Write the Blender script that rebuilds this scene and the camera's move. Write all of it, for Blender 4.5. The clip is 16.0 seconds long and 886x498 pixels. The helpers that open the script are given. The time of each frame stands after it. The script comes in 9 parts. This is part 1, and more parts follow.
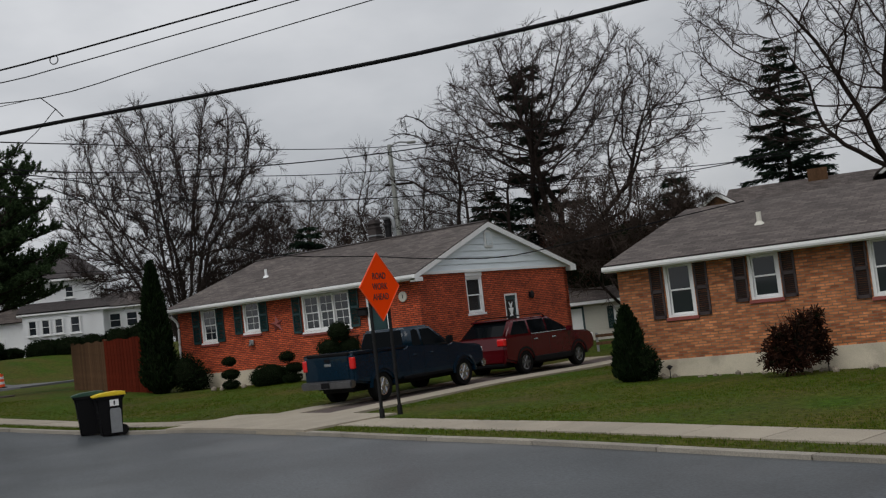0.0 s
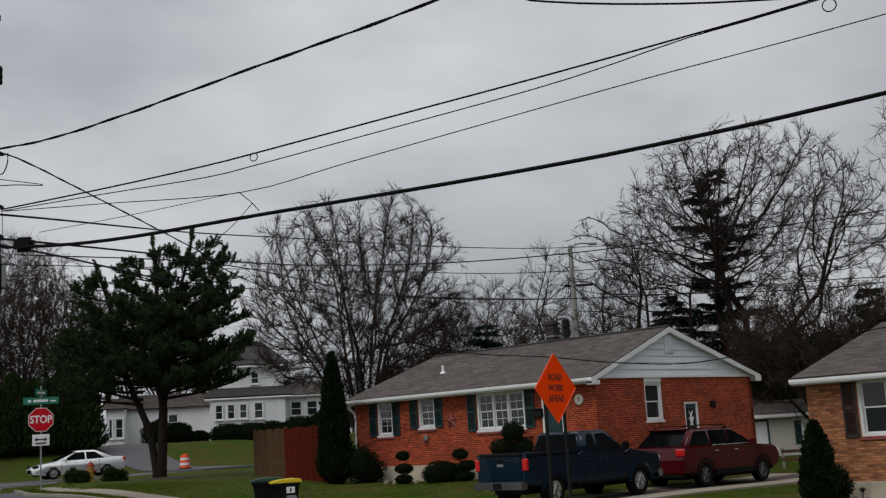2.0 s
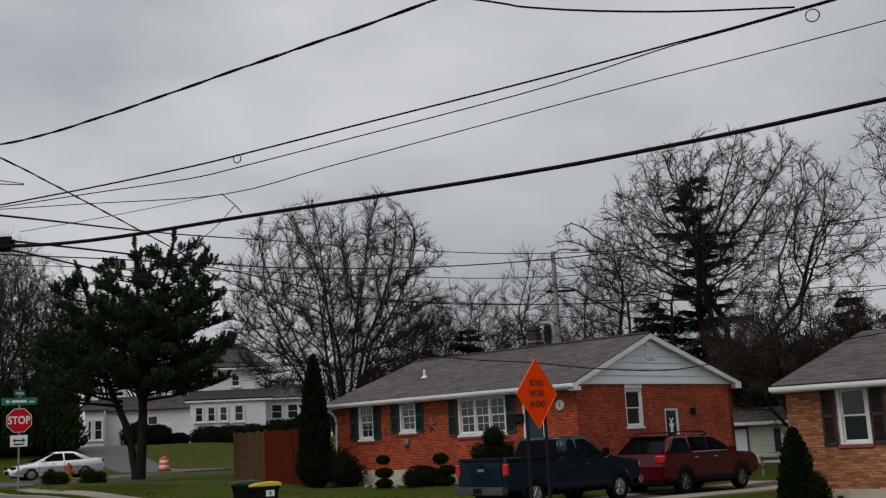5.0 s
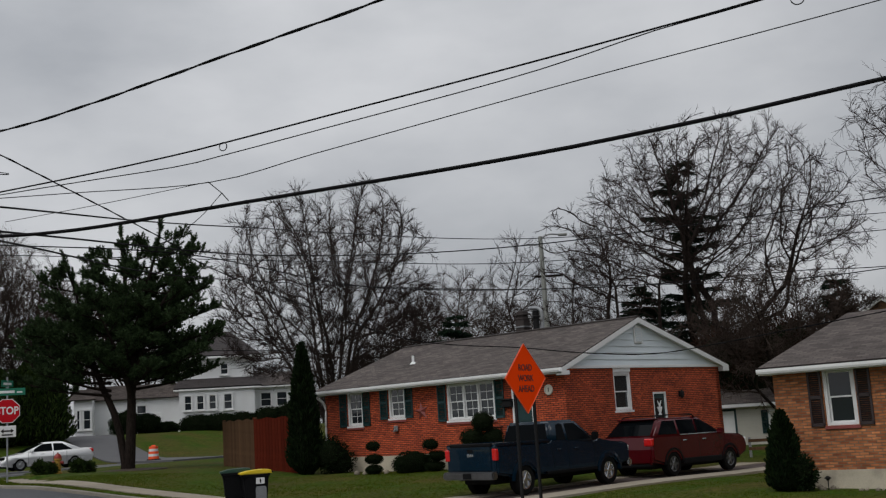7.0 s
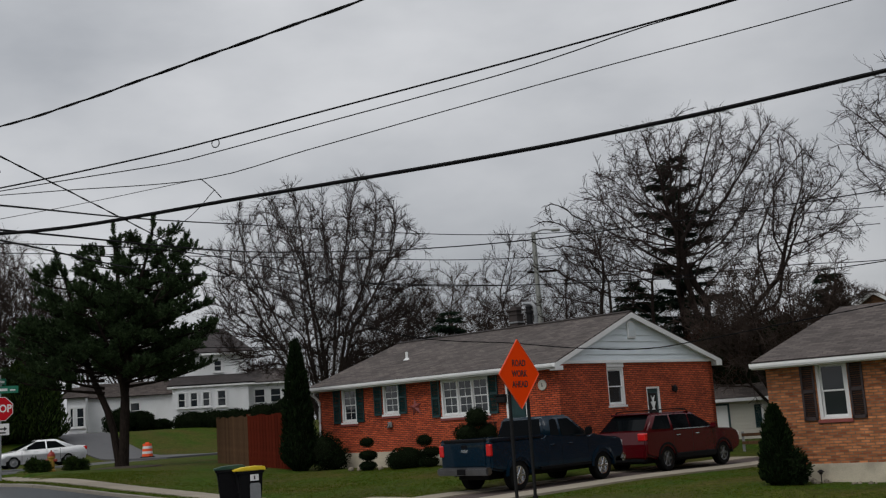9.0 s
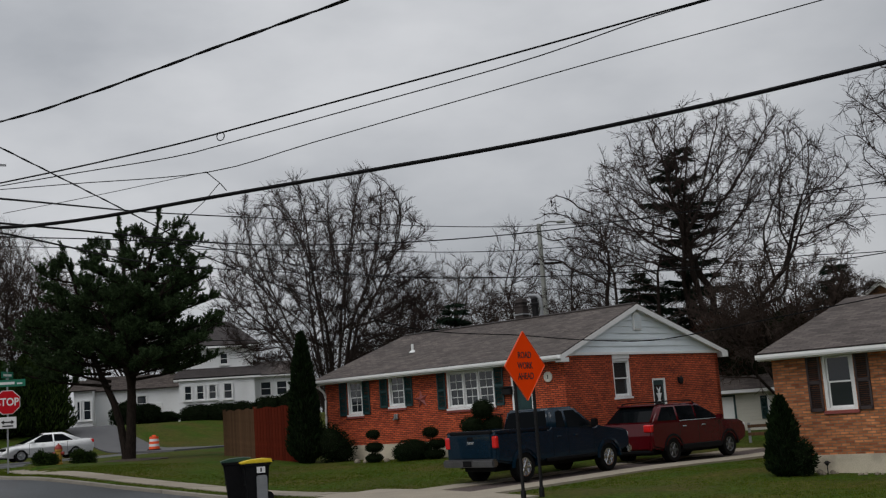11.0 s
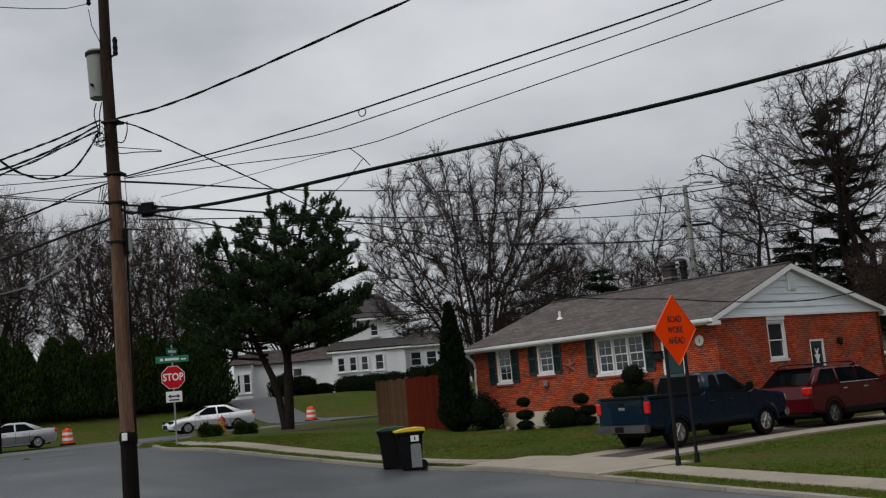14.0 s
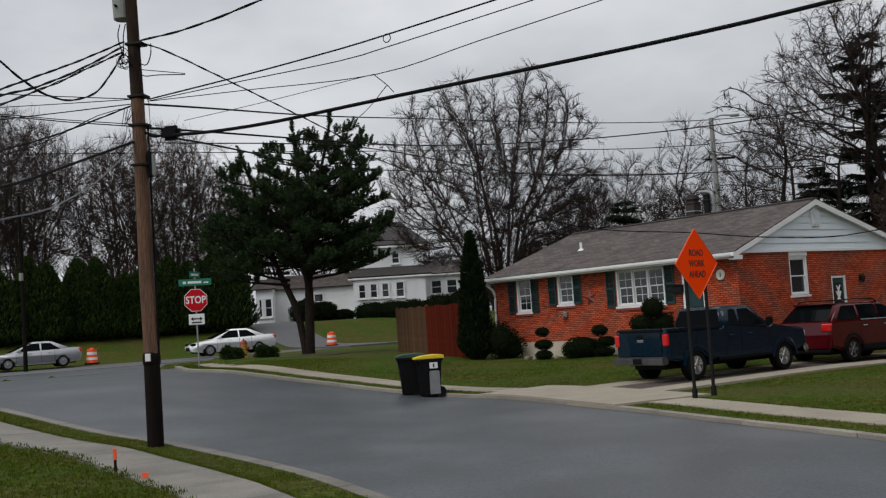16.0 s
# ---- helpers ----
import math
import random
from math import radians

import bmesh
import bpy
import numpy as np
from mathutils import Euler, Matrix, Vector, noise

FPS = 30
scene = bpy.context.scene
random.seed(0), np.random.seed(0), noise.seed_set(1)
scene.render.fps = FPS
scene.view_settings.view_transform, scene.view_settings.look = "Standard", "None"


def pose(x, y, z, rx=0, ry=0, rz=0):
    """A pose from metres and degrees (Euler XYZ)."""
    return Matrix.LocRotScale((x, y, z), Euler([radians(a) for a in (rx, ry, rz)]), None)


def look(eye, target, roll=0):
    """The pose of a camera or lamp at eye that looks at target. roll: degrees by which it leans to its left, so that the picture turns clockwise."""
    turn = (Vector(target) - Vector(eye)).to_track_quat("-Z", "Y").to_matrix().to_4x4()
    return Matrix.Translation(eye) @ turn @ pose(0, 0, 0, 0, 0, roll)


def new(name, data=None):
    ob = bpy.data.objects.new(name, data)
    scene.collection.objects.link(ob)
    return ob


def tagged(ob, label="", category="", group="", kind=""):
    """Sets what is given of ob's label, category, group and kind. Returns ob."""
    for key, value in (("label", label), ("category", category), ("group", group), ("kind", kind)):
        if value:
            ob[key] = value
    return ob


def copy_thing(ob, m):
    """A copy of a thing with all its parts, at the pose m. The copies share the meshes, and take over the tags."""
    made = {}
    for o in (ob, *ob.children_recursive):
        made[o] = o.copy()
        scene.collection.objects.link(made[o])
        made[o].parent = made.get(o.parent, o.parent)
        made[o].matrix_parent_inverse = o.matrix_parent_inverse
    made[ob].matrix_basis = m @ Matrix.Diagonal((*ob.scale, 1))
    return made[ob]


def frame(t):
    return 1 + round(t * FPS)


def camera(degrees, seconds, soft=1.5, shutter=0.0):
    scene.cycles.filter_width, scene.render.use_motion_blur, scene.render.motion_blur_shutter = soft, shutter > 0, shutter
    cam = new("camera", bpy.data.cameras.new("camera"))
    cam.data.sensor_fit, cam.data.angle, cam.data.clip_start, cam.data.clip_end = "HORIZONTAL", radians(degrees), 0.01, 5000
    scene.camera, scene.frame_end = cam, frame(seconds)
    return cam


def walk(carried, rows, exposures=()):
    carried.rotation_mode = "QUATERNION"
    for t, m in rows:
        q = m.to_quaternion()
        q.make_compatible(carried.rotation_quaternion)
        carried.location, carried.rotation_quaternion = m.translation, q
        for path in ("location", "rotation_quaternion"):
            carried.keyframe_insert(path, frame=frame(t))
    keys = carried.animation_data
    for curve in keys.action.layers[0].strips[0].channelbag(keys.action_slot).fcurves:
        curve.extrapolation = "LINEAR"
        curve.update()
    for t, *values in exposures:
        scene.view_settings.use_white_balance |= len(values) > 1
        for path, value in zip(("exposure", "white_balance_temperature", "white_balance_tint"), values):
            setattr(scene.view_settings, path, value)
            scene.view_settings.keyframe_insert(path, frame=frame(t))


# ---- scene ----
# ---------------------------------------------------------------- camera
# The eye stands on a lawn across the street, 2.1 m above the road, and turns on the spot.
cam = camera(44.3, 16.0, soft=1.25)
EYE = (0.0, 0.0, 2.1)
TURNS = [
    (0, 93.647, 6.549, -6.993),
    (0.5, 94.215, 6.568, -6.824),
    (1, 95.448, 6.377, -4.788),
    (1.5, 97.597, 4.609, -1.186),
    (2, 99.685, 3.418, 2.125),
    (2.5, 100.503, 2.537, 3.530),
    (3, 100.558, 2.343, 3.086),
    (3.5, 100.355, 2.682, 1.594),
    (4, 100.136, 2.754, 1.330),
    (6.5, 99.320, 3.397, 0.629),
    (7, 99.094, 3.573, 0.571),
    (7.5, 99.077, 3.592, 0.401),
    (8, 98.946, 3.696, 0.404),
    (8.5, 98.944, 3.832, 0.378),
    (9, 98.859, 3.865, 0.255),
    (11.5, 98.455, 4.150, 0.869),
    (12, 98.563, 4.125, 3.316),
    (12.5, 98.254, 5.230, 6.439),
    (13, 97.962, 5.175, 7.247),
    (13.5, 97.830, 5.187, 7.645),
    (14, 97.427, 5.081, 8.380),
    (14.5, 96.301, 4.961, 9.607),
    (15, 94.986, 3.973, 9.959),
    (15.5, 94.124, 3.758, 9.580),
    (16, 93.763, 3.853, 9.413),
]
walk(cam, [(t, pose(*EYE, rx, ry, rz)) for t, rx, ry, rz in TURNS], exposures=[(0.0, 0.12), (0.7, 0.10), (2.0, -0.02), (3.5, -0.05), (9.0, 0.0), (12.5, 0.0), (14.0, 0.1), (15.0, 0.22), (16.0, 0.25)])

# ---------------------------------------------------------------- overcast daylight
world = bpy.data.worlds.new("overcast_sky")
scene.world = world
world.use_nodes = True
wt = world.node_tree
wt.nodes.clear()


def wn(kind, **kw):
    n = wt.nodes.new(kind)
    for k, v in kw.items():
        n.inputs[k].default_value = v
    return n


w_out, w_bg = wn("ShaderNodeOutputWorld"), wn("ShaderNodeBackground", Strength=1.0)
w_sky = wt.nodes.new("ShaderNodeTexSky")
w_sky.sky_type, w_sky.sun_disc = "NISHITA", False
w_sky.sun_elevation, w_sky.sun_rotation = radians(51), radians(212)
w_sky.air_density, w_sky.dust_density = 1.0, 3.0
w_co = wt.nodes.new("ShaderNodeTexCoord")
w_map = wn("ShaderNodeMapping", Scale=(1.0, 1.0, 2.2))
w_noise = wn("ShaderNodeTexNoise", Scale=2.3, Detail=6.0, Roughness=0.5)
w_sep = wn("ShaderNodeSeparateXYZ")
w_ramp = wt.nodes.new("ShaderNodeValToRGB")
w_ramp.color_ramp.elements[0].position, w_ramp.color_ramp.elements[0].color = 0.34, (0.29, 0.304, 0.327, 1)
w_ramp.color_ramp.elements[1].position, w_ramp.color_ramp.elements[1].color = 0.64, (0.515, 0.523, 0.540, 1)
w_up = wt.nodes.new("ShaderNodeValToRGB")
w_up.color_ramp.elements[0].position, w_up.color_ramp.elements[0].color = 0.0, (1.0, 1.0, 1.0, 1)
w_up.color_ramp.elements[1].position, w_up.color_ramp.elements[1].color = 0.95, (1.45, 1.45, 1.45, 1)
w_mul = wt.nodes.new("ShaderNodeMix")
w_mul.data_type, w_mul.blend_type = "RGBA", "MULTIPLY"
w_mul.inputs["Factor"].default_value = 1.0
w_dim = wt.nodes.new("ShaderNodeMix")
w_dim.data_type, w_dim.blend_type = "RGBA", "MULTIPLY"
w_dim.inputs["Factor"].default_value = 1.0
w_dim.inputs[7].default_value = (0.1, 0.1, 0.1, 1)
w_mix = wt.nodes.new("ShaderNodeMix")
w_mix.data_type = "RGBA"
w_mix.inputs["Factor"].default_value = 0.93
L = wt.links.new
L(w_co.outputs["Generated"], w_map.inputs["Vector"])
L(w_map.outputs["Vector"], w_noise.inputs["Vector"])
L(w_noise.outputs["Fac"], w_ramp.inputs["Fac"])
L(w_co.outputs["Generated"], w_sep.inputs["Vector"])
L(w_sep.outputs["Z"], w_up.inputs["Fac"])
L(w_ramp.outputs["Color"], w_mul.inputs[6])
L(w_up.outputs["Color"], w_mul.inputs[7])
L(w_sky.outputs["Color"], w_dim.inputs[6])
L(w_dim.outputs[2], w_mix.inputs[6])
w_east = wn("ShaderNodeMapRange")
for k, v in (("From Min", -0.45), ("From Max", 0.40), ("To Min", 1.17), ("To Max", 0.99)):
    w_east.inputs[k].default_value = v
w_tone = wt.nodes.new("ShaderNodeMix")
w_tone.data_type, w_tone.blend_type = "RGBA", "MULTIPLY"
w_tone.inputs["Factor"].default_value = 1.0
L(w_sep.outputs["X"], w_east.inputs["Value"])
L(w_east.outputs["Result"], w_tone.inputs[7])
L(w_mul.outputs[2], w_tone.inputs[6])
L(w_tone.outputs[2], w_mix.inputs[7])
L(w_mix.outputs[2], w_bg.inputs["Color"])
L(w_bg.outputs["Background"], w_out.inputs["Surface"])

sun = new("sun", bpy.data.lights.new("sun", "SUN"))
sun.data.energy, sun.data.angle, sun.data.color = 1.0, radians(40), (1.0, 0.98, 0.95)
sun.matrix_world = look((0, 0, 40), (17, 27, 0))

# ---------------------------------------------------------------- materials


def material(name, base, rough=0.6, metal=0.0, vary=0.25, scale=6.0, fine=60.0, bump=0.15, bump_d=0.01, tint=None, stain=0.0,
             stain_col=(0.05, 0.045, 0.04), stain_scale=0.7, per_object=0.0, coat=0.0, spec=0.5, stretch=(1, 1, 1)):
    """A painted or natural surface: two scales of variation, stains, fine relief."""
    m = bpy.data.materials.new(name)
    m.use_nodes = True
    nt = m.node_tree
    b = nt.nodes["Principled BSDF"]
    b.inputs["Roughness"].default_value, b.inputs["Metallic"].default_value = rough, metal
    b.inputs["Coat Weight"].default_value, b.inputs["Specular IOR Level"].default_value = coat, spec
    co = nt.nodes.new("ShaderNodeTexCoord")
    mp = nt.nodes.new("ShaderNodeMapping")
    mp.inputs["Scale"].default_value = stretch
    nt.links.new(co.outputs["Object"], mp.inputs["Vector"])

    def noise_at(s, detail=4):
        n = nt.nodes.new("ShaderNodeTexNoise")
        n.inputs["Scale"].default_value, n.inputs["Detail"].default_value = s, detail
        nt.links.new(mp.outputs["Vector"], n.inputs["Vector"])
        return n

    def mix(fac, a, c, kind="MIX"):
        x = nt.nodes.new("ShaderNodeMix")
        x.data_type, x.blend_type = "RGBA", kind
        for sock, v in ((x.inputs["Factor"], fac), (x.inputs[6], a), (x.inputs[7], c)):
            if hasattr(v, "is_linked"):
                nt.links.new(v, sock)
            else:
                sock.default_value = v if isinstance(v, (int, float)) else (*v, 1)
        return x.outputs[2]

    n1, n2 = noise_at(scale), noise_at(fine, 3)
    other = tint or tuple(c * 0.55 for c in base)
    ramp = nt.nodes.new("ShaderNodeValToRGB")
    ramp.color_ramp.elements[0].position, ramp.color_ramp.elements[1].position = 0.35, 0.68
    nt.links.new(n1.outputs["Fac"], ramp.inputs["Fac"])
    mul = nt.nodes.new("ShaderNodeMath")
    mul.operation = "MULTIPLY"
    mul.inputs[1].default_value = vary * 2
    nt.links.new(ramp.outputs["Color"], mul.inputs[0])
    col = mix(mul.outputs[0], base, other)
    r2 = nt.nodes.new("ShaderNodeMapRange")
    r2.inputs["From Min"].default_value, r2.inputs["From Max"].default_value = 0.3, 0.7
    r2.inputs["To Min"].default_value, r2.inputs["To Max"].default_value = 1 - vary, 1 + vary
    nt.links.new(n2.outputs["Fac"], r2.inputs["Value"])
    hsv = nt.nodes.new("ShaderNodeHueSaturation")
    nt.links.new(r2.outputs["Result"], hsv.inputs["Value"])
    nt.links.new(col, hsv.inputs["Color"])
    col = hsv.outputs["Color"]
    if stain:
        n3 = noise_at(stain_scale, 6)
        rs = nt.nodes.new("ShaderNodeMapRange")
        rs.inputs["From Min"].default_value, rs.inputs["From Max"].default_value = 0.52, 0.72
        rs.inputs["To Max"].default_value = stain
        nt.links.new(n3.outputs["Fac"], rs.inputs["Value"])
        col = mix(rs.outputs["Result"], col, stain_col)
    if per_object:
        oi = nt.nodes.new("ShaderNodeObjectInfo")
        ro = nt.nodes.new("ShaderNodeMapRange")
        ro.inputs["To Min"].default_value, ro.inputs["To Max"].default_value = 1 - per_object, 1 + per_object
        nt.links.new(oi.outputs["Random"], ro.inputs["Value"])
        h2 = nt.nodes.new("ShaderNodeHueSaturation")
        nt.links.new(ro.outputs["Result"], h2.inputs["Value"])
        nt.links.new(col, h2.inputs["Color"])
        col = h2.outputs["Color"]
    nt.links.new(col, b.inputs["Base Color"])
    if bump:
        bp = nt.nodes.new("ShaderNodeBump")
        bp.inputs["Strength"].default_value, bp.inputs["Distance"].default_value = bump, bump_d
        nt.links.new(n2.outputs["Fac"], bp.inputs["Height"])
        nt.links.new(bp.outputs["Normal"], b.inputs["Normal"])
    return m


def brick_material(name, c1, c2, mortar):
    """Running-bond brickwork, 203 x 57 mm bricks with 10 mm recessed joints; u runs along the wall in metres, v up."""
    m = bpy.data.materials.new(name)
    m.use_nodes = True
    nt = m.node_tree
    b = nt.nodes["Principled BSDF"]
    b.inputs["Roughness"].default_value, b.inputs["Specular IOR Level"].default_value = 0.85, 0.25
    uv = nt.nodes.new("ShaderNodeUVMap")
    br = nt.nodes.new("ShaderNodeTexBrick")
    br.inputs["Scale"].default_value = 1.0
    br.inputs["Brick Width"].default_value, br.inputs["Row Height"].default_value = 0.213, 0.0677
    br.inputs["Mortar Size"].default_value, br.inputs["Mortar Smooth"].default_value, br.inputs["Bias"].default_value = 0.012, 0.2, 0.0
    br.inputs["Color1"].default_value, br.inputs["Color2"].default_value, br.inputs["Mortar"].default_value = (*c1, 1), (*c2, 1), (*mortar, 1)
    nt.links.new(uv.outputs["UV"], br.inputs["Vector"])
    n = nt.nodes.new("ShaderNodeTexNoise")
    n.inputs["Scale"].default_value, n.inputs["Detail"].default_value = 1.1, 5
    nt.links.new(uv.outputs["UV"], n.inputs["Vector"])
    r = nt.nodes.new("ShaderNodeMapRange")
    r.inputs["From Min"].default_value, r.inputs["From Max"].default_value = 0.3, 0.7
    r.inputs["To Min"].default_value, r.inputs["To Max"].default_value = 0.82, 1.15
    nt.links.new(n.outputs["Fac"], r.inputs["Value"])
    # odd pale and dark bricks
    mp = nt.nodes.new("ShaderNodeMapping")
    mp.inputs["Scale"].default_value = (4.7, 14.77, 1)
    wn_ = nt.nodes.new("ShaderNodeTexNoise")
    wn_.inputs["Scale"].default_value, wn_.inputs["Detail"].default_value = 0.9, 1
    nt.links.new(uv.outputs["UV"], mp.inputs["Vector"])
    nt.links.new(mp.outputs["Vector"], wn_.inputs["Vector"])
    r2 = nt.nodes.new("ShaderNodeMapRange")
    r2.inputs["From Min"].default_value, r2.inputs["From Max"].default_value = 0.3, 0.72
    r2.inputs["To Min"].default_value, r2.inputs["To Max"].default_value = 0.75, 1.25
    nt.links.new(wn_.outputs["Fac"], r2.inputs["Value"])
    mu = nt.nodes.new("ShaderNodeMath")
    mu.operation = "MULTIPLY"
    nt.links.new(r.outputs["Result"], mu.inputs[0])
    nt.links.new(r2.outputs["Result"], mu.inputs[1])
    h = nt.nodes.new("ShaderNodeHueSaturation")
    nt.links.new(mu.outputs[0], h.inputs["Value"])
    nt.links.new(br.outputs["Color"], h.inputs["Color"])
    nt.links.new(h.outputs["Color"], b.inputs["Base Color"])
    bp = nt.nodes.new("ShaderNodeBump")
    bp.invert = True
    bp.inputs["Strength"].default_value, bp.inputs["Distance"].default_value = 0.9, 0.008
    nt.links.new(br.outputs["Fac"], bp.inputs["Height"])
    nt.links.new(bp.outputs["Normal"], b.inputs["Normal"])
    return m


def shingle_material(name, c1, c2):
    """Asphalt shingles in 140 mm courses; u along the eave, v up the slope, in metres."""
    m = bpy.data.materials.new(name)
    m.use_nodes = True
    nt = m.node_tree
    b = nt.nodes["Principled BSDF"]
    b.inputs["Roughness"].default_value, b.inputs["Specular IOR Level"].default_value = 0.8, 0.35
    uv = nt.nodes.new("ShaderNodeUVMap")
    br = nt.nodes.new("ShaderNodeTexBrick")
    br.inputs["Scale"].default_value = 1.0
    br.inputs["Brick Width"].default_value, br.inputs["Row Height"].default_value = 0.31, 0.14
    br.inputs["Mortar Size"].default_value, br.inputs["Bias"].default_value = 0.008, 0.0
    br.inputs["Color1"].default_value, br.inputs["Color2"].default_value = (*c1, 1), (*c2, 1)
    br.inputs["Mortar"].default_value = (*[c * 0.55 for c in c2], 1)
    nt.links.new(uv.outputs["UV"], br.inputs["Vector"])
    n = nt.nodes.new("ShaderNodeTexNoise")
    n.inputs["Scale"].default_value, n.inputs["Detail"].default_value = 0.8, 6
    nt.links.new(uv.outputs["UV"], n.inputs["Vector"])
    r = nt.nodes.new("ShaderNodeMapRange")
    r.inputs["From Min"].default_value, r.inputs["From Max"].default_value = 0.3, 0.7
    r.inputs["To Min"].default_value, r.inputs["To Max"].default_value = 0.75, 1.2
    nt.links.new(n.outputs["Fac"], r.inputs["Value"])
    h = nt.nodes.new("ShaderNodeHueSaturation")
    nt.links.new(r.outputs["Result"], h.inputs["Value"])
    nt.links.new(br.outputs["Color"], h.inputs["Color"])
    nt.links.new(h.outputs["Color"], b.inputs["Base Color"])
    bp = nt.nodes.new("ShaderNodeBump")
    bp.invert = True
    bp.inputs["Strength"].default_value, bp.inputs["Distance"].default_value = 0.7, 0.01
    nt.links.new(br.outputs["Fac"], bp.inputs["Height"])
    nt.links.new(bp.outputs["Normal"], b.inputs["Normal"])
    return m


def leaf_material(name, c1, c2, rough=0.6):
    """Foliage whose pieces differ from one another in tone."""
    m = bpy.data.materials.new(name)
    m.use_nodes = True
    nt = m.node_tree
    b = nt.nodes["Principled BSDF"]
    b.inputs["Roughness"].default_value, b.inputs["Specular IOR Level"].default_value = rough, 0.03
    g = nt.nodes.new("ShaderNodeNewGeometry")
    x = nt.nodes.new("ShaderNodeMix")
    x.data_type = "RGBA"
    x.inputs[6].default_value, x.inputs[7].default_value = (*c1, 1), (*c2, 1)
    nt.links.new(g.outputs["Random Per Island"], x.inputs["Factor"])
    nt.links.new(x.outputs[2], b.inputs["Base Color"])
    return m


def glass_material(name, tint=(0.02, 0.025, 0.03), rough=0.04, spec=0.6):
    """Dark window glass before an unlit room: a clear gloss over a deep tint."""
    m = bpy.data.materials.new(name)
    m.use_nodes = True
    b = m.node_tree.nodes["Principled BSDF"]
    b.inputs["Base Color"].default_value, b.inputs["Roughness"].default_value = (*tint, 1), rough
    b.inputs["Specular IOR Level"].default_value = spec
    return m


# red brick: the shade in the recessed joints is put into the dark mortar colour
BRICK_RED = brick_material("red_brick", (0.62, 0.116, 0.042), (0.37, 0.060, 0.025), (0.055, 0.030, 0.022))
BRICK_TAN = brick_material("orange_brown_brick", (0.62, 0.235, 0.092), (0.25, 0.076, 0.032), (0.21, 0.135, 0.085))
SHINGLE_GREY = shingle_material("grey_brown_shingles", (0.128, 0.106, 0.096), (0.058, 0.046, 0.042))
SHINGLE_DARK = shingle_material("dark_shingles", (0.06, 0.05, 0.05), (0.04, 0.035, 0.035))
WHITE = material("white_paint", (0.80, 0.81, 0.81), 0.45, vary=0.06, scale=2, bump=0.05, stain=0.18, stain_col=(0.35, 0.34, 0.32))
SIDING = material("pale_blue_grey_siding", (0.72, 0.79, 0.83), 0.5, vary=0.06, scale=1.2, bump=0.05, stain=0.15, stain_col=(0.34, 0.36, 0.36), stretch=(1, 1, 4))
WHITE_SIDING = material("white_siding", (0.82, 0.83, 0.84), 0.55, vary=0.06, scale=0.8, bump=0.05, stain=0.2, stain_col=(0.5, 0.5, 0.48))
CREAM_SIDING = material("cream_siding", (0.60, 0.58, 0.51), 0.55, vary=0.06, scale=1.0, bump=0.05)
CONCRETE = material("weathered_concrete", (0.31, 0.27, 0.21), 0.85, vary=0.16, scale=1.3, fine=45, bump=0.3, stain=0.35, stain_col=(0.19, 0.17, 0.14), per_object=0.16)
FOUNDATION = material("painted_block_foundation", (0.56, 0.50, 0.39), 0.8, vary=0.15, scale=1.8, bump=0.25, stain=0.55, stain_col=(0.22, 0.19, 0.15), stain_scale=1.4)
ASPHALT = material("damp_asphalt", (0.062, 0.070, 0.076), 0.46, vary=0.42, scale=0.5, fine=22, bump=0.4, bump_d=0.008, stain=0.75, stain_col=(0.100, 0.108, 0.112), stain_scale=0.3, spec=0.5)
ASPHALT_OLD = material("worn_asphalt", (0.10, 0.10, 0.105), 0.7, vary=0.15, scale=0.4, fine=30, bump=0.2, stain=0.3, stain_col=(0.06, 0.06, 0.06))
DRIVE = material("stained_gravel_drive", (0.085, 0.062, 0.055), 0.9, vary=0.3, scale=2.0, fine=40, bump=0.5, bump_d=0.02)
GRASS = material("wet_winter_grass", (0.036, 0.070, 0.005), 0.95, vary=0.5, scale=0.45, fine=9, bump=0.8, bump_d=0.05, tint=(0.074, 0.064, 0.014), stain=0.5,
                 stain_col=(0.055, 0.045, 0.022), stain_scale=0.22, spec=0.1)
BLADE = leaf_material("grass_blades", (0.038, 0.080, 0.005), (0.098, 0.104, 0.016), 0.8)
STONE = material("field_stone", (0.30, 0.26, 0.20), 0.9, vary=0.3, scale=5, bump=0.4, per_object=0.35)
CONCRETE_DAMP = material("damp_old_concrete", (0.205, 0.190, 0.165), 0.8, vary=0.25, scale=1.1, fine=40, bump=0.35, stain=0.6, stain_col=(0.10, 0.095, 0.075), stain_scale=0.9, per_object=0.14)
KERB = material("worn_kerb_concrete", (0.27, 0.245, 0.205), 0.85, vary=0.2, scale=1.3, fine=45, bump=0.3, stain=0.45, stain_col=(0.14, 0.125, 0.10), per_object=0.16)
MULCH = material("mulch_and_leaf_litter", (0.05, 0.032, 0.022), 0.95, vary=0.35, scale=3, fine=30, bump=0.6, bump_d=0.03)
SHUTTER_GREEN = material("dark_green_shutter_paint", (0.010, 0.042, 0.045), 0.5, vary=0.15, bump=0.05)
SHUTTER_BROWN = material("dark_brown_shutter_paint", (0.035, 0.022, 0.022), 0.55, vary=0.2, bump=0.05)
GLASS = glass_material("window_glass")
CAR_GLASS = glass_material("car_glass", (0.003, 0.004, 0.005), 0.06, 0.04)
CURTAIN = material("pale_curtain", (0.42, 0.43, 0.44), 0.9, vary=0.2, scale=5, bump=0.1, stretch=(6, 6, 1))
BARK = material("dark_wet_bark", (0.026, 0.020, 0.017), 0.95, vary=0.3, scale=2.5, fine=18, bump=0.5, bump_d=0.03, stretch=(1, 1, 0.3), spec=0.03)
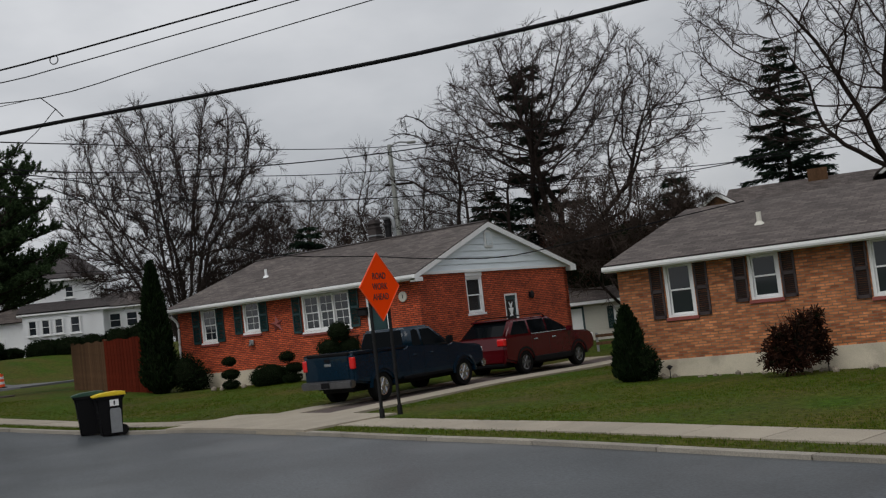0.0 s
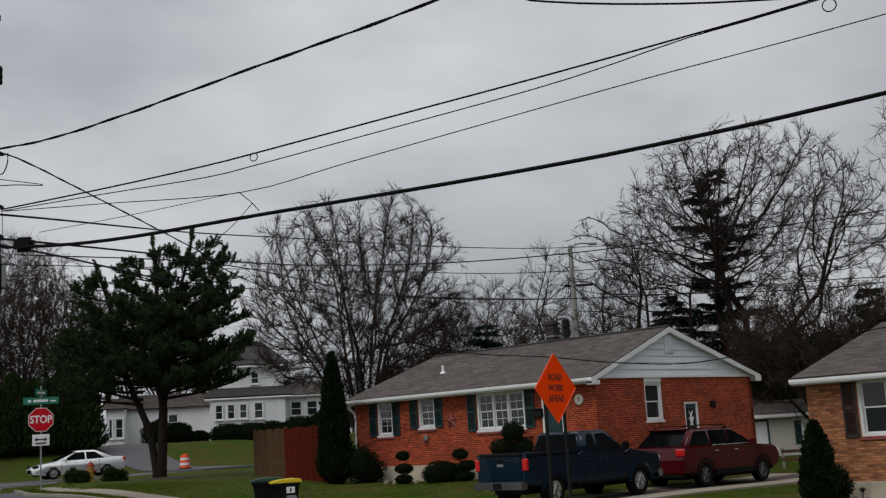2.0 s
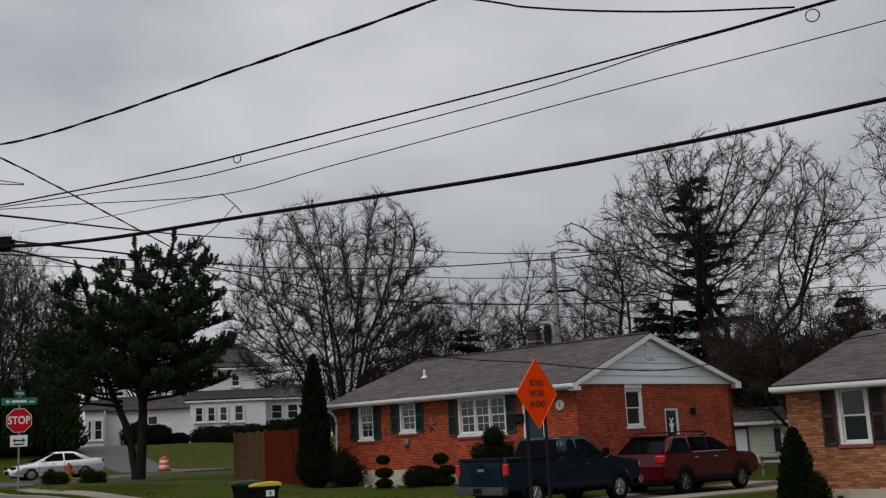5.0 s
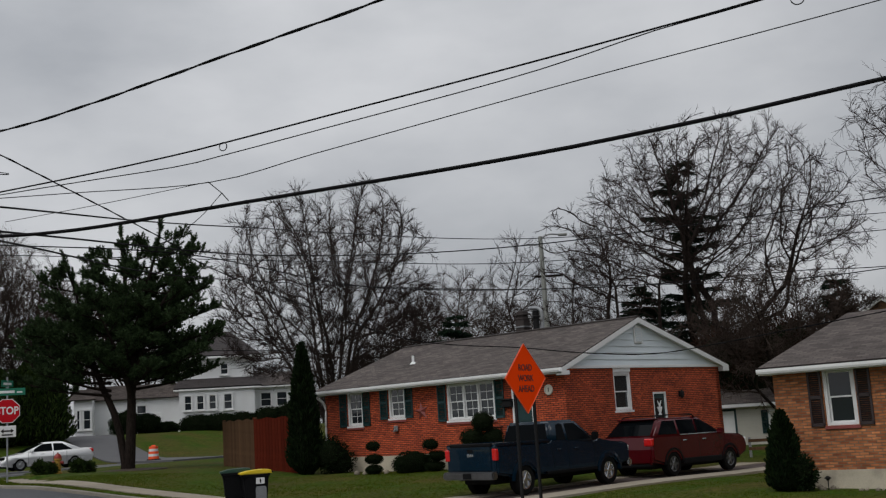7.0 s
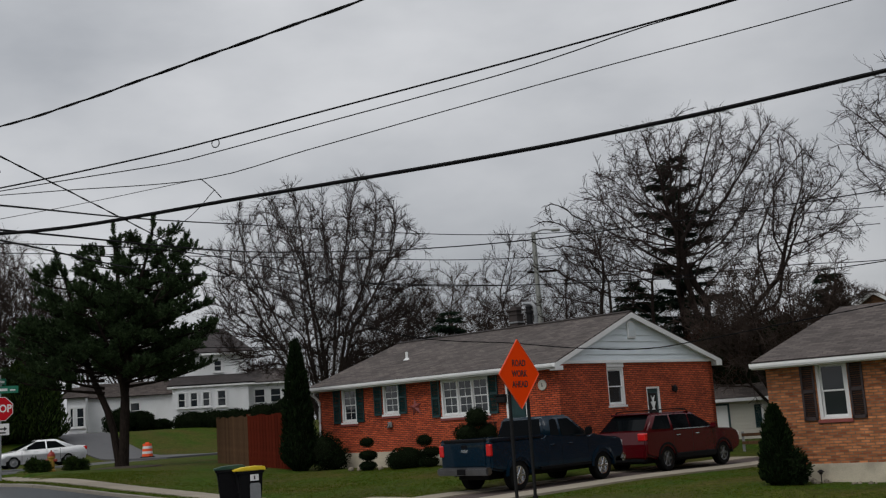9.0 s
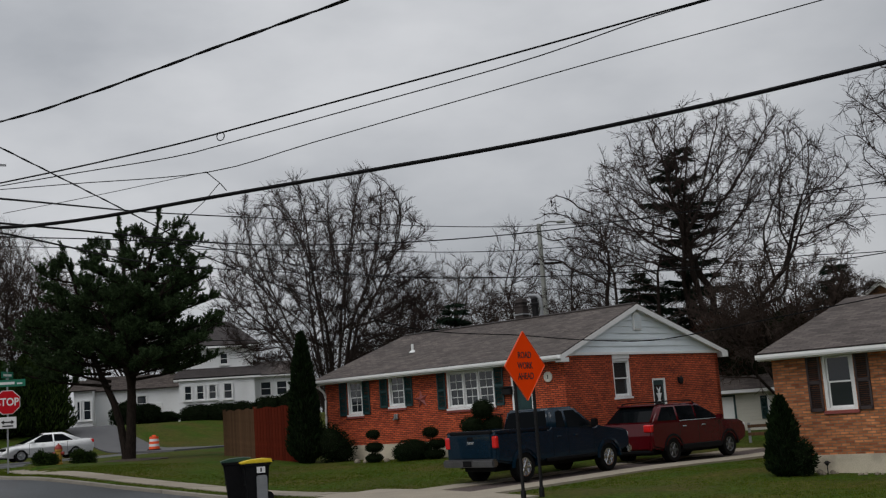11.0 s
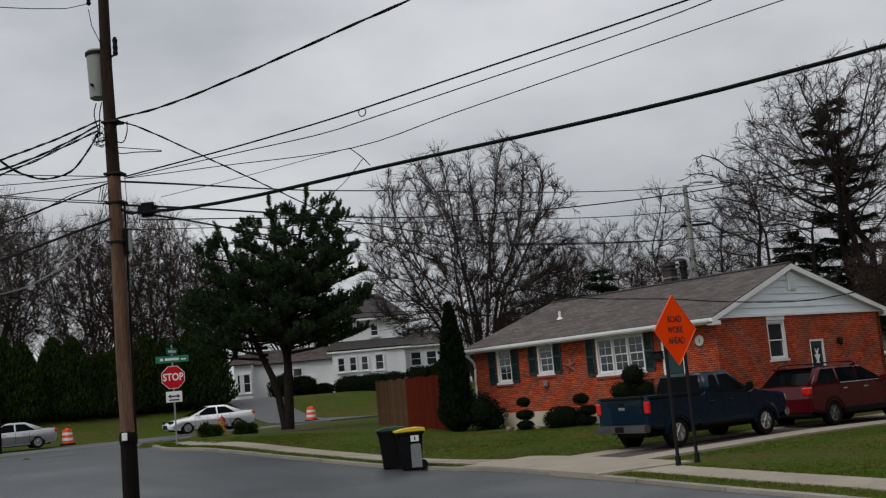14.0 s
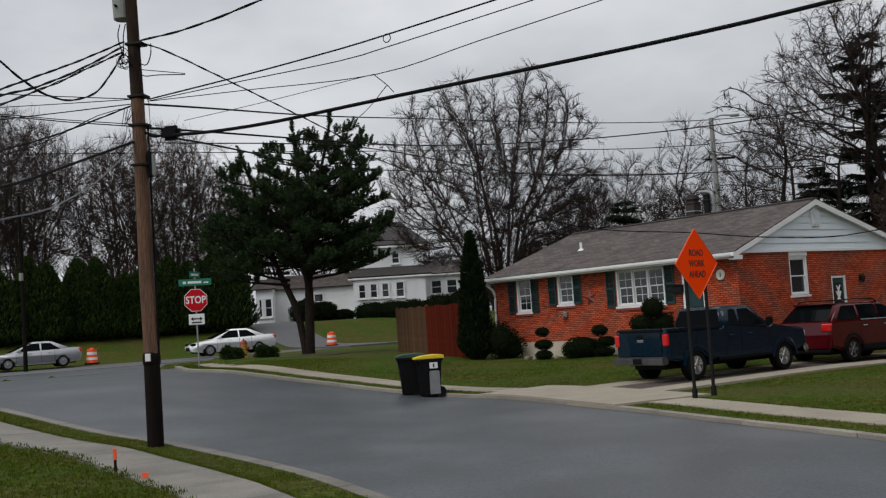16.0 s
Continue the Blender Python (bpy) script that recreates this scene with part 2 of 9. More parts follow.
BARK_GREY = material("grey_brown_bark", (0.042, 0.033, 0.029), 0.95, vary=0.3, scale=2.5, fine=18, bump=0.5, bump_d=0.03, stretch=(1, 1, 0.3), spec=0.03)
TWIG = material("bare_twigs", (0.034, 0.025, 0.022), 0.95, vary=0.25, scale=1.0, bump=0, spec=0.05)
TWIG_BROWN = material("grey_brown_twigs", (0.050, 0.037, 0.031), 0.95, vary=0.25, scale=1.0, bump=0, spec=0.05)
PINE_LEAF = leaf_material("pine_needles", (0.012, 0.024, 0.011), (0.062, 0.098, 0.042))
SPRUCE_LEAF = leaf_material("spruce_needles", (0.006, 0.014, 0.009), (0.015, 0.028, 0.016))
ARBOR_LEAF = leaf_material("arborvitae_foliage", (0.009, 0.021, 0.006), (0.042, 0.066, 0.016))
SHRUB_LEAF = leaf_material("clipped_shrub_foliage", (0.004, 0.010, 0.004), (0.013, 0.023, 0.008))
RED_LEAF = leaf_material("brownish_red_leaves", (0.016, 0.008, 0.006), (0.042, 0.018, 0.011))
# near-black fill added inside foliage; the shade in there is put into its colour
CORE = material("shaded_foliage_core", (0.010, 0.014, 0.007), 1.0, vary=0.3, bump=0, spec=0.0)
POLE_WOOD = material("weathered_pole_wood", (0.145, 0.075, 0.044), 0.9, vary=0.45, scale=3, fine=22, bump=0.5, bump_d=0.01, stretch=(3, 3, 0.22), stain=0.9,
                     stain_col=(0.03, 0.02, 0.015), stain_scale=1.6)
# much darker brown than POLE_WOOD, for the pole above 6.5 m
POLE_TOP = material("darker_pole_wood", (0.030, 0.019, 0.014), 0.9, vary=0.4, scale=3, fine=22, bump=0.5, stretch=(3, 3, 0.22), stain=0.7, stain_col=(0.07, 0.04, 0.026), stain_scale=1.3, spec=0.15)
POLE_DARK = material("tarred_pole_wood", (0.010, 0.007, 0.006), 0.9, vary=0.4, scale=3, fine=22, bump=0.5, stretch=(3, 3, 0.3), spec=0.12)
FENCE_TAN = material("weathered_fence_board", (0.110, 0.062, 0.034), 0.9, spec=0.1, vary=0.3, scale=2, fine=20, bump=0.3, stretch=(4, 4, 0.3), per_object=0.2)
FENCE_RED = material("red_stained_fence_board", (0.095, 0.014, 0.006), 0.9, spec=0.1, vary=0.25, scale=2, fine=20, bump=0.3, stretch=(4, 4, 0.3), per_object=0.15)
BLACK_PLASTIC = material("black_plastic", (0.006, 0.006, 0.007), 0.6, vary=0.2, bump=0.05, spec=0.1)
RUBBER = material("tyre_rubber", (0.008, 0.008, 0.008), 0.9, vary=0.2, bump=0.1, spec=0.1)
CABLE = material("cable_jacket", (0.008, 0.008, 0.009), 0.8, vary=0.2, bump=0, spec=0.15)
CABLE_GREY = material("grey_cable", (0.10, 0.10, 0.105), 0.6, vary=0.2, bump=0)
DARK_CHROME = material("dulled_chrome", (0.22, 0.22, 0.23), 0.3, 1.0, vary=0.15, bump=0)
CHROME = material("bright_metal", (0.55, 0.56, 0.58), 0.25, 1.0, vary=0.08, bump=0)
STEEL = material("galvanised_steel", (0.32, 0.33, 0.34), 0.45, 0.8, vary=0.15, bump=0.05)
BLACK_METAL = material("black_metal", (0.010, 0.010, 0.011), 0.6, 0.0, vary=0.2, bump=0.05, spec=0.2)
GREY_METAL = material("grey_transformer_paint", (0.26, 0.27, 0.25), 0.5, vary=0.1, scale=2, bump=0.05, stain=0.4, stain_col=(0.16, 0.14, 0.12))
TRUCK_BLUE = material("dark_blue_car_paint", (0.002, 0.013, 0.026), 0.22, 0.0, vary=0.08, bump=0, coat=0.4, spec=0.15)
SUV_RED = material("dark_red_car_paint", (0.068, 0.002, 0.005), 0.25, 0.0, vary=0.06, bump=0, coat=0.4, spec=0.2)
CAR_WHITE = material("white_car_paint", (0.93, 0.94, 0.95), 0.3, 0.0, vary=0.04, bump=0, coat=0.8)
CAR_SILVER = material("silver_car_paint", (0.52, 0.54, 0.56), 0.3, 0.3, vary=0.05, bump=0, coat=0.8)
RED_LENS = material("red_lamp_lens", (0.60, 0.010, 0.010), 0.2, vary=0.1, bump=0, coat=0.5)
ORANGE = material("fluorescent_orange_sheeting", (1.0, 0.065, 0.003), 0.9, vary=0.02, scale=2, bump=0, spec=0.05)
ORANGE_PLASTIC = material("orange_plastic", (0.90, 0.10, 0.02), 0.5, vary=0.06, bump=0)
WHITE_TAPE = material("white_reflective_tape", (0.75, 0.75, 0.75), 0.5, vary=0.05, bump=0)
SIGN_BLACK = material("black_sign_ink", (0.012, 0.010, 0.010), 0.6, vary=0.1, bump=0)
SIGN_RED = material("red_sign_sheeting", (0.50, 0.008, 0.016), 0.6, vary=0.05, bump=0, spec=0.1)
SIGN_GREEN = material("green_sign_sheeting", (0.004, 0.17, 0.10), 0.5, vary=0.05, bump=0)
YELLOW_LID = material("yellow_plastic_lid", (0.72, 0.52, 0.01), 0.5, vary=0.1, bump=0.03)
GREEN_LID = material("dark_green_plastic", (0.012, 0.055, 0.035), 0.5, vary=0.15, bump=0.03)
HYDRANT_YELLOW = material("hydrant_yellow_paint", (0.42, 0.24, 0.03), 0.5, vary=0.15, bump=0.05)
HYDRANT_RED = material("hydrant_red_paint", (0.30, 0.03, 0.02), 0.5, vary=0.15, bump=0.05)
STAR_RED = material("rusty_red_tin", (0.26, 0.06, 0.05), 0.6, 0.0, vary=0.25, bump=0.1)
CHIMNEY_BRICK = material("dark_chimney_brick", (0.05, 0.04, 0.038), 0.9, vary=0.3, scale=4, bump=0.3)

# ---------------------------------------------------------------- mesh helpers


def mesh_object(name, verts, faces, mat, parent=None, label=""):
    me = bpy.data.meshes.new(name)
    me.from_pydata(verts, [], faces)
    me.update()
    ob = new(name, me)
    me.materials.append(mat)
    if parent is not None:
        ob.parent = parent
    if label:
        tagged(ob, label)
    return ob


def part(name, bm, mat, parent=None, label="", smooth=False):
    """Links a bmesh as ONE mesh object under a thing or a part."""
    me = bpy.data.meshes.new(name)
    bmesh.ops.recalc_face_normals(bm, faces=bm.faces)
    bm.to_mesh(me)
    bm.free()
    me.materials.append(mat)
    if smooth:
        me.polygons.foreach_set("use_smooth", [True] * len(me.polygons))
    ob = new(name, me)
    if parent is not None:
        ob.parent = parent
    if label:
        tagged(ob, label)
    return ob


def thing(name, m, label, category, group="", kind=""):
    ob = new(name)
    ob.empty_display_size = 0.2
    ob.matrix_world = m
    return tagged(ob, label, category, group, kind)


def add_box(bm, lo, hi, bevel=0.0, m=None, seg=1):
    size = [max(1e-4, b - a) for a, b in zip(lo, hi)]
    mid = [(a + b) / 2 for a, b in zip(lo, hi)]
    vs = bmesh.ops.create_cube(bm, size=1, matrix=Matrix.Translation(mid) @ Matrix.Diagonal((*size, 1)))["verts"]
    if bevel:
        es = list({e for v in vs for e in v.link_edges})
        vs = list({v for f in bmesh.ops.bevel(bm, geom=es, offset=bevel, segments=seg, affect="EDGES")["faces"] for v in f.verts} | {v for v in vs if v.is_valid})
    if m is not None:
        bmesh.ops.transform(bm, matrix=m, verts=vs)
    return vs


def box(lo, hi, bevel=0.0, m=None, seg=1):
    bm = bmesh.new()
    add_box(bm, lo, hi, bevel, m, seg)
    return bm


def add_tube(bm, p0, p1, r0, r1=None, n=10, caps=True):
    p0, p1 = Vector(p0), Vector(p1)
    r1 = r0 if r1 is None else r1
    d = p1 - p0
    m = Matrix.Translation((p0 + p1) / 2) @ d.to_track_quat("Z", "Y").to_matrix().to_4x4()
    return bmesh.ops.create_cone(bm, cap_ends=caps, segments=n, radius1=r0, radius2=r1, depth=d.length, matrix=m)["verts"]


def tube(p0, p1, r0, r1=None, n=10):
    bm = bmesh.new()
    add_tube(bm, p0, p1, r0, r1, n)
    return bm


def slab(points, y0, y1, bevel=0.0, seg=2):
    """A side outline in x and z, drawn through from y0 to y1, its long edges rounded."""
    bm = bmesh.new()
    a = [bm.verts.new((x, y0, z)) for x, z in points]
    b = [bm.verts.new((x, y1, z)) for x, z in points]
    n = len(points)
    bm.faces.new(a)
    bm.faces.new(b[::-1])
    for i in range(n):
        bm.faces.new((a[i], b[i], b[(i + 1) % n], a[(i + 1) % n]))
    if bevel:
        es = [e for e in bm.edges if abs(e.verts[0].co.y - e.verts[1].co.y) < 1e-6]
        bmesh.ops.bevel(bm, geom=es, offset=bevel, segments=seg, affect="EDGES", clamp_overlap=True)
    return bm


def lathe(profile, n=20, m=None):
    """A turned shape from (radius, height) pairs."""
    bm = bmesh.new()
    rings = []
    for r, z in profile:
        rings.append([bm.verts.new((r * math.cos(a), r * math.sin(a), z)) for a in (2 * math.pi * i / n for i in range(n))])
    for p, q in zip(rings, rings[1:]):
        for i in range(n):
            bm.faces.new((p[i], p[(i + 1) % n], q[(i + 1) % n], q[i]))
    bm.faces.new(rings[0][::-1])
    bm.faces.new(rings[-1])
    if m is not None:
        bm.transform(m)
    return bm


def curve_points(points, step):
    """A smooth line through points (Catmull-Rom), about step apart."""
    pts = [Vector(p) for p in points]
    ext = [2 * pts[0] - pts[1], *pts, 2 * pts[-1] - pts[-2]]
    out = []
    for i in range(1, len(ext) - 2):
        a, b, c, d = ext[i - 1:i + 3]
        n = max(1, round((c - b).length / step))
        for k in range(n):
            t = k / n
            out.append(0.5 * (2 * b + (c - a) * t + (2 * a - 5 * b + 4 * c - d) * t * t + (3 * b - a - 3 * c + d) * t ** 3))
    out.append(pts[-1])
    return out


def sweep(points, radius, n=6, twist=0.0, turns=0.0):
    """A round cable along points. twist: offset from the line as it winds, with turns per metre."""
    bm = bmesh.new()
    pts = [Vector(p) for p in points]
    rings, run = [], 0.0
    for i, p in enumerate(pts):
        d = (pts[min(i + 1, len(pts) - 1)] - pts[max(i - 1, 0)]).normalized()
        side = d.cross(Vector((0, 0, 1)))
        side = side.normalized() if side.length > 1e-3 else Vector((1, 0, 0))
        up = side.cross(d)
        if i:
            run += (p - pts[i - 1]).length
        c = p + twist * (math.cos(run * turns * 6.283) * side + math.sin(run * turns * 6.283) * up)
        rings.append([bm.verts.new(c + radius * (math.cos(a) * side + math.sin(a) * up)) for a in (2 * math.pi * k / n for k in range(n))])
    for p, q in zip(rings, rings[1:]):
        for i in range(n):
            bm.faces.new((p[i], p[(i + 1) % n], q[(i + 1) % n], q[i]))
    bm.faces.new(rings[0][::-1])
    bm.faces.new(rings[-1])
    return bm


def letters(text, size, mat, parent, m, name="lettering", bold=0.0):
    """Raised lettering in the built-in font, turned into a mesh."""
    cu = bpy.data.curves.new(name, "FONT")
    cu.body, cu.size, cu.align_x, cu.align_y, cu.extrude, cu.offset = text, size, "CENTER", "CENTER", 0.003, bold
    cu.resolution_u = 3
    tmp = bpy.data.objects.new(name, cu)
    scene.collection.objects.link(tmp)
    me = bpy.data.meshes.new_from_object(tmp.evaluated_get(bpy.context.evaluated_depsgraph_get()))
    bpy.data.objects.remove(tmp)
    me.transform(m)
    me.materials.clear()
    me.materials.append(mat)
    ob = new(name, me)
    ob.parent = parent
    return ob


def smooth01(t):
    t = min(1.0, max(0.0, t))
    return t * t * (3 - 2 * t)
# ---------------------------------------------------------------- the lie of the land


def base_level(x, y):
    """Height of the streets: level before the houses, up to the junction, gently down the other way, a hill beyond the cross street."""
    q = -x + 0.3 * (y - 30)
    z = 0.9 * smooth01((q - 3.5) / 11.5)
    s = 0.61 * x - 0.79 * y + 18
    if s > -8:
        z -= 0.03 * (math.sqrt(min(s, 40) ** 2 + 4) + min(s, 40)) / 2
    d = (x + 27) * -0.726 + (y - 52.5) * 0.688
    if d > 5.5:
        z += 1.75 * smooth01((d - 5.5) / 11)
    return z


FAR_KERB = [(30, -13), (18, -0.5), (10, 9.3), (6.7, 13.54), (3.63, 17.94), (1.36, 20.89), (-0.8, 24.09), (-3.72, 28.48), (-7.41, 30.66), (-10.32, 31.89), (-12.8, 33.73), (-15.6, 37.2), (-18.2, 42.2)]
NEAR_KERB = [(24, -19), (12, -6), (3.2, 5.2), (-3.52, 14.2), (-5.15, 16.21), (-8.2, 19.38), (-10.15, 20.39), (-11.91, 21.4), (-13.96, 22.66), (-18, 25.4), (-24, 30.5), (-29, 36)]
far_line = [Vector((p.x, p.y)) for p in curve_points([(x, y, 0) for x, y in FAR_KERB], 0.6)]
near_line = [Vector((p.x, p.y)) for p in curve_points([(x, y, 0) for x, y in NEAR_KERB], 0.6)]


def offset_line(line, d):
    """The line moved d to the right of its direction."""
    out = []
    for i, p in enumerate(line):
        t = (line[min(i + 1, len(line) - 1)] - line[max(i - 1, 0)]).normalized()
        out.append(p + Vector((t.y, -t.x)) * d)
    return out


def inside(poly, x, y):
    hit = False
    for (x0, y0), (x1, y1) in zip(poly, poly[1:] + poly[:1]):
        if (y0 > y) != (y1 > y) and x < (x1 - x0) * (y - y0) / (y1 - y0) + x0:
            hit = not hit
    return hit


# the trench for the street reaches to the middle of the pavements
trench = [tuple(p) for p in offset_line(far_line, 1.35)] + [tuple(p) for p in reversed(offset_line(near_line, -1.5))]


def lawn_level(x, y):
    """Height of the grass: a little above the street, rising to the brick house."""
    z = base_level(x, y) + 0.07
    z += 0.16 * math.exp(-((x + 16.3) ** 2 + (y - 41.5) ** 2) / 14)
    if y > 20 and x > -30:
        h = ((x - 3.64) * -0.686 + (y - 35.31) * -0.728)
        rise = smooth01((9 - h) / 9)
        z = max(z, z + (0.48 - z) * rise * smooth01((12 + x) / 7) * smooth01((3.9 - x + 0.9 * (y - 33)) / 3))
        z -= 0.14 * smooth01((x - 4.5) / 6) * smooth01((y - 28) / 4)
    return z


junction = [(-18.2, 42.2), (-19.4, 46.5), (-19.9, 52), (-24, 56), (-44, 38), (-29, 36)]
xs = np.unique(np.concatenate([-np.geomspace(42, 2500, 26), np.arange(-41, 32, 0.75), np.geomspace(32, 2500, 26)]))
ys = np.unique(np.concatenate([-np.geomspace(22, 2500, 22), np.arange(-21, 100, 0.75), np.geomspace(100, 2500, 26)]))
gv, gf = [], []
for j, yy in enumerate(ys):
    for i, xx in enumerate(xs):
        z = lawn_level(xx, yy) + 0.03 * noise.noise(Vector((xx * 0.3, yy * 0.3, 0)))
        if abs(xx) < 60 and -25 < yy < 60 and inside(trench, xx, yy):
            z = base_level(xx, yy) - 0.35
        dp = (xx + 27) * -0.726 + (yy - 52.5) * 0.688
        if -60 < xx < 40 and (-3.6 < dp < 4.6 or inside(junction, xx, yy)):
            z = min(z, base_level(xx, yy) - 0.25)
        gv.append((xx, yy, z))
for j in range(len(ys) - 1):
    for i in range(len(xs) - 1):
        a = j * len(xs) + i
        gf.append((a, a + 1, a + 1 + len(xs), a + len(xs)))
ground = mesh_object("ground", gv, gf, GRASS)
tagged(ground, "wet green and brown winter lawns on gently rising land", "ground", kind="structure")
ground.data.polygons.foreach_set("use_smooth", [True] * len(ground.data.polygons))


def strip(name, a, b, mat, lift, across=1, level=base_level, skirt=0.12):
    """A paved band between two lines of equal count, laid on the land, with a turned-down edge."""
    v, f = [], []
    k = across + 1
    for p, q in zip(a, b):
        for c in range(k):
            w = p.lerp(q, c / across)
            v.append((w.x, w.y, level(w.x, w.y) + lift))
        v.append((p.x, p.y, level(p.x, p.y) + lift - skirt))
        v.append((q.x, q.y, level(q.x, q.y) + lift - skirt))
    n = k + 2
    for i in range(len(a) - 1):
        for c in range(across):
            f.append((i * n + c, i * n + c + 1, (i + 1) * n + c + 1, (i + 1) * n + c))
        f.append((i * n, (i + 1) * n, (i + 1) * n + k, i * n + k))
        f.append((i * n + across, i * n + k + 1, (i + 1) * n + k + 1, (i + 1) * n + across))
    if skirt:
        e = (len(a) - 1) * n
        f.append((*range(k), k + 1, k))
        f.append((*range(e, e + k), e + k + 1, e + k))
    return mesh_object(name, v, f, mat)


def even(line, n):
    run = [0.0]
    for p, q in zip(line, line[1:]):
        run.append(run[-1] + (q - p).length)
    xs_ = np.interp(np.linspace(0, run[-1], n), run, [p.x for p in line])
    ys_ = np.interp(np.linspace(0, run[-1], n), run, [p.y for p in line])
    return [Vector((x, y)) for x, y in zip(xs_, ys_)]


road = tagged(strip("road", even(near_line, 120), even(far_line, 120), ASPHALT, 0.0, 10, skirt=0.0), "damp dark grey asphalt street", "road", kind="structure")
PIKE_A, PIKE_D = Vector((-27, 52.5)), Vector((0.688, 0.726))
pike_n = Vector((-0.726, 0.688))
pike_line = [PIKE_A + PIKE_D * s for s in range(-60, 91, 3)]
pike = tagged(strip("road_cross_street", [p - pike_n * 4.2 for p in pike_line], [p + pike_n * 5.2 for p in pike_line], ASPHALT_OLD, 0.02, 4), "worn asphalt cross street beyond the junction", "road", kind="structure")
mouth_a = even([far_line[-1], Vector((-19.2, 45.5)), Vector((-19.6, 49)), Vector((-20.6, 52.6))], 10)
mouth_b = even([near_line[-1], Vector((-33, 38.0)), Vector((-40, 40))], 10)
tagged(strip("road_junction", mouth_b, mouth_a, ASPHALT, 0.004, 8, skirt=0.05), "damp asphalt at the mouth of the street", "road", kind="structure")

# kerbs, verges and pavements on both sides
verges = tagged(strip("verge_far", offset_line(far_line, 0.22), offset_line(far_line, 0.85), GRASS, 0.075), "narrow grass verge between kerb and pavement", "verge", kind="structure")
tagged(strip("verge_near", offset_line(near_line, -0.22), offset_line(near_line, -1.0), GRASS, 0.085), "narrow grass verge between kerb and pavement", "verge", kind="structure")


def paved(name, line, d0, d1, lift, step, label, piece, thick=0.12, mat=None):
    """A row of cast concrete pieces along a line, each its own object with a joint between."""
    root = tagged(new(name), label, "pavement" if piece == "slab" else "kerb", kind="structure")
    a, b = offset_line(line, d0), offset_line(line, d1)
    total = sum((q - p).length for p, q in zip(line, line[1:]))
    n = round(total / step)
    sub = 3
    a, b = even(a, n * sub + 1), even(b, n * sub + 1)
    for i in range(n):
        bm = bmesh.new()
        top, bot = [], []
        gap = 0.012
        for k in range(sub + 1):
            p, q = a[i * sub + k].copy(), b[i * sub + k].copy()
            t = (a[i * sub + sub] - a[i * sub]).normalized()
            sh = gap if k == 0 else -gap if k == sub else 0
            p, q = p + t * sh, q + t * sh
            jit = 0.008 * math.sin(i * 12.9)
            top.append([bm.verts.new((w.x, w.y, base_level(w.x, w.y) + lift + jit)) for w in (p, q)])
            bot.append([bm.verts.new((w.x, w.y, base_level(w.x, w.y) + lift - thick)) for w in (p, q)])
        for k in range(sub):
            bm.faces.new((top[k][0], top[k][1], top[k + 1][1], top[k + 1][0]))
            bm.faces.new((top[k][0], top[k + 1][0], bot[k + 1][0], bot[k][0]))
            bm.faces.new((top[k][1], bot[k][1], bot[k + 1][1], top[k + 1][1]))
        bm.faces.new((top[0][0], bot[0][0], bot[0][1], top[0][1]))
        bm.faces.new((top[-1][0], top[-1][1], bot[-1][1], bot[-1][0]))
        part(piece, bm, mat or CONCRETE, root)
    return root


paved("kerb_far", far_line, 0.0, 0.24, 0.075, 2.6, "low worn concrete kerb in cast lengths", "kerb_length", 0.25, KERB)
paved("kerb_near", near_line, -0.24, 0.0, 0.10, 2.6, "low worn concrete kerb in cast lengths", "kerb_length", 0.25, CONCRETE_DAMP)
paved("pavement_far", far_line, 0.85, 1.95, 0.10, 1.5, "concrete pavement of worn square slabs", "slab")
paved("pavement_near", near_line, -2.15, -1.0, 0.11, 1.5, "damp concrete pavement of worn square slabs", "slab", mat=CONCRETE_DAMP)

# the driveway beside the brick house: two concrete tracks with a dark strip between, and an apron to the street
DRV0, DRV1 = Vector((-1.25, 26.7)), Vector((11.6, 39.8))
drv_d = (DRV1 - DRV0).normalized()
drv_n = Vector((-drv_d.y, drv_d.x))


def drive_level(x, y):
    return max(base_level(x, y), -0.02) + 0.09 - 0.13 * smooth01((x - 4.5) / 6)


drv = [DRV0.lerp(DRV1, i / 24) for i in range(25)]
drive = tagged(new("driveway"), "concrete driveway tracks with a dark strip between them", "driveway", kind="structure")
for nm, d0, d1, mt, lf in (("concrete_track", -1.75, -0.75, CONCRETE, 0.03), ("middle_strip", -0.75, 0.65, DRIVE, 0.0), ("concrete_track", 0.65, 1.7, CONCRETE, 0.03)):
    o = strip(nm, [p + drv_n * d0 for p in drv], [p + drv_n * d1 for p in drv], mt, lf, 2, drive_level)
    o.parent = drive
ap_kerb = [p for p in even(far_line, 400) if (p - Vector((-2.17, 26.0))).length < 3.2]
tagged(strip("driveway_apron", ap_kerb, offset_line(ap_kerb, 2.5), CONCRETE, 0.122, 4, skirt=0.2), "broad concrete driveway apron down to the kerb", "driveway", kind="structure")

# the lane that climbs from the cross street to the white house
lane = [Vector(p) for p in ((-14.2, 62.0), (-16.4, 64.2), (-19.9, 69.0), (-24.0, 74.3), (-27.6, 80.0), (-32, 88), (-38, 95))]
lane = [Vector((p.x, p.y)) for p in curve_points([(*p, 0) for p in lane], 1.0)]
tagged(strip("road_lane", offset_line(lane, -1.9), offset_line(lane, 1.9), ASPHALT_OLD, 0.07, 3, lambda x, y: lawn_level(x, y)), "pale worn lane up to the white house", "road", kind="structure")


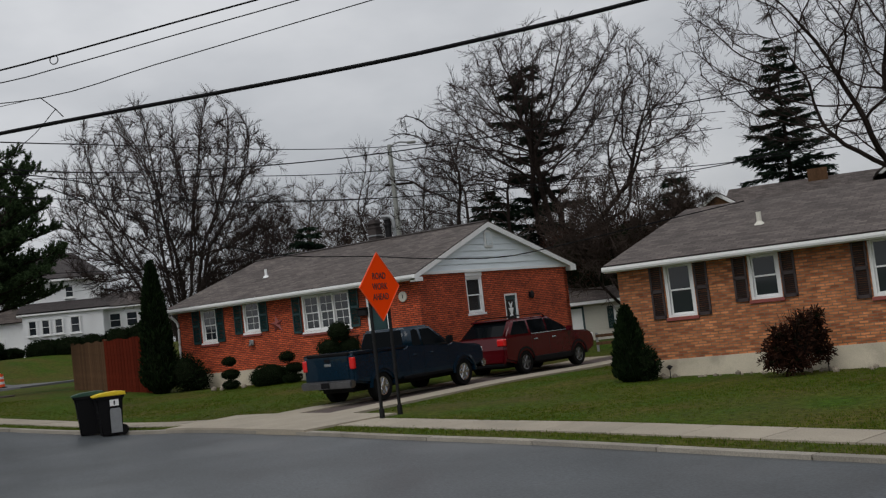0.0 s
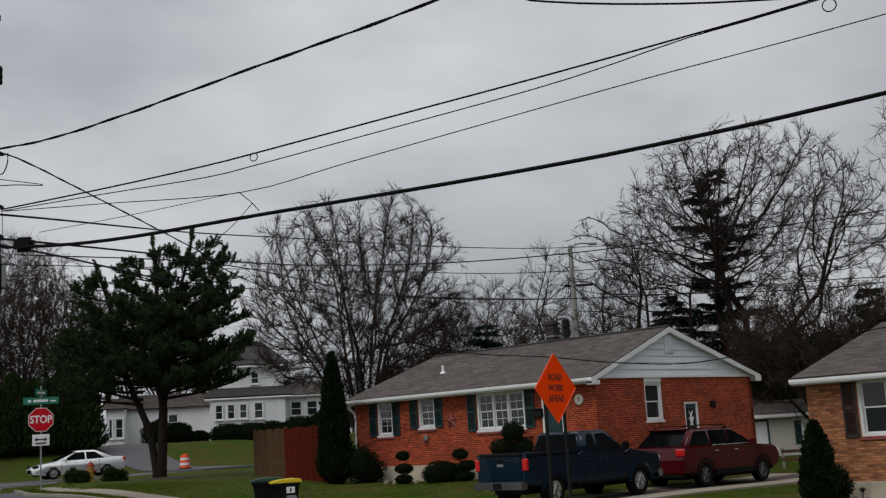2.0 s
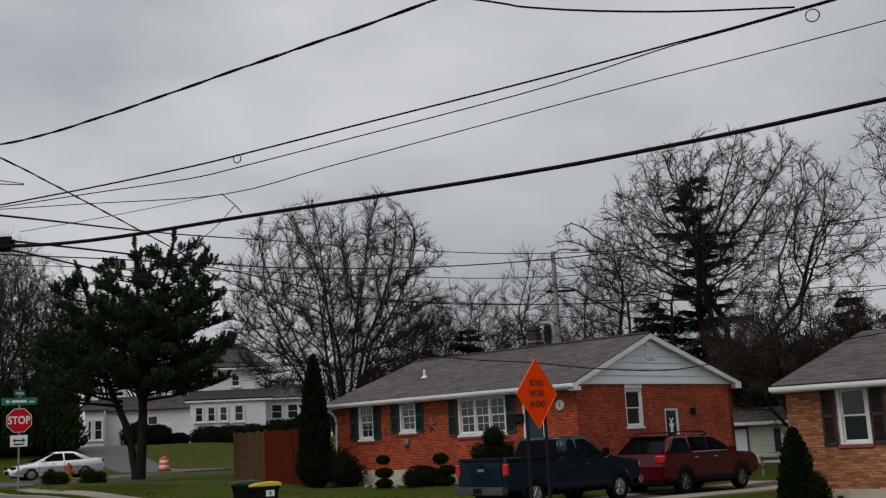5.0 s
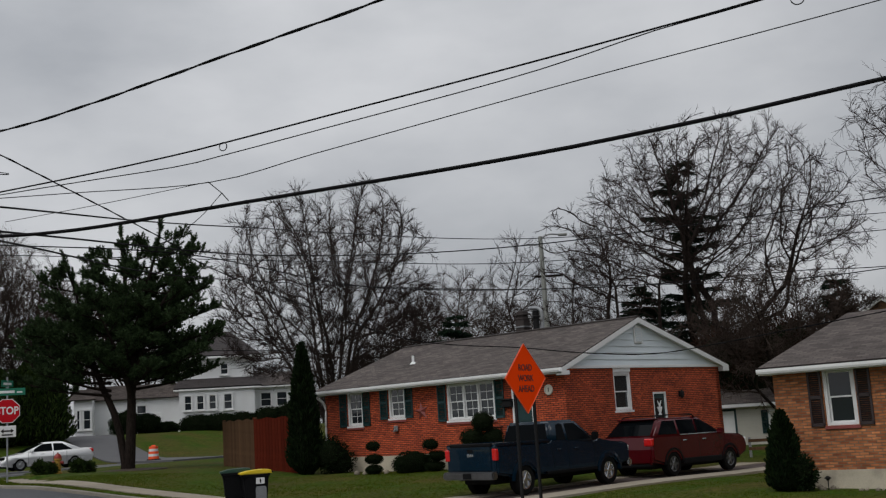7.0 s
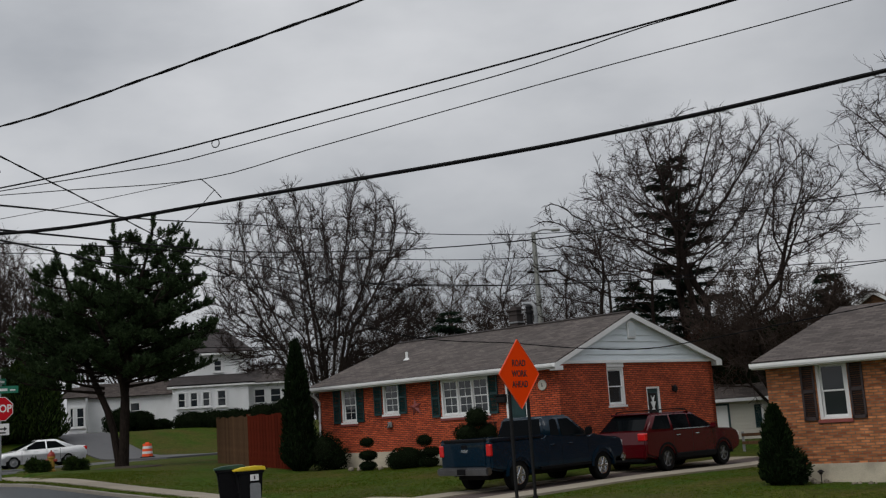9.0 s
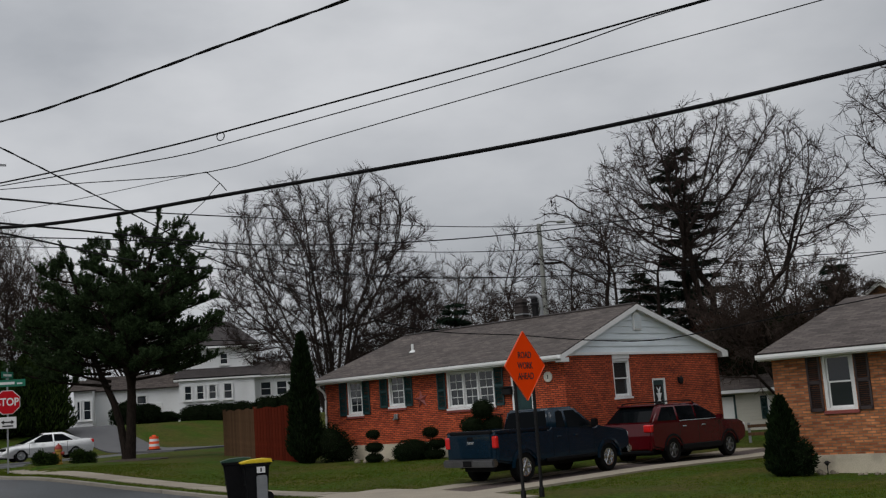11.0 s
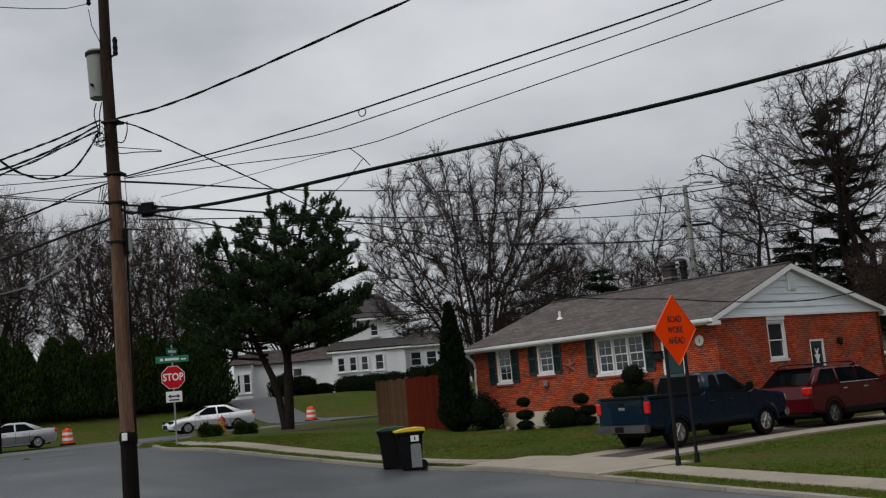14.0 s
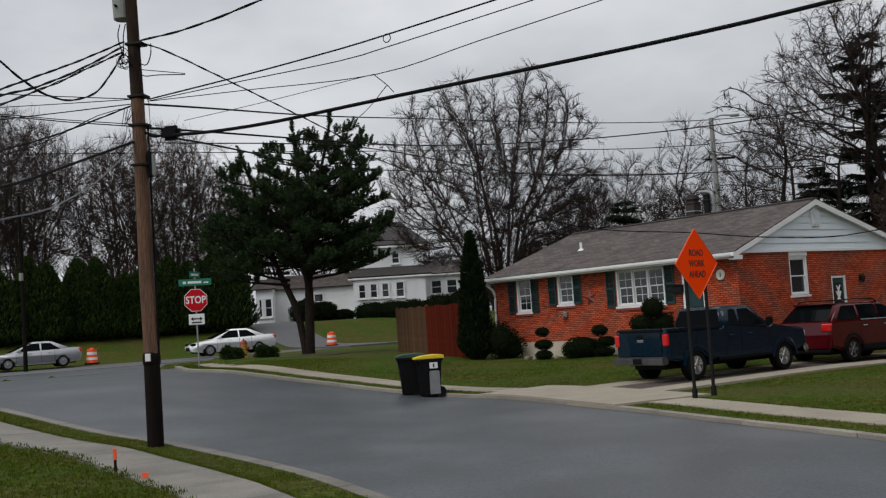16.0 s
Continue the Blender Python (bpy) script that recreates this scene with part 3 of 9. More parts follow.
def grass_tufts(name, count, where, height, label):
    """Uneven blades standing in the nearest grass."""
    v, f = [], []
    made = 0
    while made < count:
        p = where()
        if p is None:
            continue
        made += 1
        x, y, z = p
        for _ in range(5):
            a, h = random.uniform(0, 6.28), height * random.uniform(0.5, 1.4)
            lean, w = random.uniform(0.1, 0.6) * h, random.uniform(0.006, 0.014)
            ox, oy = x + random.gauss(0, 0.04), y + random.gauss(0, 0.04)
            ca, sa = math.cos(a), math.sin(a)
            k = len(v)
            v += [(ox - sa * w, oy + ca * w, z - 0.01), (ox + sa * w, oy - ca * w, z - 0.01), (ox + ca * lean, oy + sa * lean, z + h)]
            f.append((k, k + 1, k + 2))
    return tagged(mesh_object(name, v, f, BLADE), label, "grass", kind="stuff")


def far_verge_spot():
    i = random.randrange(len(far_line))
    p = offset_line(far_line[max(0, i - 1):i + 2], random.uniform(0.25, 0.9) if random.random() < 0.6 else random.uniform(1.9, 2.1))[min(i, 1)]
    p = p + (far_line[min(i + 1, len(far_line) - 1)] - far_line[max(0, i - 1)]) * random.uniform(-0.5, 0.5)
    if p.y < 8 or (p - Vector((-2.1, 26.0))).length < 3.4:
        return None
    return (p.x, p.y, base_level(p.x, p.y) + 0.07)


def near_verge_spot():
    i = random.randrange(len(near_line))
    d = random.choice((random.uniform(-1.05, -0.25), random.uniform(-1.05, -0.9), random.uniform(-6.5, -2.1)))
    p = offset_line(near_line[max(0, i - 1):i + 2], d)[min(i, 1)]
    p = p + (near_line[min(i + 1, len(near_line) - 1)] - near_line[max(0, i - 1)]) * random.uniform(-0.5, 0.5)
    if p.y < 9 or p.x < -17:
        return None
    return (p.x, p.y, (base_level(p.x, p.y) if d > -1.2 else lawn_level(p.x, p.y)) + 0.07)


def far_lawn_spot():
    x, y = random.uniform(-14, 14), random.uniform(14, 40)
    p = Vector((x, y))
    if inside(trench, x, y) or abs((p - DRV0).dot(drv_n)) < 1.9:
        return None
    return (x, y, lawn_level(x, y))


grass_tufts("verge_grass", 6000, far_verge_spot, 0.04, "rough grass blades along the verge and pavement edge")
grass_tufts("near_lawn_grass", 26000, near_verge_spot, 0.032, "rough green and straw-coloured grass blades")
grass_tufts("front_lawn_grass", 32000, far_lawn_spot, 0.024, "short wet green and straw-coloured grass blades")
# ---------------------------------------------------------------- houses
# In a house's own frame x runs along the front wall, y back through the house, z up from the ground; the front faces -y.


def wall_panels(name, length, z0, z1, mat, parent, holes=(), thick=0.24, along="x", at=0.0, flip=1, start=0.0):
    """A wall with real openings: rectangular panels round the holes (u0, u1, v0, v1), with u along and v up, in metres."""
    us = sorted({start, length, *[h[0] for h in holes], *[h[1] for h in holes]})
    vs = sorted({z0, z1, *[h[2] for h in holes], *[h[3] for h in holes]})
    bm = bmesh.new()
    uvl = bm.loops.layers.uv.new("UVMap")

    def P(u, d, v):
        return (u, at + flip * d, v) if along == "x" else (at + flip * d, u, v)

    def quad(c, uvs):
        f = bm.faces.new([bm.verts.new(p) for p in c])
        for lp, w in zip(f.loops, uvs):
            lp[uvl].uv = w
    solid = lambda u, v: not any(h[0] < u < h[1] and h[2] < v < h[3] for h in holes)
    for u0, u1 in zip(us, us[1:]):
        for v0, v1 in zip(vs, vs[1:]):
            if solid((u0 + u1) / 2, (v0 + v1) / 2):
                for d in (0, thick):
                    quad([P(u0, d, v0), P(u1, d, v0), P(u1, d, v1), P(u0, d, v1)], [(u0, v0), (u1, v0), (u1, v1), (u0, v1)])
    for h in holes:
        for (ua, va), (ub, vb) in (((h[0], h[2]), (h[1], h[2])), ((h[1], h[2]), (h[1], h[3])), ((h[1], h[3]), (h[0], h[3])), ((h[0], h[3]), (h[0], h[2]))):
            quad([P(ua, 0, va), P(ub, 0, vb), P(ub, thick, vb), P(ua, thick, va)], [(ua + va, 0), (ub + vb, 0), (ub + vb, thick), (ua + va, thick)])
    for u in (start, length):
        quad([P(u, 0, z0), P(u, thick, z0), P(u, thick, z1), P(u, 0, z1)], [(0, z0), (thick, z0), (thick, z1), (0, z1)])
    quad([P(start, 0, z1), P(length, 0, z1), P(length, thick, z1), P(start, thick, z1)], [(0, 0), (1, 0), (1, thick), (0, thick)])
    bmesh.ops.remove_doubles(bm, verts=bm.verts, dist=1e-4)
    return part(name, bm, mat, parent)


def window(parent, m, w, h, cols=1, muntins=(2, 2), sill=True, curtain=True, name="window", sill_mat=None):
    """A white sash window, front in the plane y = 0 of m, its middle at the origin: frame, sashes, panes, curtain."""
    root = new(name)
    root.parent = parent
    root.matrix_local = m
    fw = 0.085
    bm = bmesh.new()
    for lo, hi in (((-w / 2, -0.03, -h / 2), (-w / 2 + fw, 0.1, h / 2)), ((w / 2 - fw, -0.03, -h / 2), (w / 2, 0.1, h / 2)),
                   ((-w / 2 + fw, -0.03, h / 2 - fw), (w / 2 - fw, 0.1, h / 2)), ((-w / 2 + fw, -0.03, -h / 2), (w / 2 - fw, 0.1, -h / 2 + fw * 0.8))):
        add_box(bm, lo, hi, 0.006)
    cw = (w - 2 * fw) / cols
    for c in range(1, cols):
        x = -w / 2 + fw + c * cw
        add_box(bm, (x - 0.035, -0.025, -h / 2 + fw * 0.8), (x + 0.035, 0.1, h / 2 - fw), 0.005)
    part("frame", bm, WHITE, root)
    zlo, zhi = -h / 2 + fw * 0.8, h / 2 - fw
    zmid = (zlo + zhi) / 2
    for c in range(cols):
        x0, x1 = -w / 2 + fw + c * cw + (0.035 if c else 0), -w / 2 + fw + (c + 1) * cw - (0.035 if c < cols - 1 else 0)
        for k, (a, b, y) in enumerate(((zmid - 0.02, zhi, 0.02), (zlo, zmid + 0.02, 0.055))):
            bm = bmesh.new()
            r = 0.04
            for lo, hi in (((x0, y, a), (x0 + r, y + 0.03, b)), ((x1 - r, y, a), (x1, y + 0.03, b)), ((x0 + r, y, a), (x1 - r, y + 0.03, a + r)), ((x0 + r, y, b - r), (x1 - r, y + 0.03, b))):
                add_box(bm, lo, hi)
            nx, nz = muntins
            for i in range(1, nx):
                x = x0 + (x1 - x0) * i / nx
                add_box(bm, (x - 0.009, y + 0.004, a + r), (x + 0.009, y + 0.026, b - r))
            for i in range(1, nz):
                z = a + (b - a) * i / nz
                add_box(bm, (x0 + r, y + 0.006, z - 0.009), (x1 - r, y + 0.024, z + 0.009))
            part("sash", bm, WHITE, root)
            part("pane", box((x0 + r * 0.5, y + 0.012, a + r * 0.5), (x1 - r * 0.5, y + 0.018, b - r * 0.5)), GLASS, root)
        if curtain:
            bm = bmesh.new()
            n = 24
            for lo, hi, zb in ((x0, x0 + (x1 - x0) * 0.36, zlo), (x1 - (x1 - x0) * 0.36, x1, zlo), (x0, x1, zmid + (zhi - zmid) * 0.35)):
                prev = None
                for i in range(n + 1):
                    x = lo + (hi - lo) * i / n
                    y = 0.15 + 0.018 * math.sin(i * 1.7)
                    cur = [bm.verts.new((x, y, zb)), bm.verts.new((x, y, zhi))]
                    if prev:
                        bm.faces.new((prev[0], cur[0], cur[1], prev[1]))
                    prev = cur
            part("curtain", bm, CURTAIN, root)
    if sill:
        part("sill", box((-w / 2 - 0.06, -0.07, -h / 2 - 0.075), (w / 2 + 0.06, 0.1, -h / 2 - 0.003), 0.01), sill_mat or WHITE, root)
    return root


def shutter(parent, m, w, h, mat):
    """A louvred shutter hung flat on the wall."""
    root = new("shutter")
    root.parent = parent
    root.matrix_local = m
    bm = bmesh.new()
    for lo, hi in (((-w / 2, -0.04, -h / 2), (-w / 2 + 0.05, 0, h / 2)), ((w / 2 - 0.05, -0.04, -h / 2), (w / 2, 0, h / 2)), ((-w / 2, -0.04, -h / 2), (w / 2, 0, -h / 2 + 0.08)),
                   ((-w / 2, -0.04, h / 2 - 0.08), (w / 2, 0, h / 2)), ((-w / 2, -0.04, -0.04), (w / 2, 0, 0.04))):
        add_box(bm, lo, hi)
    part("stile_frame", bm, mat, root)
    bm = bmesh.new()
    n = int(h / 0.055)
    for i in range(n):
        z = -h / 2 + 0.08 + (h - 0.16) * (i + 0.5) / n
        add_box(bm, (-w / 2 + 0.05, -0.03, -0.022), (w / 2 - 0.05, -0.022, 0.022), 0, Matrix.Translation((0, 0.012, z)) @ Matrix.Rotation(0.5, 4, "X"))
    part("louvres", bm, mat, root)
    return root


def roof_plane(name, corners, thick, mat, parent):
    """A shingled slope: corners eave start, eave end, ridge end, ridge start."""
    c = [Vector(p) for p in corners]
    n = (c[1] - c[0]).cross(c[-1] - c[0]).normalized()
    if n.z < 0:
        n = -n
    bm = bmesh.new()
    uvl = bm.loops.layers.uv.new("UVMap")
    top = [bm.verts.new(p) for p in c]
    bot = [bm.verts.new(p - n * thick) for p in c]
    ux = (c[1] - c[0]).normalized()
    uy = n.cross(ux)
    k = len(c)
    faces = [bm.faces.new(top), bm.faces.new(bot[::-1])] + [bm.faces.new((top[i], bot[i], bot[(i + 1) % k], top[(i + 1) % k])) for i in range(k)]
    for f in faces:
        for lp in f.loops:
            d = lp.vert.co - c[0]
            lp[uvl].uv = (d.dot(ux), d.dot(uy))
    return part(name, bm, mat, parent)


def gutter(parent, p0, p1, mat=None):
    """A box gutter with its rolled lip along an eave."""
    p0, p1 = Vector(p0), Vector(p1)
    d = p1 - p0
    ang = math.atan2(d.y, d.x)
    bm = slab([(0, 0), (0.11, 0.0), (0.13, 0.05), (0.13, 0.115), (0.115, 0.115), (0.115, 0.02), (0.0, 0.02)], 0, d.length)
    bm.transform(Matrix.Translation(p0) @ Matrix.Rotation(ang - math.pi / 2, 4, "Z"))
    return part("gutter", bm, mat or WHITE, parent)


def brick_bungalow():
    """The red-brick bungalow with a pale gable end beside the driveway."""
    ex = Vector((-0.728, 0.686, 0))
    ey = Vector((0.686, 0.728, 0))
    m = Matrix(((ex.x, ey.x, 0, 3.64), (ex.y, ey.y, 0, 35.31), (0, 0, 1, 0), (0, 0, 0, 1)))
    # own frame: x along the front away from the drive, y along the gable wall
    LEN, DEP, Z0, ZF, ZT = 11.9, 9.75, 0.2, 1.05, 3.66
    house = thing("house", m, "red-brick bungalow with grey shingle roof and pale blue gable siding", "house")
    fr = [(10.18, 0.86, 2.85, 1.30), (7.86, 0.86, 2.97, 1.16), (4.16, 2.24, 2.82, 1.30)]  # middle, width, mid height, height
    door = (1.3, 2.25, ZF - 0.02, 3.12)
    holes = [(c - w / 2, c + w / 2, z - h / 2, z + h / 2) for c, w, z, h in fr] + [door]
    wall_panels("wall_front", LEN, ZF, ZT, BRICK_RED, house, holes)
    sw = (3.22, 1.02, 2.8, 1.30)
    sd = (5.47, 0.86, 0.62, 2.73)
    wall_panels("wall_gable_end", DEP, ZF, ZT, BRICK_RED, house, [(sw[0] - sw[1] / 2, sw[0] + sw[1] / 2, sw[2] - sw[3] / 2, 3.6), (sd[0] - sd[1] / 2, sd[0] + sd[1] / 2, ZF, sd[3])], along="y", start=0.24)
    wall_panels("wall_back", LEN, ZF, ZT, BRICK_RED, house, (), at=DEP, flip=-1)
    wall_panels("wall_far_end", DEP - 0.24, ZF, ZT, BRICK_RED, house, (), along="y", at=LEN, flip=-1, start=0.24)
    for lo, hi in (((0.0, 0.0), (LEN, 0.26)), ((0.0, DEP - 0.26), (LEN, DEP)), ((0.0, 0.26), (0.26, sd[0] - 0.43)), ((0.0, sd[0] + 0.43), (0.26, DEP - 0.26)), ((LEN - 0.26, 0.26), (LEN, DEP - 0.26))):
        part("foundation", box((*lo, Z0 - 0.5), (*hi, ZF)), FOUNDATION, house)
    part("ceiling", box((0.2, 0.2, ZT - 0.1), (LEN - 0.2, DEP - 0.2, ZT - 0.02)), WHITE, house)
    part("floor_deck", box((0.2, 0.2, ZF - 0.14), (LEN - 0.2, DEP - 0.2, ZF - 0.03)), FENCE_TAN, house)
    # roof: two slopes, wide boxed eaves
    OV, OG = 0.42, 0.22
    zr, ze, ym = 5.24, 3.66, 4.2
    RX = LEN - 0.4  # the ridge stops short of the far end
    k = (zr - ze) / ym
    roof_plane("roof_slope", [(-OG, -OV, ze - k * OV + 0.14), (LEN + OG, -OV, ze - k * OV + 0.14), (RX, ym, zr + 0.14), (-OG, ym, zr + 0.14)], 0.06, SHINGLE_GREY, house)
    k2 = (zr - ze) / (DEP - ym)
    roof_plane("roof_slope", [(LEN + OG, DEP + OV, ze - k2 * OV + 0.14), (-OG, DEP + OV, ze - k2 * OV + 0.14), (-OG, ym, zr + 0.14), (RX, ym, zr + 0.14)], 0.06, SHINGLE_GREY, house)
    roof_plane("roof_hip", [(LEN + OG, -OV, ze - k * OV + 0.14), (LEN + OG, DEP + OV, ze - k2 * OV + 0.14), (RX, ym, zr + 0.14)], 0.06, SHINGLE_GREY, house)
    bm = slab([(-0.14, -0.045), (0, 0.0), (0.14, -0.045), (0.14, -0.02), (0, 0.03), (-0.14, -0.02)], 0, RX + OG)
    bm.transform(Matrix.Translation((-OG, ym, zr + 0.15)) @ Matrix.Rotation(-math.pi / 2, 4, "Z"))
    part("ridge_cap", bm, SHINGLE_GREY, house)
    fz = ze - k * OV
    bm = bmesh.new()
    add_box(bm, (-OG, -OV, fz - 0.06), (LEN + OG, -OV + 0.03, fz + 0.12))
    add_box(bm, (-OG, -OV + 0.03, fz - 0.06), (LEN + OG, 0.0, fz - 0.035))
    part("eave_box", bm, WHITE, house)
    gutter(house, (-OG, -OV - 0.003, fz - 0.01), (LEN + OG, -OV - 0.003, fz - 0.01))
    part("eave_box", box((-OG, DEP, fz - 0.06), (LEN + OG, DEP + OV, fz + 0.1)), WHITE, house)
    # downpipe at the far corner
    bm = sweep(curve_points([(LEN + 0.12, -0.4, fz), (LEN + 0.10, -0.3, fz - 0.15), (LEN - 0.05, -0.07, fz - 0.45), (LEN - 0.05, -0.07, fz - 1.2), (LEN - 0.05, -0.07, 0.7)], 0.15), 0.045, 8)
    part("downpipe", bm, WHITE, house)
    # gable: siding boards with real laps, rake boards, vent
    y_at = lambda z: ((z - ze) / k, DEP - (z - ze) / k2)
    nb = 7
    for i in range(nb):
        z0, z1 = ZT + (zr - ZT) * i / nb, ZT + (zr - ZT) * (i + 1) / nb
        a0, b0 = y_at(max(z0, ze))
        a1, b1 = y_at(min(z1, zr - 0.01))
        bm = bmesh.new()
        pts = [(-0.045, a0, z0), (-0.045, b0, z0), (-0.012, b1, z1), (-0.012, a1, z1)]
        f = [bm.verts.new(p) for p in pts] + [bm.verts.new((0.03, p[1], p[2])) for p in pts]
        bm.faces.new(f[:4])
        bm.faces.new(f[4:][::-1])
        for q in range(4):
            bm.faces.new((f[q], f[q + 4], f[(q + 1) % 4 + 4], f[(q + 1) % 4]))
        part("siding_board", bm, SIDING, house)
    part("gable_trim", box((-0.07, -0.03, ZT - 0.07), (-0.0, DEP + 0.03, ZT + 0.03), 0.006), WHITE, house)
    for sgn in (0, 1):
        ya, za, yb, zb = (-OV, ze - k * OV, ym, zr) if not sgn else (DEP + OV, ze - k2 * OV, ym, zr)
        bm = bmesh.new()
        p = [(ya, za - 0.06), (yb, zb - 0.08), (yb, zb + 0.1), (ya, za + 0.1)]
        f = [bm.verts.new((-OG - 0.012, *c)) for c in p] + [bm.verts.new((-OG + 0.03, *c)) for c in p]
        bm.faces.new(f[:4])
        bm.faces.new(f[4:])
        for q in range(4):
            bm.faces.new((f[q], f[q + 4], f[(q + 1) % 4 + 4], f[(q + 1) % 4]))
        part("rake_board", bm, WHITE, house)
        bm = bmesh.new()
        f = [bm.verts.new(c) for c in ((-OG, ya, za - 0.03), (-OG, yb, zb - 0.03), (0.0, yb, zb - 0.03), (0.0, ya, za - 0.03))]
        bm.faces.new(f)
        part("soffit", bm, WHITE, house)
        part("eave_return", box((-OG - 0.016, min(ya, 0 if not sgn else DEP) - (0.0 if not sgn else -0.0), za - 0.12), (0.0, max(ya, 0 if not sgn else DEP), za + 0.02), 0.008), WHITE, house)
    vent = new("gable_vent")
    vent.parent = house
    bm = slab([(-0.24, -0.30), (0.24, -0.30), (0.24, 0.22), (0.12, 0.32), (-0.12, 0.32), (-0.24, 0.22)], -0.03, 0.03, 0.008)
    vent.matrix_local = Matrix.Translation((-0.06, ym + 0.12, 4.74)) @ Matrix.Rotation(-math.pi / 2, 4, "Z")
    part("frame", bm, WHITE, vent)
    for i in range(8):
        part("slat", box((-0.17, -0.055, -0.23 + i * 0.06), (0.17, -0.03, -0.19 + i * 0.06), 0, Matrix.Rotation(0.0, 4, "X")), SIDING, vent)
    # windows and shutters of the front
    for c, w, z, h in fr:
        window(house, Matrix.Translation((c, 0.05, z)), w, h, 3 if w > 2 else 1, (2, 2) if w < 2 else (2, 2), sill_mat=BRICK_RED if w > 9 else WHITE)
        part("brick_sill", box((c - w / 2 - 0.05, -0.05, z - h / 2 - 0.15), (c + w / 2 + 0.05, 0.05, z - h / 2 - 0.08), 0.008), STAR_RED, house)
        for s in (-1, 1):
            shutter(house, Matrix.Translation((c + s * (w / 2 + 0.24), -0.004, z + 0.01)), 0.4, h + 0.06, SHUTTER_GREEN)
    side = Matrix.Rotation(math.pi / 2, 4, "Z")
    side = Matrix(((0, 1, 0, 0), (-1, 0, 0, 0), (0, 0, 1, 0), (0, 0, 0, 1)))
    window(house, Matrix.Translation((0.05, sw[0], sw[2])) @ side, sw[1], sw[3], 1, (1, 1), curtain=False)
    part("window_head_panel", box((-0.02, sw[0] - sw[1] / 2, sw[2] + sw[3] / 2), (0.08, sw[0] + sw[1] / 2, 3.6), 0.008), WHITE, house)
    d2 = new("door")
    d2.parent = house
    d2.matrix_local = Matrix.Translation((0.06, sd[0], 0)) @ side
    part("frame", (lambda b: (add_box(b, (-0.43, -0.05, 0.6), (-0.36, 0.1, 2.73)), add_box(b, (0.36, -0.05, 0.6), (0.43, 0.1, 2.73)), add_box(b, (-0.36, -0.05, 2.66), (0.36, 0.1, 2.73)), b)[-1])(bmesh.new()), WHITE, d2)
    part("leaf", box((-0.36, 0.0, 0.6), (0.36, 0.05, 2.66), 0.005), SHUTTER_GREEN, d2, "dark green painted door leaf")
    part("pane", box((-0.26, -0.008, 1.75), (0.26, 0.0, 2.5)), GLASS, d2)
    bm = slab([(-0.15, 1.86), (-0.05, 1.98), (-0.16, 2.2), (-0.03, 2.2), (-0.12, 2.42), (0.0, 2.3), (0.12, 2.42), (0.03, 2.2), (0.16, 2.2), (0.05, 1.98), (0.15, 1.86), (0, 1.92)], -0.03, -0.012)
    part("bow_ornament", bm, WHITE, d2, "white bow ornament on the door glass")
    part("handle", tube((0.3, -0.06, 1.6), (0.3, 0.0, 1.6), 0.03), CHROME, d2)
    # front door with white surround, dark green leaf
    fd = new("door")
    fd.parent = house
    fd.matrix_local = Matrix.Translation(((door[0] + door[1]) / 2, 0.06, 0))
    hw = (door[1] - door[0]) / 2
    bm = bmesh.new()
    add_box(bm, (-hw, -0.09, door[2]), (-hw + 0.11, 0.12, door[3]))
    add_box(bm, (hw - 0.11, -0.09, door[2]), (hw, 0.12, door[3]))
    add_box(bm, (-hw + 0.11, -0.09, door[3] - 0.12), (hw - 0.11, 0.12, door[3]))
    part("frame", bm, WHITE, fd)
    part("leaf", box((-hw + 0.11, 0.0, door[2]), (hw - 0.11, 0.05, door[3] - 0.12), 0.006), SHUTTER_GREEN, fd, "dark green panelled door leaf")
    for zc in (1.5, 2.3):
        part("door_panel", box((-0.25, -0.015, zc - 0.3), (0.25, 0.0, zc + 0.3), 0.012), SHUTTER_GREEN, fd)
    part("handle", tube((0.28, -0.07, 1.95), (0.28, 0.0, 1.95), 0.03), CHROME, fd)
    part("front_step", box((door[0] - 0.5, -1.15, 0.1), (door[1] + 0.45, -0.0, ZF - 0.1), 0.02), CONCRETE, house)
    part("front_step", box((door[0] - 0.3, -1.5, 0.1), (door[1] + 0.25, -1.15, ZF - 0.35), 0.02), CONCRETE, house)
    # plumbing vent, flue and chimney on the roof
    zrf = lambda y: ze + k * y + 0.14
    bm = tube((8.62, 1.75, zrf(1.75) - 0.05), (8.62, 1.75, zrf(1.75) + 0.3), 0.05, 0.05, 10)
    add_tube(bm, (8.62, 1.75, zrf(1.75) - 0.03), (8.62, 1.75, zrf(1.75) + 0.07), 0.15, 0.06, 10)
    part("vent_pipe", bm, WHITE, house)
    ch = new("chimney")
    ch.parent = house
    ch.matrix_local = Matrix.Translation((5.2, ym + 0.25, zr))
    part("stack", box((-0.2, -0.2, -0.5), (0.2, 0.2, 0.62), 0.01), CHIMNEY_BRICK, ch)
    for h in (0.30, 0.62, 0.78):
        part("band", box((-0.235, -0.235, h), (0.235, 0.235, h + 0.06), 0.012), STEEL if h < 0.4 else CHIMNEY_BRICK, ch)
    part("cap", box((-0.17, -0.17, 0.68), (0.17, 0.17, 0.95), 0.02), CHIMNEY_BRICK, ch)
    part("flue", lathe([(0.13, -0.3), (0.13, 0.62), (0.18, 0.64), (0.18, 0.70), (0.13, 0.72), (0.13, 0.86), (0.17, 0.88), (0.05, 0.97)], 14, Matrix.Translation((-0.58, 0.1, 0))), BLACK_METAL, ch)
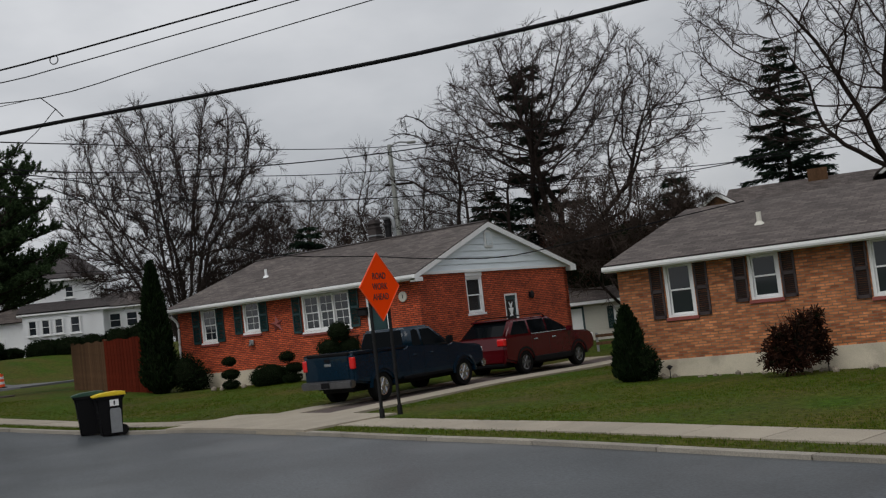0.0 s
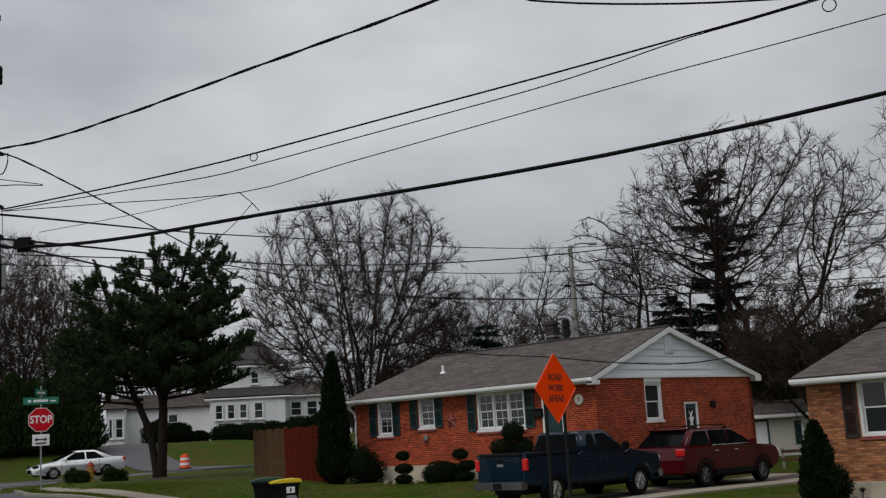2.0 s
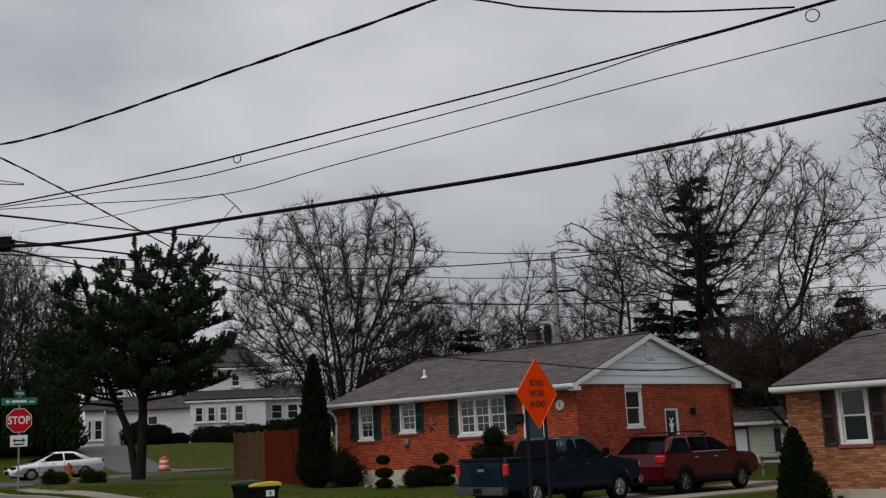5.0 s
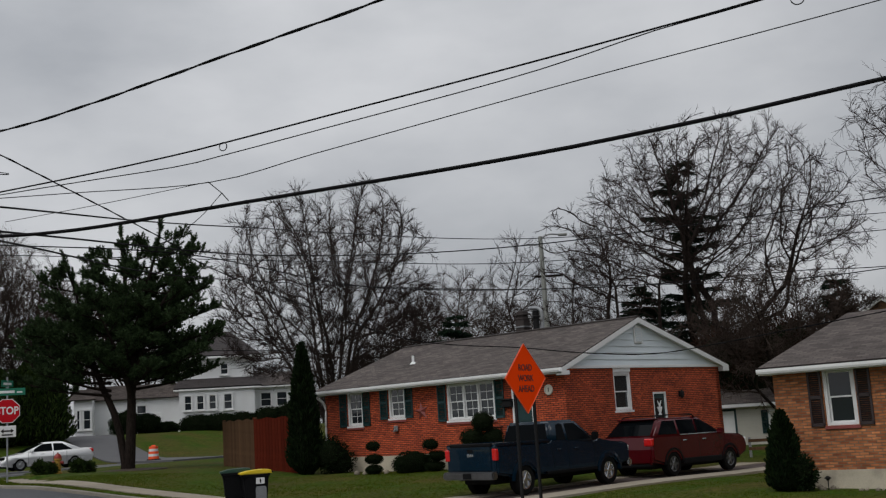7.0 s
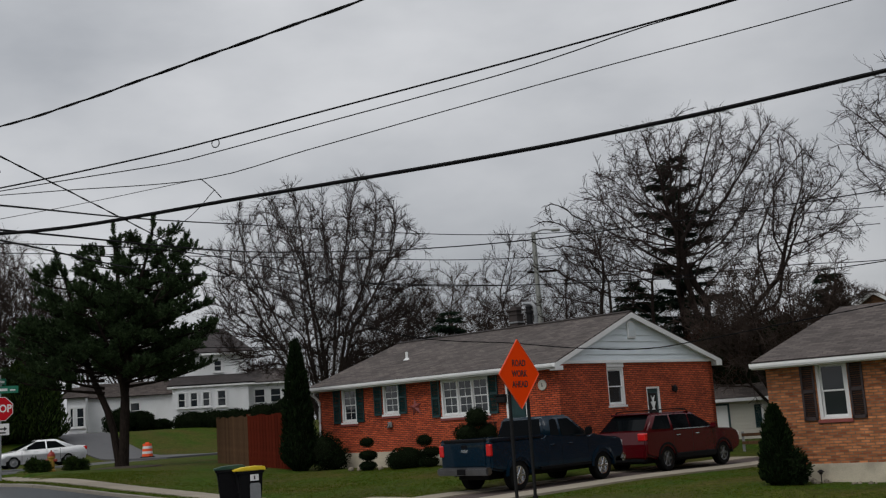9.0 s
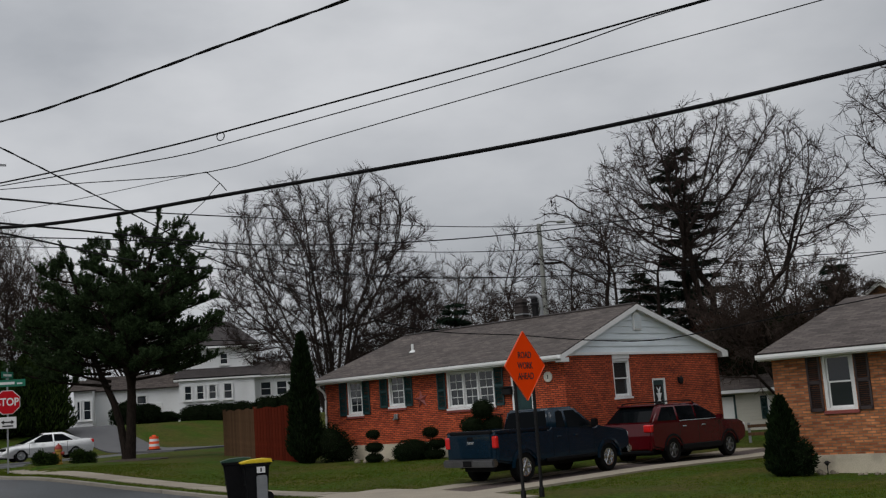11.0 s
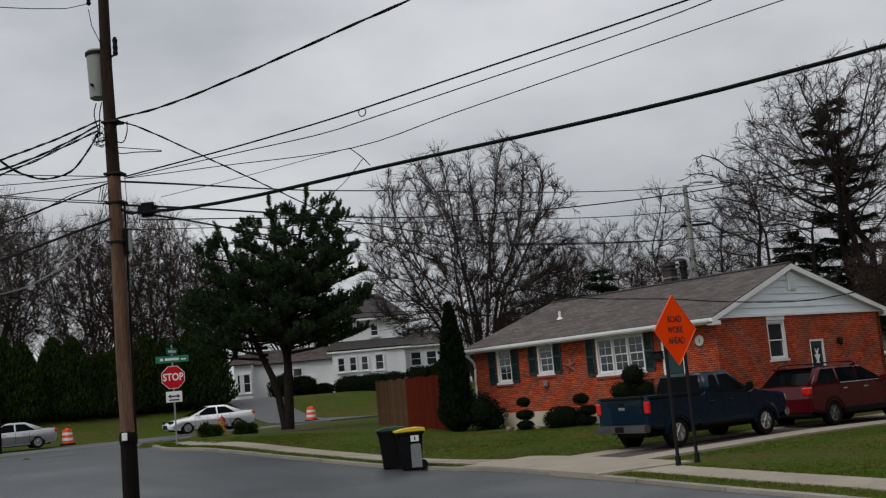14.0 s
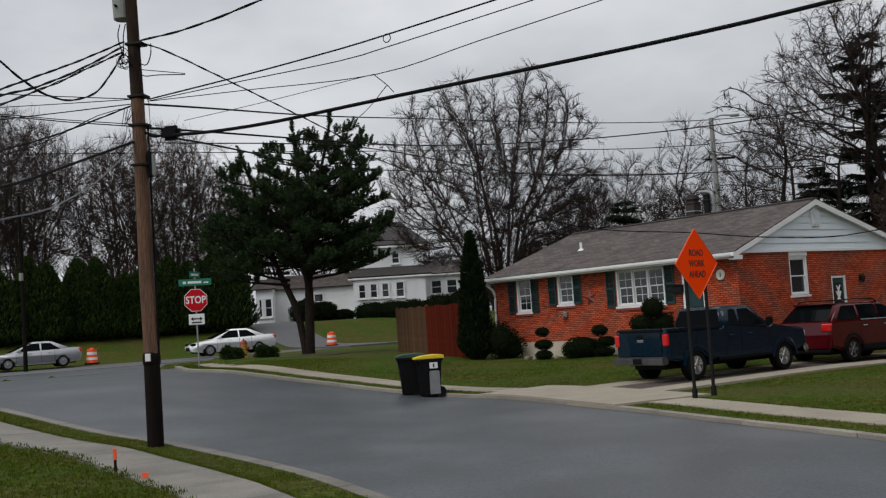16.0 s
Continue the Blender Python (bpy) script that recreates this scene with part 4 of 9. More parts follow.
    part("flue", sweep(curve_points([(-0.84, 0.15, -0.2), (-0.84, 0.15, 0.72), (-0.78, 0.15, 0.92), (-0.62, 0.15, 1.0), (-0.3, 0.15, 1.04)], 0.06), 0.07, 10), STEEL, ch, "bright metal flue elbow")
    # what hangs on the front wall
    pts = []
    for i in range(10):
        a = math.pi / 2 + i * math.pi / 5
        r = 0.36 if i % 2 == 0 else 0.14
        pts.append((r * math.cos(a), r * math.sin(a)))
    bm = bmesh.new()
    ring = [bm.verts.new((x, 0.0, z)) for x, z in pts]
    tip = bm.verts.new((0, -0.10, 0))
    for i in range(10):
        bm.faces.new((ring[i], ring[(i + 1) % 10], tip))
    bm.faces.new(ring[::-1])
    me = bpy.data.meshes.new("wall_star")
    bm.to_mesh(me)
    bm.free()
    me.materials.append(STAR_RED)
    star = tagged(new("wall_star", me), "rusty red tin star hung on the brick wall", "ornament")
    star.matrix_world = m @ Matrix.Translation((6.55, -0.012, 2.57)) @ Matrix.Rotation(0.15, 4, "Y")
    clock = thing("wall_thermometer", m @ Matrix.Translation((0.65, -0.02, 2.96)), "round white wall dial beside the front door", "dial")
    part("rim", lathe([(0.13, 0.0), (0.17, 0.0), (0.17, 0.04), (0.14, 0.05), (0.13, 0.03)], 24, Matrix.Rotation(math.pi / 2, 4, "X")), CREAM_SIDING, clock)
    part("face", lathe([(0.14, 0.0), (0.14, 0.025)], 24, Matrix.Rotation(math.pi / 2, 4, "X")), WHITE, clock)
    part("hand_bar", box((-0.01, -0.045, -0.06), (0.01, -0.027, 0.07)), BLACK_PLASTIC, clock)
    mb = thing("mailbox", m @ Matrix.Translation((2.39, -0.02, 2.62)), "black metal mailbox on the brick wall", "mailbox")
    part("body", box((-0.2, -0.16, -0.14), (0.2, 0.0, 0.1), 0.03), BLACK_METAL, mb)
    part("lid", box((-0.21, -0.2, 0.1), (0.21, 0.0, 0.14), 0.015), BLACK_METAL, mb)
    lamp = thing("wall_lamp", m @ Matrix.Translation((-0.03, 6.75, 2.62)), "small dark lantern on the gable wall", "lamp")
    part("bracket", box((-0.05, -0.03, -0.1), (0.03, 0.03, 0.12), 0.01), BLACK_METAL, lamp)
    part("lantern", lathe([(0.03, -0.16), (0.07, -0.1), (0.08, 0.06), (0.03, 0.13)], 8, Matrix.Translation((-0.11, 0, 0))), BLACK_METAL, lamp)
    hose = thing("hose_reel", m @ Matrix.Translation((7.88, -0.02, 2.0)), "small pale fitting on the brick wall", "fitting")
    part("bracket", box((-0.1, -0.1, -0.1), (0.1, 0.0, 0.12), 0.03), STEEL, hose)
    part("spigot", tube((0, -0.1, -0.02), (0.0, -0.2, -0.1), 0.03), STEEL, hose)
    rail = thing("step_railing", m @ Matrix.Translation((2.75, 0, 0)), "black metal railing beside the front step", "railing")
    for y in (-1.1, -0.1):
        part("post", tube((0, y, 0.5), (0, y, 1.85), 0.022, n=6), BLACK_METAL, rail)
    part("top_rail", tube((0, -1.15, 1.85), (0, 0.0, 1.85), 0.025, n=6), BLACK_METAL, rail)
    for i in range(7):
        part("baluster", tube((0, -0.98 + i * 0.13, 0.9), (0, -0.98 + i * 0.13, 1.84), 0.01, n=5), BLACK_METAL, rail)
    return house


def tan_bungalow():
    """The neighbour of orange-brown brick with brown shutters, cut by the picture's edge."""
    a = radians(142)
    ex = Vector((-math.cos(a), -math.sin(a), 0))
    ey = Vector((-ex.y, ex.x, 0))
    m = Matrix(((ex.x, ey.x, 0, 7.99), (ex.y, ey.y, 0, 27.36), (0, 0, 1, 0), (0, 0, 0, 1)))
    LEN, DEP, ZB, ZF, ZT = 15.0, 8.4, -0.6, 0.42, 2.99
    house = thing("house", m, "orange-brown brick bungalow with brown shutters and taupe shingle roof", "house")
    fr = [(1.675, 0.78, 2.12, 1.29), (3.82, 0.80, 2.215, 1.14), (6.69, 0.9, 2.15, 1.29), (10.6, 1.8, 2.13, 1.28)]
    holes = [(c - w / 2, c + w / 2, z - h / 2, z + h / 2) for c, w, z, h in fr]
    wall_panels("wall_front", LEN, ZF, ZT, BRICK_TAN, house, holes)
    wall_panels("wall_side", DEP, ZF, ZT, BRICK_TAN, house, (), along="y", start=0.24)
    wall_panels("wall_back", LEN, ZF, ZT, BRICK_TAN, house, (), at=DEP, flip=-1)
    wall_panels("wall_far_side", DEP - 0.24, ZF, ZT, BRICK_TAN, house, (), along="y", at=LEN, flip=-1, start=0.24)
    for lo, hi in (((-0.03, -0.03), (LEN + 0.03, 0.26)), ((-0.03, DEP - 0.26), (LEN + 0.03, DEP + 0.03)), ((-0.03, 0.26), (0.26, DEP - 0.26)), ((LEN - 0.26, 0.26), (LEN + 0.03, DEP - 0.26))):
        part("foundation", box((*lo, ZB), (*hi, ZF)), FOUNDATION, house)
    part("ceiling", box((0.2, 0.2, ZT - 0.1), (LEN - 0.2, DEP - 0.2, ZT - 0.02)), WHITE, house)
    for c, w, z, h in fr:
        window(house, Matrix.Translation((c, 0.05, z)), w, h, 3 if w > 2 else 1, (2, 2) if w < 2 else (2, 2), sill_mat=BRICK_RED if w > 9 else WHITE)
        part("brick_sill", box((c - w / 2 - 0.05, -0.05, z - h / 2 - 0.15), (c + w / 2 + 0.05, 0.05, z - h / 2 - 0.08), 0.008), STAR_RED, house)
        for s in (-1, 1):
            shutter(house, Matrix.Translation((c + s * (w / 2 + 0.24), -0.004, z + 0.01)), 0.4, h + 0.06, SHUTTER_GREEN)
    side = Matrix.Rotation(math.pi / 2, 4, "Z")
    side = Matrix(((0, 1, 0, 0), (-1, 0, 0, 0), (0, 0, 1, 0), (0, 0, 0, 1)))
    window(house, Matrix.Translation((0.05, sw[0], sw[2])) @ side, sw[1], sw[3], 1, (1, 1), curtain=False)
    part("window_head_panel", box((-0.02, sw[0] - sw[1] / 2, sw[2] + sw[3] / 2), (0.08, sw[0] + sw[1] / 2, 3.6), 0.008), WHITE, house)
    d2 = new("door")
    d2.parent = house
    d2.matrix_local = Matrix.Translation((0.06, sd[0], 0)) @ side
    part("frame", (lambda b: (add_box(b, (-0.43, -0.05, 0.6), (-0.36, 0.1, 2.73)), add_box(b, (0.36, -0.05, 0.6), (0.43, 0.1, 2.73)), add_box(b, (-0.36, -0.05, 2.66), (0.36, 0.1, 2.73)), b)[-1])(bmesh.new()), WHITE, d2)
    part("leaf", box((-0.36, 0.0, 0.6), (0.36, 0.05, 2.66), 0.005), SHUTTER_GREEN, d2, "dark green painted door leaf")
    part("pane", box((-0.26, -0.008, 1.75), (0.26, 0.0, 2.5)), GLASS, d2)
    bm = slab([(-0.15, 1.86), (-0.05, 1.98), (-0.16, 2.2), (-0.03, 2.2), (-0.12, 2.42), (0.0, 2.3), (0.12, 2.42), (0.03, 2.2), (0.16, 2.2), (0.05, 1.98), (0.15, 1.86), (0, 1.92)], -0.03, -0.012)
    part("bow_ornament", bm, WHITE, d2, "white bow ornament on the door glass")
    part("handle", tube((0.3, -0.06, 1.6), (0.3, 0.0, 1.6), 0.03), CHROME, d2)
    # front door with white surround, dark green leaf
    fd = new("door")
    fd.parent = house
    fd.matrix_local = Matrix.Translation(((door[0] + door[1]) / 2, 0.06, 0))
    hw = (door[1] - door[0]) / 2
    bm = bmesh.new()
    add_box(bm, (-hw, -0.09, door[2]), (-hw + 0.11, 0.12, door[3]))
    add_box(bm, (hw - 0.11, -0.09, door[2]), (hw, 0.12, door[3]))
    add_box(bm, (-hw + 0.11, -0.09, door[3] - 0.12), (hw - 0.11, 0.12, door[3]))
    part("frame", bm, WHITE, fd)
    part("leaf", box((-hw + 0.11, 0.0, door[2]), (hw - 0.11, 0.05, door[3] - 0.12), 0.006), SHUTTER_GREEN, fd, "dark green panelled door leaf")
    for zc in (1.5, 2.3):
        part("door_panel", box((-0.25, -0.015, zc - 0.3), (0.25, 0.0, zc + 0.3), 0.012), SHUTTER_GREEN, fd)
    part("handle", tube((0.28, -0.07, 1.95), (0.28, 0.0, 1.95), 0.03), CHROME, fd)
    part("front_step", box((door[0] - 0.5, -1.15, 0.1), (door[1] + 0.45, -0.0, ZF - 0.1), 0.02), CONCRETE, house)
    part("front_step", box((door[0] - 0.3, -1.5, 0.1), (door[1] + 0.25, -1.15, ZF - 0.35), 0.02), CONCRETE, house)
    # plumbing vent, flue and chimney on the roof
    zrf = lambda y: ze + k * y + 0.14
    bm = tube((8.62, 1.75, zrf(1.75) - 0.05), (8.62, 1.75, zrf(1.75) + 0.3), 0.05, 0.05, 10)
    add_tube(bm, (8.62, 1.75, zrf(1.75) - 0.03), (8.62, 1.75, zrf(1.75) + 0.07), 0.15, 0.06, 10)
    part("vent_pipe", bm, WHITE, house)
    ch = new("chimney")
    ch.parent = house
    ch.matrix_local = Matrix.Translation((3.75, ym + 0.25, zr))
    part("stack", box((-0.3, -0.3, -0.5), (0.3, 0.3, 0.36), 0.01), CHIMNEY_BRICK, ch)
    part("cap", box((-0.37, -0.37, 0.36), (0.37, 0.37, 0.45), 0.01), CHIMNEY_BRICK, ch)
    part("flue", lathe([(0.13, 0.45), (0.13, 0.6), (0.19, 0.62), (0.19, 0.67), (0.13, 0.7)], 14), BLACK_METAL, ch)
    part("flue", lathe([(0.09, 0.45), (0.09, 0.66), (0.14, 0.68), (0.0, 0.75)], 12, Matrix.Translation((-0.85, 0.1, -0.25))), BLACK_METAL, ch)
    part("flue", (lambda b: b)(sweep(curve_points([(-0.55, 0.15, 0.0), (-0.55, 0.15, 0.55), (-0.62, 0.15, 0.74), (-0.85, 0.15, 0.80), (-1.0, 0.15, 0.70)], 0.08), 0.075, 10)), STEEL, ch, "bright metal flue elbow")
    # what hangs on the front wall
    pts = []
    for i in range(10):
        a = math.pi / 2 + i * math.pi / 5
        r = 0.36 if i % 2 == 0 else 0.14
        pts.append((r * math.cos(a), r * math.sin(a)))
    bm = bmesh.new()
    ring = [bm.verts.new((x, 0.0, z)) for x, z in pts]
    tip = bm.verts.new((0, -0.10, 0))
    for i in range(10):
        bm.faces.new((ring[i], ring[(i + 1) % 10], tip))
    bm.faces.new(ring[::-1])
    me = bpy.data.meshes.new("wall_star")
    bm.to_mesh(me)
    bm.free()
    me.materials.append(STAR_RED)
    star = tagged(new("wall_star", me), "rusty red tin star hung on the brick wall", "ornament")
    star.matrix_world = m @ Matrix.Translation((6.78, -0.012, 2.42)) @ Matrix.Rotation(0.15, 4, "Y")
    clock = thing("wall_thermometer", m @ Matrix.Translation((0.62, -0.02, 2.93)), "round white wall dial beside the front door", "dial")
    part("rim", lathe([(0.13, 0.0), (0.17, 0.0), (0.17, 0.04), (0.14, 0.05), (0.13, 0.03)], 24, Matrix.Rotation(math.pi / 2, 4, "X")), CREAM_SIDING, clock)
    part("face", lathe([(0.14, 0.0), (0.14, 0.025)], 24, Matrix.Rotation(math.pi / 2, 4, "X")), WHITE, clock)
    part("hand_bar", box((-0.01, -0.045, -0.06), (0.01, -0.027, 0.07)), BLACK_PLASTIC, clock)
    mb = thing("mailbox", m @ Matrix.Translation((2.62, -0.02, 2.46)), "black metal mailbox on the brick wall", "mailbox")
    part("body", box((-0.2, -0.16, -0.14), (0.2, 0.0, 0.1), 0.03), BLACK_METAL, mb)
    part("lid", box((-0.21, -0.2, 0.1), (0.21, 0.0, 0.14), 0.015), BLACK_METAL, mb)
    lamp = thing("wall_lamp", m @ Matrix.Translation((-0.03, 6.75, 2.62)), "small dark lantern on the gable wall", "lamp")
    part("bracket", box((-0.05, -0.03, -0.1), (0.03, 0.03, 0.12), 0.01), BLACK_METAL, lamp)
    part("lantern", lathe([(0.03, -0.16), (0.07, -0.1), (0.08, 0.06), (0.03, 0.13)], 8, Matrix.Translation((-0.11, 0, 0))), BLACK_METAL, lamp)
    hose = thing("hose_reel", m @ Matrix.Translation((8.35, -0.02, 1.98)), "small pale fitting on the brick wall", "fitting")
    part("bracket", box((-0.1, -0.1, -0.1), (0.1, 0.0, 0.12), 0.03), STEEL, hose)
    part("spigot", tube((0, -0.1, -0.02), (0.0, -0.2, -0.1), 0.03), STEEL, hose)
    rail = thing("step_railing", m @ Matrix.Translation((2.75, 0, 0)), "black metal railing beside the front step", "railing")
    for y in (-1.1, -0.1):
        part("post", tube((0, y, 0.5), (0, y, 1.85), 0.022, n=6), BLACK_METAL, rail)
    part("top_rail", tube((0, -1.15, 1.85), (0, 0.0, 1.85), 0.025, n=6), BLACK_METAL, rail)
    for i in range(7):
        part("baluster", tube((0, -0.98 + i * 0.13, 0.9), (0, -0.98 + i * 0.13, 1.84), 0.01, n=5), BLACK_METAL, rail)
    return house


def tan_bungalow():
    """The neighbour of orange-brown brick with brown shutters, cut by the picture's edge."""
    a = radians(142)
    ex = Vector((-math.cos(a), -math.sin(a), 0))
    ey = Vector((-ex.y, ex.x, 0))
    m = Matrix(((ex.x, ey.x, 0, 7.99), (ex.y, ey.y, 0, 27.36), (0, 0, 1, 0), (0, 0, 0, 1)))
    LEN, DEP, ZB, ZF, ZT = 15.0, 8.4, -0.6, 0.42, 2.99
    house = thing("house", m, "orange-brown brick bungalow with brown shutters and taupe shingle roof", "house")
    fr = [(1.61, 0.76, 2.15, 1.38), (3.74, 0.76, 2.25, 1.14), (6.6, 0.9, 2.15, 1.38), (10.6, 1.8, 2.13, 1.28)]
    holes = [(c - w / 2, c + w / 2, z - h / 2, z + h / 2) for c, w, z, h in fr]
    wall_panels("wall_front", LEN, ZF, ZT, BRICK_TAN, house, holes)
    wall_panels("wall_side", DEP, ZF, ZT, BRICK_TAN, house, (), along="y", start=0.24)
    wall_panels("wall_back", LEN, ZF, ZT, BRICK_TAN, house, (), at=DEP, flip=-1)
    wall_panels("wall_far_side", DEP - 0.24, ZF, ZT, BRICK_TAN, house, (), along="y", at=LEN, flip=-1, start=0.24)
    for lo, hi in (((-0.03, -0.03), (LEN + 0.03, 0.26)), ((-0.03, DEP - 0.26), (LEN + 0.03, DEP + 0.03)), ((-0.03, 0.26), (0.26, DEP - 0.26)), ((LEN - 0.26, 0.26), (LEN + 0.03, DEP - 0.26))):
        part("foundation", box((*lo, ZB), (*hi, ZF)), FOUNDATION, house)
    part("ceiling", box((0.2, 0.2, ZT - 0.1), (LEN - 0.2, DEP - 0.2, ZT - 0.02)), WHITE, house)
    OV, OX, k, ym = 0.42, 0.19, 0.317, DEP / 2
    ze = ZT - k * OV + 0.1
    zr = ZT + 0.1 + k * ym
    HX = 0.67  # the ridge ends just inside the end walls
    roof_plane("roof_slope", [(-OX, -OV, ze), (LEN + OV, -OV, ze), (LEN - HX, ym, zr), (HX, ym, zr)], 0.06, SHINGLE_GREY, house)
    roof_plane("roof_slope", [(LEN + OV, DEP + OV, ze), (-OX, DEP + OV, ze), (HX, ym, zr), (LEN - HX, ym, zr)], 0.06, SHINGLE_GREY, house)
    roof_plane("roof_hip", [(-OX, DEP + OV, ze), (-OX, -OV, ze), (HX, ym, zr)], 0.06, SHINGLE_GREY, house)
    roof_plane("roof_hip", [(LEN + OV, -OV, ze), (LEN + OV, DEP + OV, ze), (LEN - HX, ym, zr)], 0.06, SHINGLE_GREY, house)
    bm = bmesh.new()
    add_box(bm, (-OX, -OV, ze - 0.19), (LEN + OV, -OV + 0.03, ze - 0.06))
    add_box(bm, (-OX, -OV + 0.03, ze - 0.19), (LEN + OV, 0, ze - 0.165))
    add_box(bm, (-OX, 0.0, ze - 0.19), (-0.0, DEP + OV, ze - 0.165))
    add_box(bm, (-OX, -OV + 0.03, ze - 0.165), (-OX + 0.03, DEP + OV, ze - 0.06))
    part("eave_box", bm, WHITE, house)
    gutter(house, (-OX, -OV - 0.003, ze - 0.16), (LEN + OV, -OV - 0.003, ze - 0.16))
    for c, w, z, h in fr:
        window(house, Matrix.Translation((c, 0.05, z)), w, h, 1 if w < 1 else 2, (1, 1), sill=False)
        part("brick_sill", box((c - w / 2 - 0.04, -0.05, z - h / 2 - 0.085), (c + w / 2 + 0.04, 0.1, z - h / 2 - 0.004), 0.008), STAR_RED, house)
        for s in (-1, 1):
            shutter(house, Matrix.Translation((c + s * (w / 2 + 0.2), -0.004, z + 0.0)), 0.34, h + 0.02, SHUTTER_BROWN)
    y0 = 1.55
    bm = tube((3.4, y0, ze + k * (y0 + OV) - 0.05), (3.4, y0, ze + k * (y0 + OV) + 0.3), 0.065, n=12)
    add_tube(bm, (3.4, y0, ze + k * (y0 + OV) - 0.04), (3.4, y0, ze + k * (y0 + OV) + 0.06), 0.16, 0.07, 12)
    part("vent_pipe", bm, CREAM_SIDING, house)
    part("step", box((9.0, -1.3, ZB), (10.2, 0.0, 0.2), 0.02), CONCRETE, house)
    # low lamps on stakes and a tap along the foundation
    for x, y in ((1.25, -0.45), (5.05, -0.5)):
        p = m @ Vector((x, y, 0))
        lt = thing("garden_lamp", Matrix.Translation((p.x, p.y, lawn_level(p.x, p.y))), "small dark path lamp on a stake by the foundation", "lamp", "path lamps")
        part("stake", tube((0, 0, -0.05), (0, 0, 0.22), 0.012, n=6), BLACK_METAL, lt)
        part("head", lathe([(0.03, 0.22), (0.05, 0.26), (0.09, 0.28), (0.02, 0.33)], 10), BLACK_METAL, lt)
    return house, m


def white_farmhouse():
    """The white two-storey house on the hill beyond the cross street."""
    Z = 2.9
    ang = math.atan2(1.6, 7.0)
    m = pose(-19.3, 88.3, Z, 0, 0, math.degrees(ang))
    h = thing("house", m, "white two-storey farmhouse with dark roofs on the hill", "house")

    def block(x0, x1, y0, y1, z0, z1, holes=(), nm="wall"):
        bm = bmesh.new()
        uvl = bm.loops.layers.uv.new("UVMap")
        add_box(bm, (x0, y0, z0), (x1, y1, z1))
        o = part(nm, bm, WHITE_SIDING, h)
        bm = bmesh.new()
        z = z0 + 0.16
        while z < z1 - 0.05:
            add_box(bm, (x0 - 0.012, y0 - 0.018, z - 0.012), (x1 + 0.012, y0 + 0.01, z + 0.01))
            z += 0.16
        part("clapboard_siding", bm, WHITE_SIDING, h)
        return o

    block(-2.6, 3.3, 0, 7, -1.0, 5.7)          # main block
    block(-10.0, -2.6, 1.5, 6, -1.2, 2.7)      # long low wing
    block(-10.6, -9.2, -0.5, 2.5, -1.4, 2.8)   # porch end
    block(3.3, 7.2, 0.8, 6.5, -1.0, 3.2)       # side wing
    for c in ([(-3.2, -0.6, 5.75), (3.9, -0.6, 5.75), (1.6, 3.5, 8.0), (-0.9, 3.5, 8.0)], [(3.9, 7.6, 5.75), (-3.2, 7.6, 5.75), (-0.9, 3.5, 8.0), (1.6, 3.5, 8.0)],
              [(-3.2, 7.6, 5.75), (-3.2, -0.6, 5.75), (-0.9, 3.5, 8.0)], [(3.9, -0.6, 5.75), (3.9, 7.6, 5.75), (1.6, 3.5, 8.0)]):
        roof_plane("roof_slope", c, 0.1, SHINGLE_DARK, h)
    part("eave_box", box((-3.15, -0.58, 5.5), (3.85, 7.5, 5.66), 0.02), WHITE, h)
    roof_plane("porch_roof", [(-3.0, -1.5, 3.2), (3.9, -1.5, 3.2), (3.3, 0.0, 3.95), (-2.6, 0.0, 3.95)], 0.1, SHINGLE_DARK, h)
    part("eave_box", box((-3.0, -1.48, 2.95), (3.85, -0.0, 3.08), 0.02), WHITE, h)
    block(-2.6, 3.3, -1.25, 0.0, -1.0, 2.95, nm="porch_wall")
    roof_plane("wing_roof", [(3.0, 0.3, 3.2), (7.7, 0.3, 3.2), (7.0, 3.6, 4.4), (3.3, 3.6, 4.4)], 0.1, SHINGLE_GREY, h)
    part("eave_box", box((3.3, 0.32, 3.0), (7.6, 0.8, 3.12), 0.02), WHITE, h)
    roof_plane("wing_roof", [(-10.3, 1.1, 2.7), (-2.4, 1.1, 2.7), (-2.4, 3.7, 3.9), (-10.0, 3.7, 3.9)], 0.1, SHINGLE_GREY, h)
    roof_plane("porch_roof", [(-11.0, -0.9, 2.75), (-8.9, -0.9, 2.75), (-9.4, 1.0, 3.6), (-10.4, 1.0, 3.6)], 0.1, SHINGLE_GREY, h)
    for x, y, z, w, hh in ((1.0, 0.0, 4.65, 0.75, 1.0), (-1.9, -1.25, 2.0, 0.7, 1.25), (-0.95, -1.25, 2.0, 0.7, 1.25), (0.0, -1.25, 2.0, 0.7, 1.25), (1.2, -1.25, 2.0, 0.8, 1.35),
                           (4.3, 0.8, 2.05, 1.0, 1.25), (5.6, 0.8, 2.05, 1.0, 1.25), (-5.6, 1.5, 1.5, 0.9, 1.4), (-9.6, -0.5, 1.2, 0.7, 1.6), (-10.25, -0.5, 1.2, 0.4, 1.6)):
        window(h, Matrix.Translation((x, y - 0.105, z)), w, hh, 1, (1, 1), curtain=False)
    part("door", box((-4.9, 1.44, -0.7), (-4.0, 1.5, 1.5), 0.02), WHITE, h)
    part("door_step", box((-5.6, -0.2, -1.6), (-3.2, 1.5, -0.9), 0.03), CONCRETE, h)
    return h


